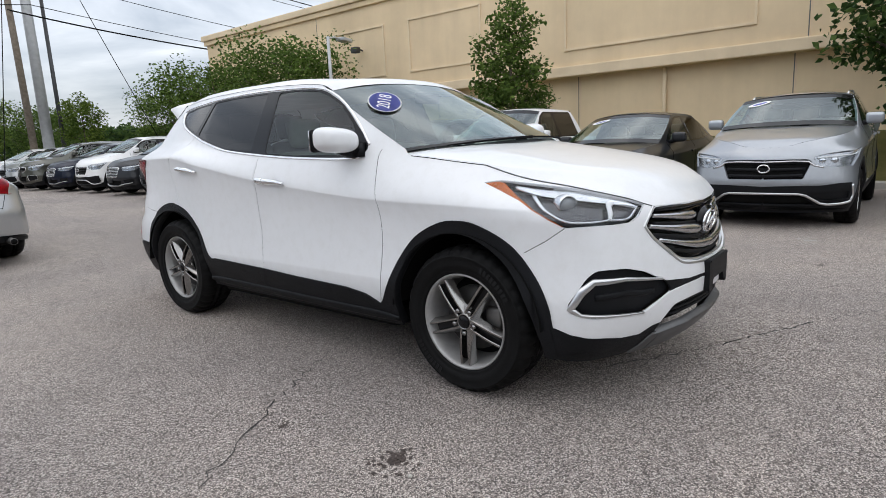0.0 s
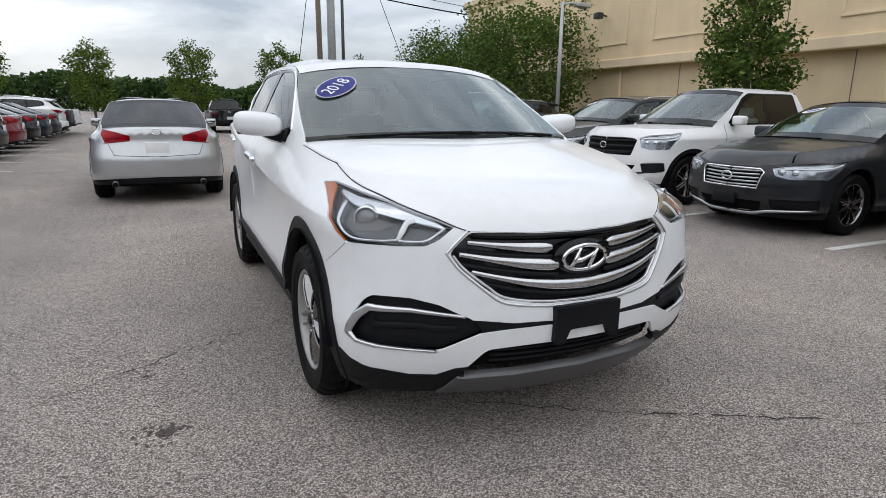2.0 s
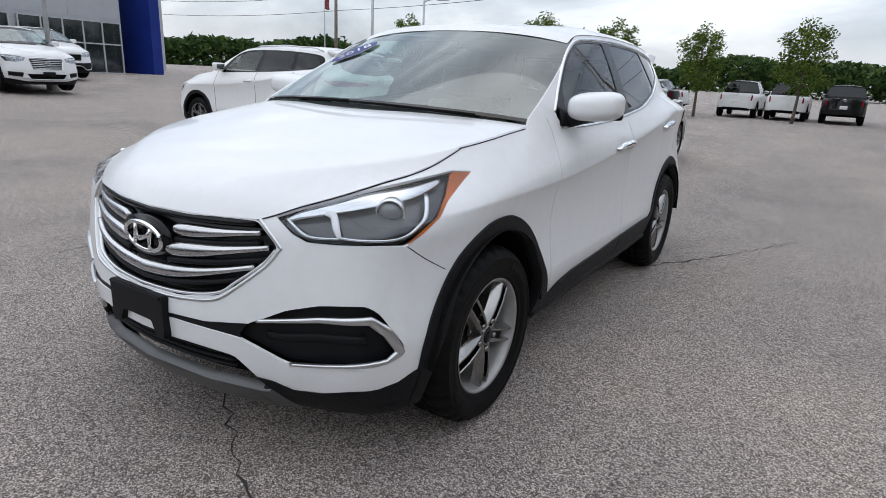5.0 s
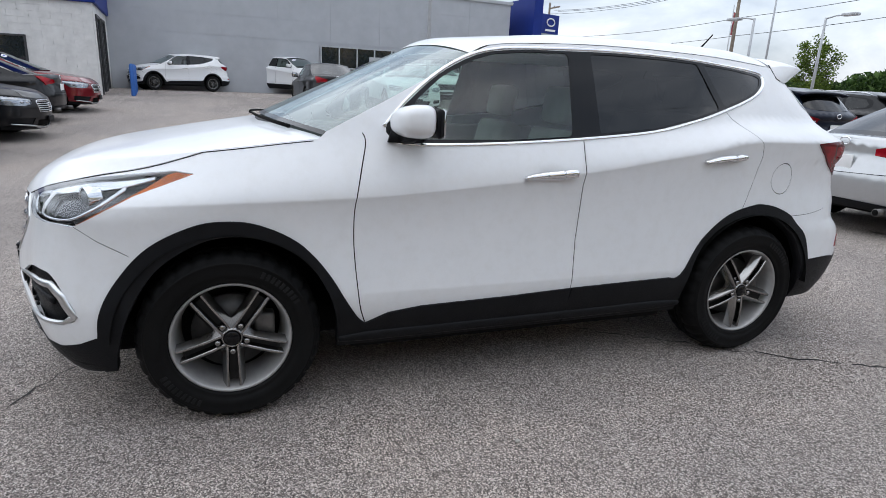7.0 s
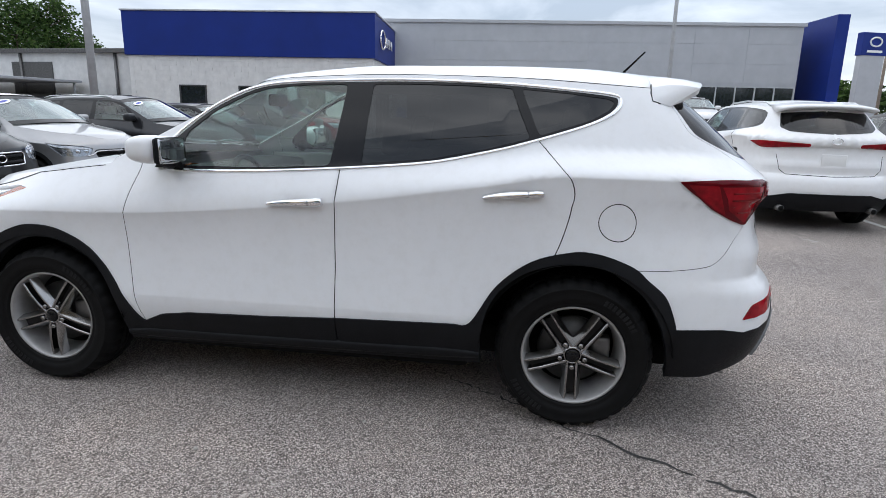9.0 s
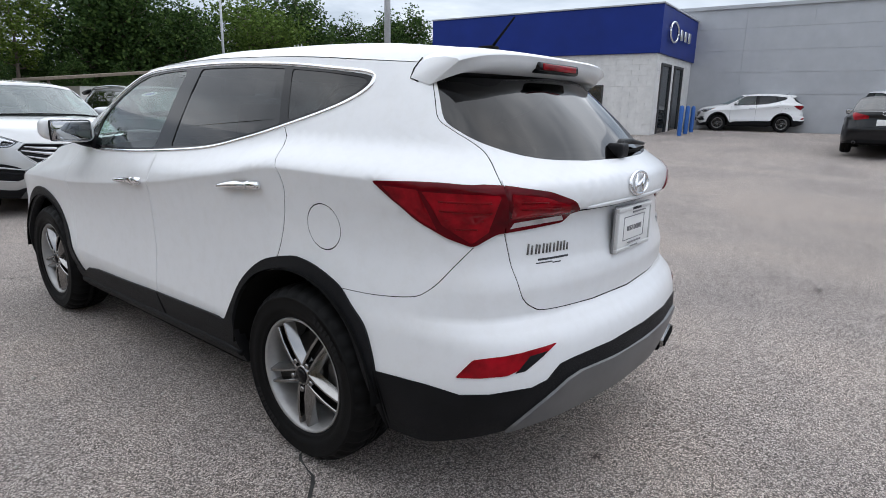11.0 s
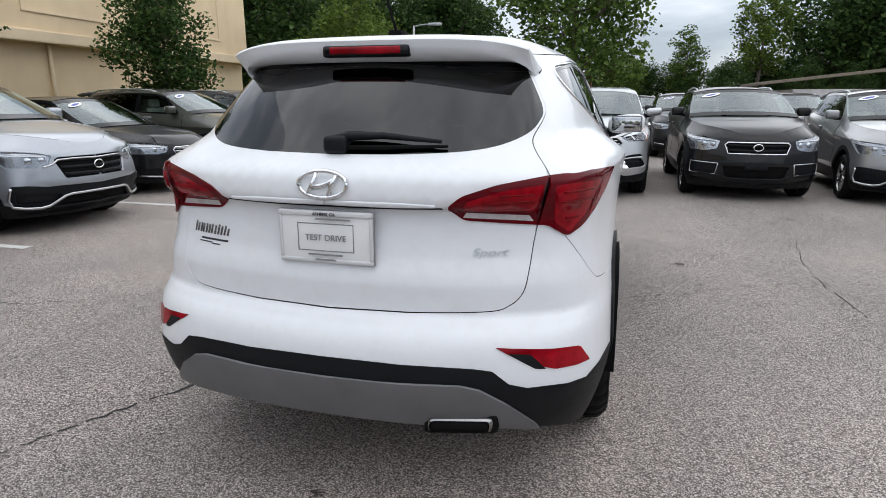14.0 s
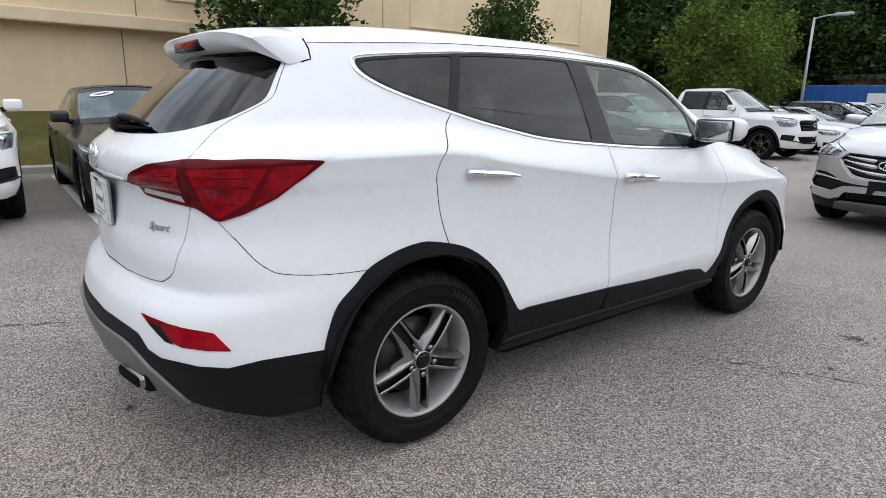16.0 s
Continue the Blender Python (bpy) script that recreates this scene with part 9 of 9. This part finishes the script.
park("suv_nose", "green_grey", -4.65, -5.25, -90, "dark green-grey sport utility car", (0.99, 0.95, 0.98), group="kerb side row")
park("suv_tall", "green_grey", -4.6, -10.65, -90, "dark grey-green crossover with a chrome grille", (0.98, 0.99, 0.98), group="kerb side row")
park("suv_nose", "grey", -4.4, -13.4, -90, "large grey sport utility car", (1.05, 1.12, 1.13), group="kerb side row")
park("suv_tall", "grey", -4.6, -16.1, -90, "dark grey sport utility car", (1, 1, 1), group="kerb side row")
park("suv_slim", "white", -4.7, -18.8, -90, "white boxy off-road car with a slotted grille", (1, 0.95, 1.08), group="kerb side row")
park("suv_tall", "navy", -4.7, -21.5, -90, "navy blue sport utility car", (1, 1, 1), group="kerb side row")
park("suv_nose", "olive", -4.6, -24.3, -90, "olive grey sport utility car", (1, 1.05, 1.08), group="kerb side row")
park("suv_slim", "silver", -4.7, -27.2, -90, "silver sport utility car", (1, 1, 1), group="kerb side row")
park("suv_tall", "white", -4.7, -30.0, -90, "white sport utility car", (1, 1, 1), group="kerb side row")
park("sedan", "black", -5.6, 4.3, -90, "small black compact saloon car", (0.95, 0.94, 1.02), group="kerb side row")
park("suv_nose", "olive", -5.7, 6.9, -90, "olive grey crossover with a dark grille", (0.98, 0.99, 0.99), group="kerb side row")
park("suv_slim", "grey", -5.7, 9.3, -90, "dark grey sport utility car", (1, 1, 1), group="kerb side row")
park("suv_tall", "white", -5.0, 11.6, -90, "white sport utility car with black lower trim", (1, 1, 1.02), group="kerb side row")
park("pickup", "white", -4.0, 15.2, -90, "large white crew cab pickup truck", (1.06, 1.05, 1.08), group="kerb side row")
for k, (col, kind) in enumerate((("white", "sedan"), ("silver", "sedan"), ("navy", "suv_slim"), ("white", "suv_tall"), ("silver", "suv_nose"))):
    park(kind, col, -4.2, 18.4 + 2.6 * k, -90, f"{col} car at the far end of the row", group="kerb side row")
# the row opposite, tails to the aisle
park("suv_tall", "white", 4.75, -4.98, -90, "white sport utility car with slim red tail lamps", (1.01, 1.06, 1.03), "tail", "opposite row")
park("suv_nose", "black", 4.9, -7.35, -90, "black sport utility car with slim tail lamps", (1.0, 1.0, 0.98), "tail", "opposite row")
park("suv_slim", "navy", 5.0, -9.7, -90, "very dark blue sport utility car", (1, 1, 1), "tail", "opposite row")
for k, (kind, col, lab) in enumerate((("suv_tall", "black", "black sport utility car"), ("sedan", "black", "black saloon with red tail lamps"), ("sedan", "red", "dark red saloon car"), ("sedan", "black", "black saloon with red tail lamps"), ("sedan", "navy", "navy blue saloon car"),
                                      ("sedan", "grey", "dark grey saloon car"), ("suv_slim", "white", "white sport utility car"), ("pickup", "grey", "grey pickup truck"), ("pickup", "white", "white pickup truck"))):
    park(kind, col, 5.0, -12.1 - 2.4 * k, -90, lab + " in the opposite row", (1, 1, 1), "tail", "opposite row")
park("sedan", "silver", 1.52, -5.15, 180, "silver executive saloon with red tail lamps", (1.0, 1.0, 1.01), "tail", "aisle cars")
# the row ahead, noses towards the aisle
# the far row across the end of the aisle, tails to the aisle
for kind, colour, x, label in (("pickup", "white", 11.5, "white crew cab pickup truck parked tail out"), ("pickup", "white", 9.38, "white crew cab pickup truck parked tail out"),
                               ("suv_tall", "grey", 7.05, "dark grey sport utility car parked tail out"), ("pickup", "white", 2.58, "white pickup truck parked tail out behind a silver saloon"),
                               ("pickup", "white", 0.37, "white pickup truck parked tail out behind a silver saloon"), ("pickup", "black", -1.99, "black pickup truck parked tail out")):
    park(kind, colour, x, -30.0, 180, label, (1, 1, 1.02), "tail", "far end row")
park("hero", "silver", 0.55, 5.15, 178, "silver sport utility car with a barred chrome grille", (1, 1, 1), group="row ahead")
park("suv_nose", "black", 2.95, 5.35, 180, "black sport utility car with a bright rimmed grille", (0.99, 1.02, 1.0), group="row ahead")
park("suv_slim", "steel", 5.1, 5.3, 176, "silver crossover with a dark grille", (0.95, 0.96, 0.97), group="row ahead")
park("suv_tall", "grey", 7.75, 4.75, 178, "dark grey sport utility car with an upright grille", (0.99, 1.0, 0.99), group="row ahead")
park("sedan", "black", 10.4, 4.6, 178, "black saloon with a chrome grille", (1, 1.02, 1.03), group="row ahead")
park("sedan", "black", 13.1, 4.9, 0, "black saloon showing its red tail lamps", (1, 1, 1), "tail", "row ahead")
park("sedan", "red", 15.6, 4.6, 178, "dark red saloon beside a black one", (1, 1, 1), group="row ahead")
for k, (kind, col) in enumerate((("suv_tall", "grey"), ("suv_nose", "black"), ("sedan", "white"), ("suv_slim", "red"), ("sedan", "silver"))):
    park(kind, col, 2.9 + 2.7 * k, 12.2, 180, f"{col} car in the second row ahead", (1, 1, 1), group="second row ahead")
park("suv_slim", "grey", 1.9, 18.0, 180, "grey sport utility car far down the aisle", group="far cars")
park("suv_tall", "white", -1.4, 17.6, 0, "white sport utility car driving lane far off", (1, 1, 1), "tail", "far cars")
park("sedan", "black", -3.0, 25.5, 180, "black car far down the aisle", group="far cars")
# by the showroom
park("hero", "white", 26.29, 1.27, 20, "white sport utility car by the showroom wall", (0.9, 0.88, 0.9), "tail", "showroom cars")
park("suv_slim", "white", 28.2, -0.2, 130, "white sport utility car parked by the showroom", (1, 1, 1), "tail", "showroom cars")
park("sedan", "black", 16.2, -2.05, -88, "black low coupe-roofed car parked tail out by the showroom", (1.0, 0.98, 1.04), "tail", "showroom cars")
park("suv_tall", "white", 15.8, -4.6, 90, "white sport utility car with a wide mesh grille", (1, 1, 1), group="showroom cars")
park("suv_slim", "white", 20.5, -7.4, 90, "white sport utility car near the showroom windows", (1, 1, 1), group="showroom cars")
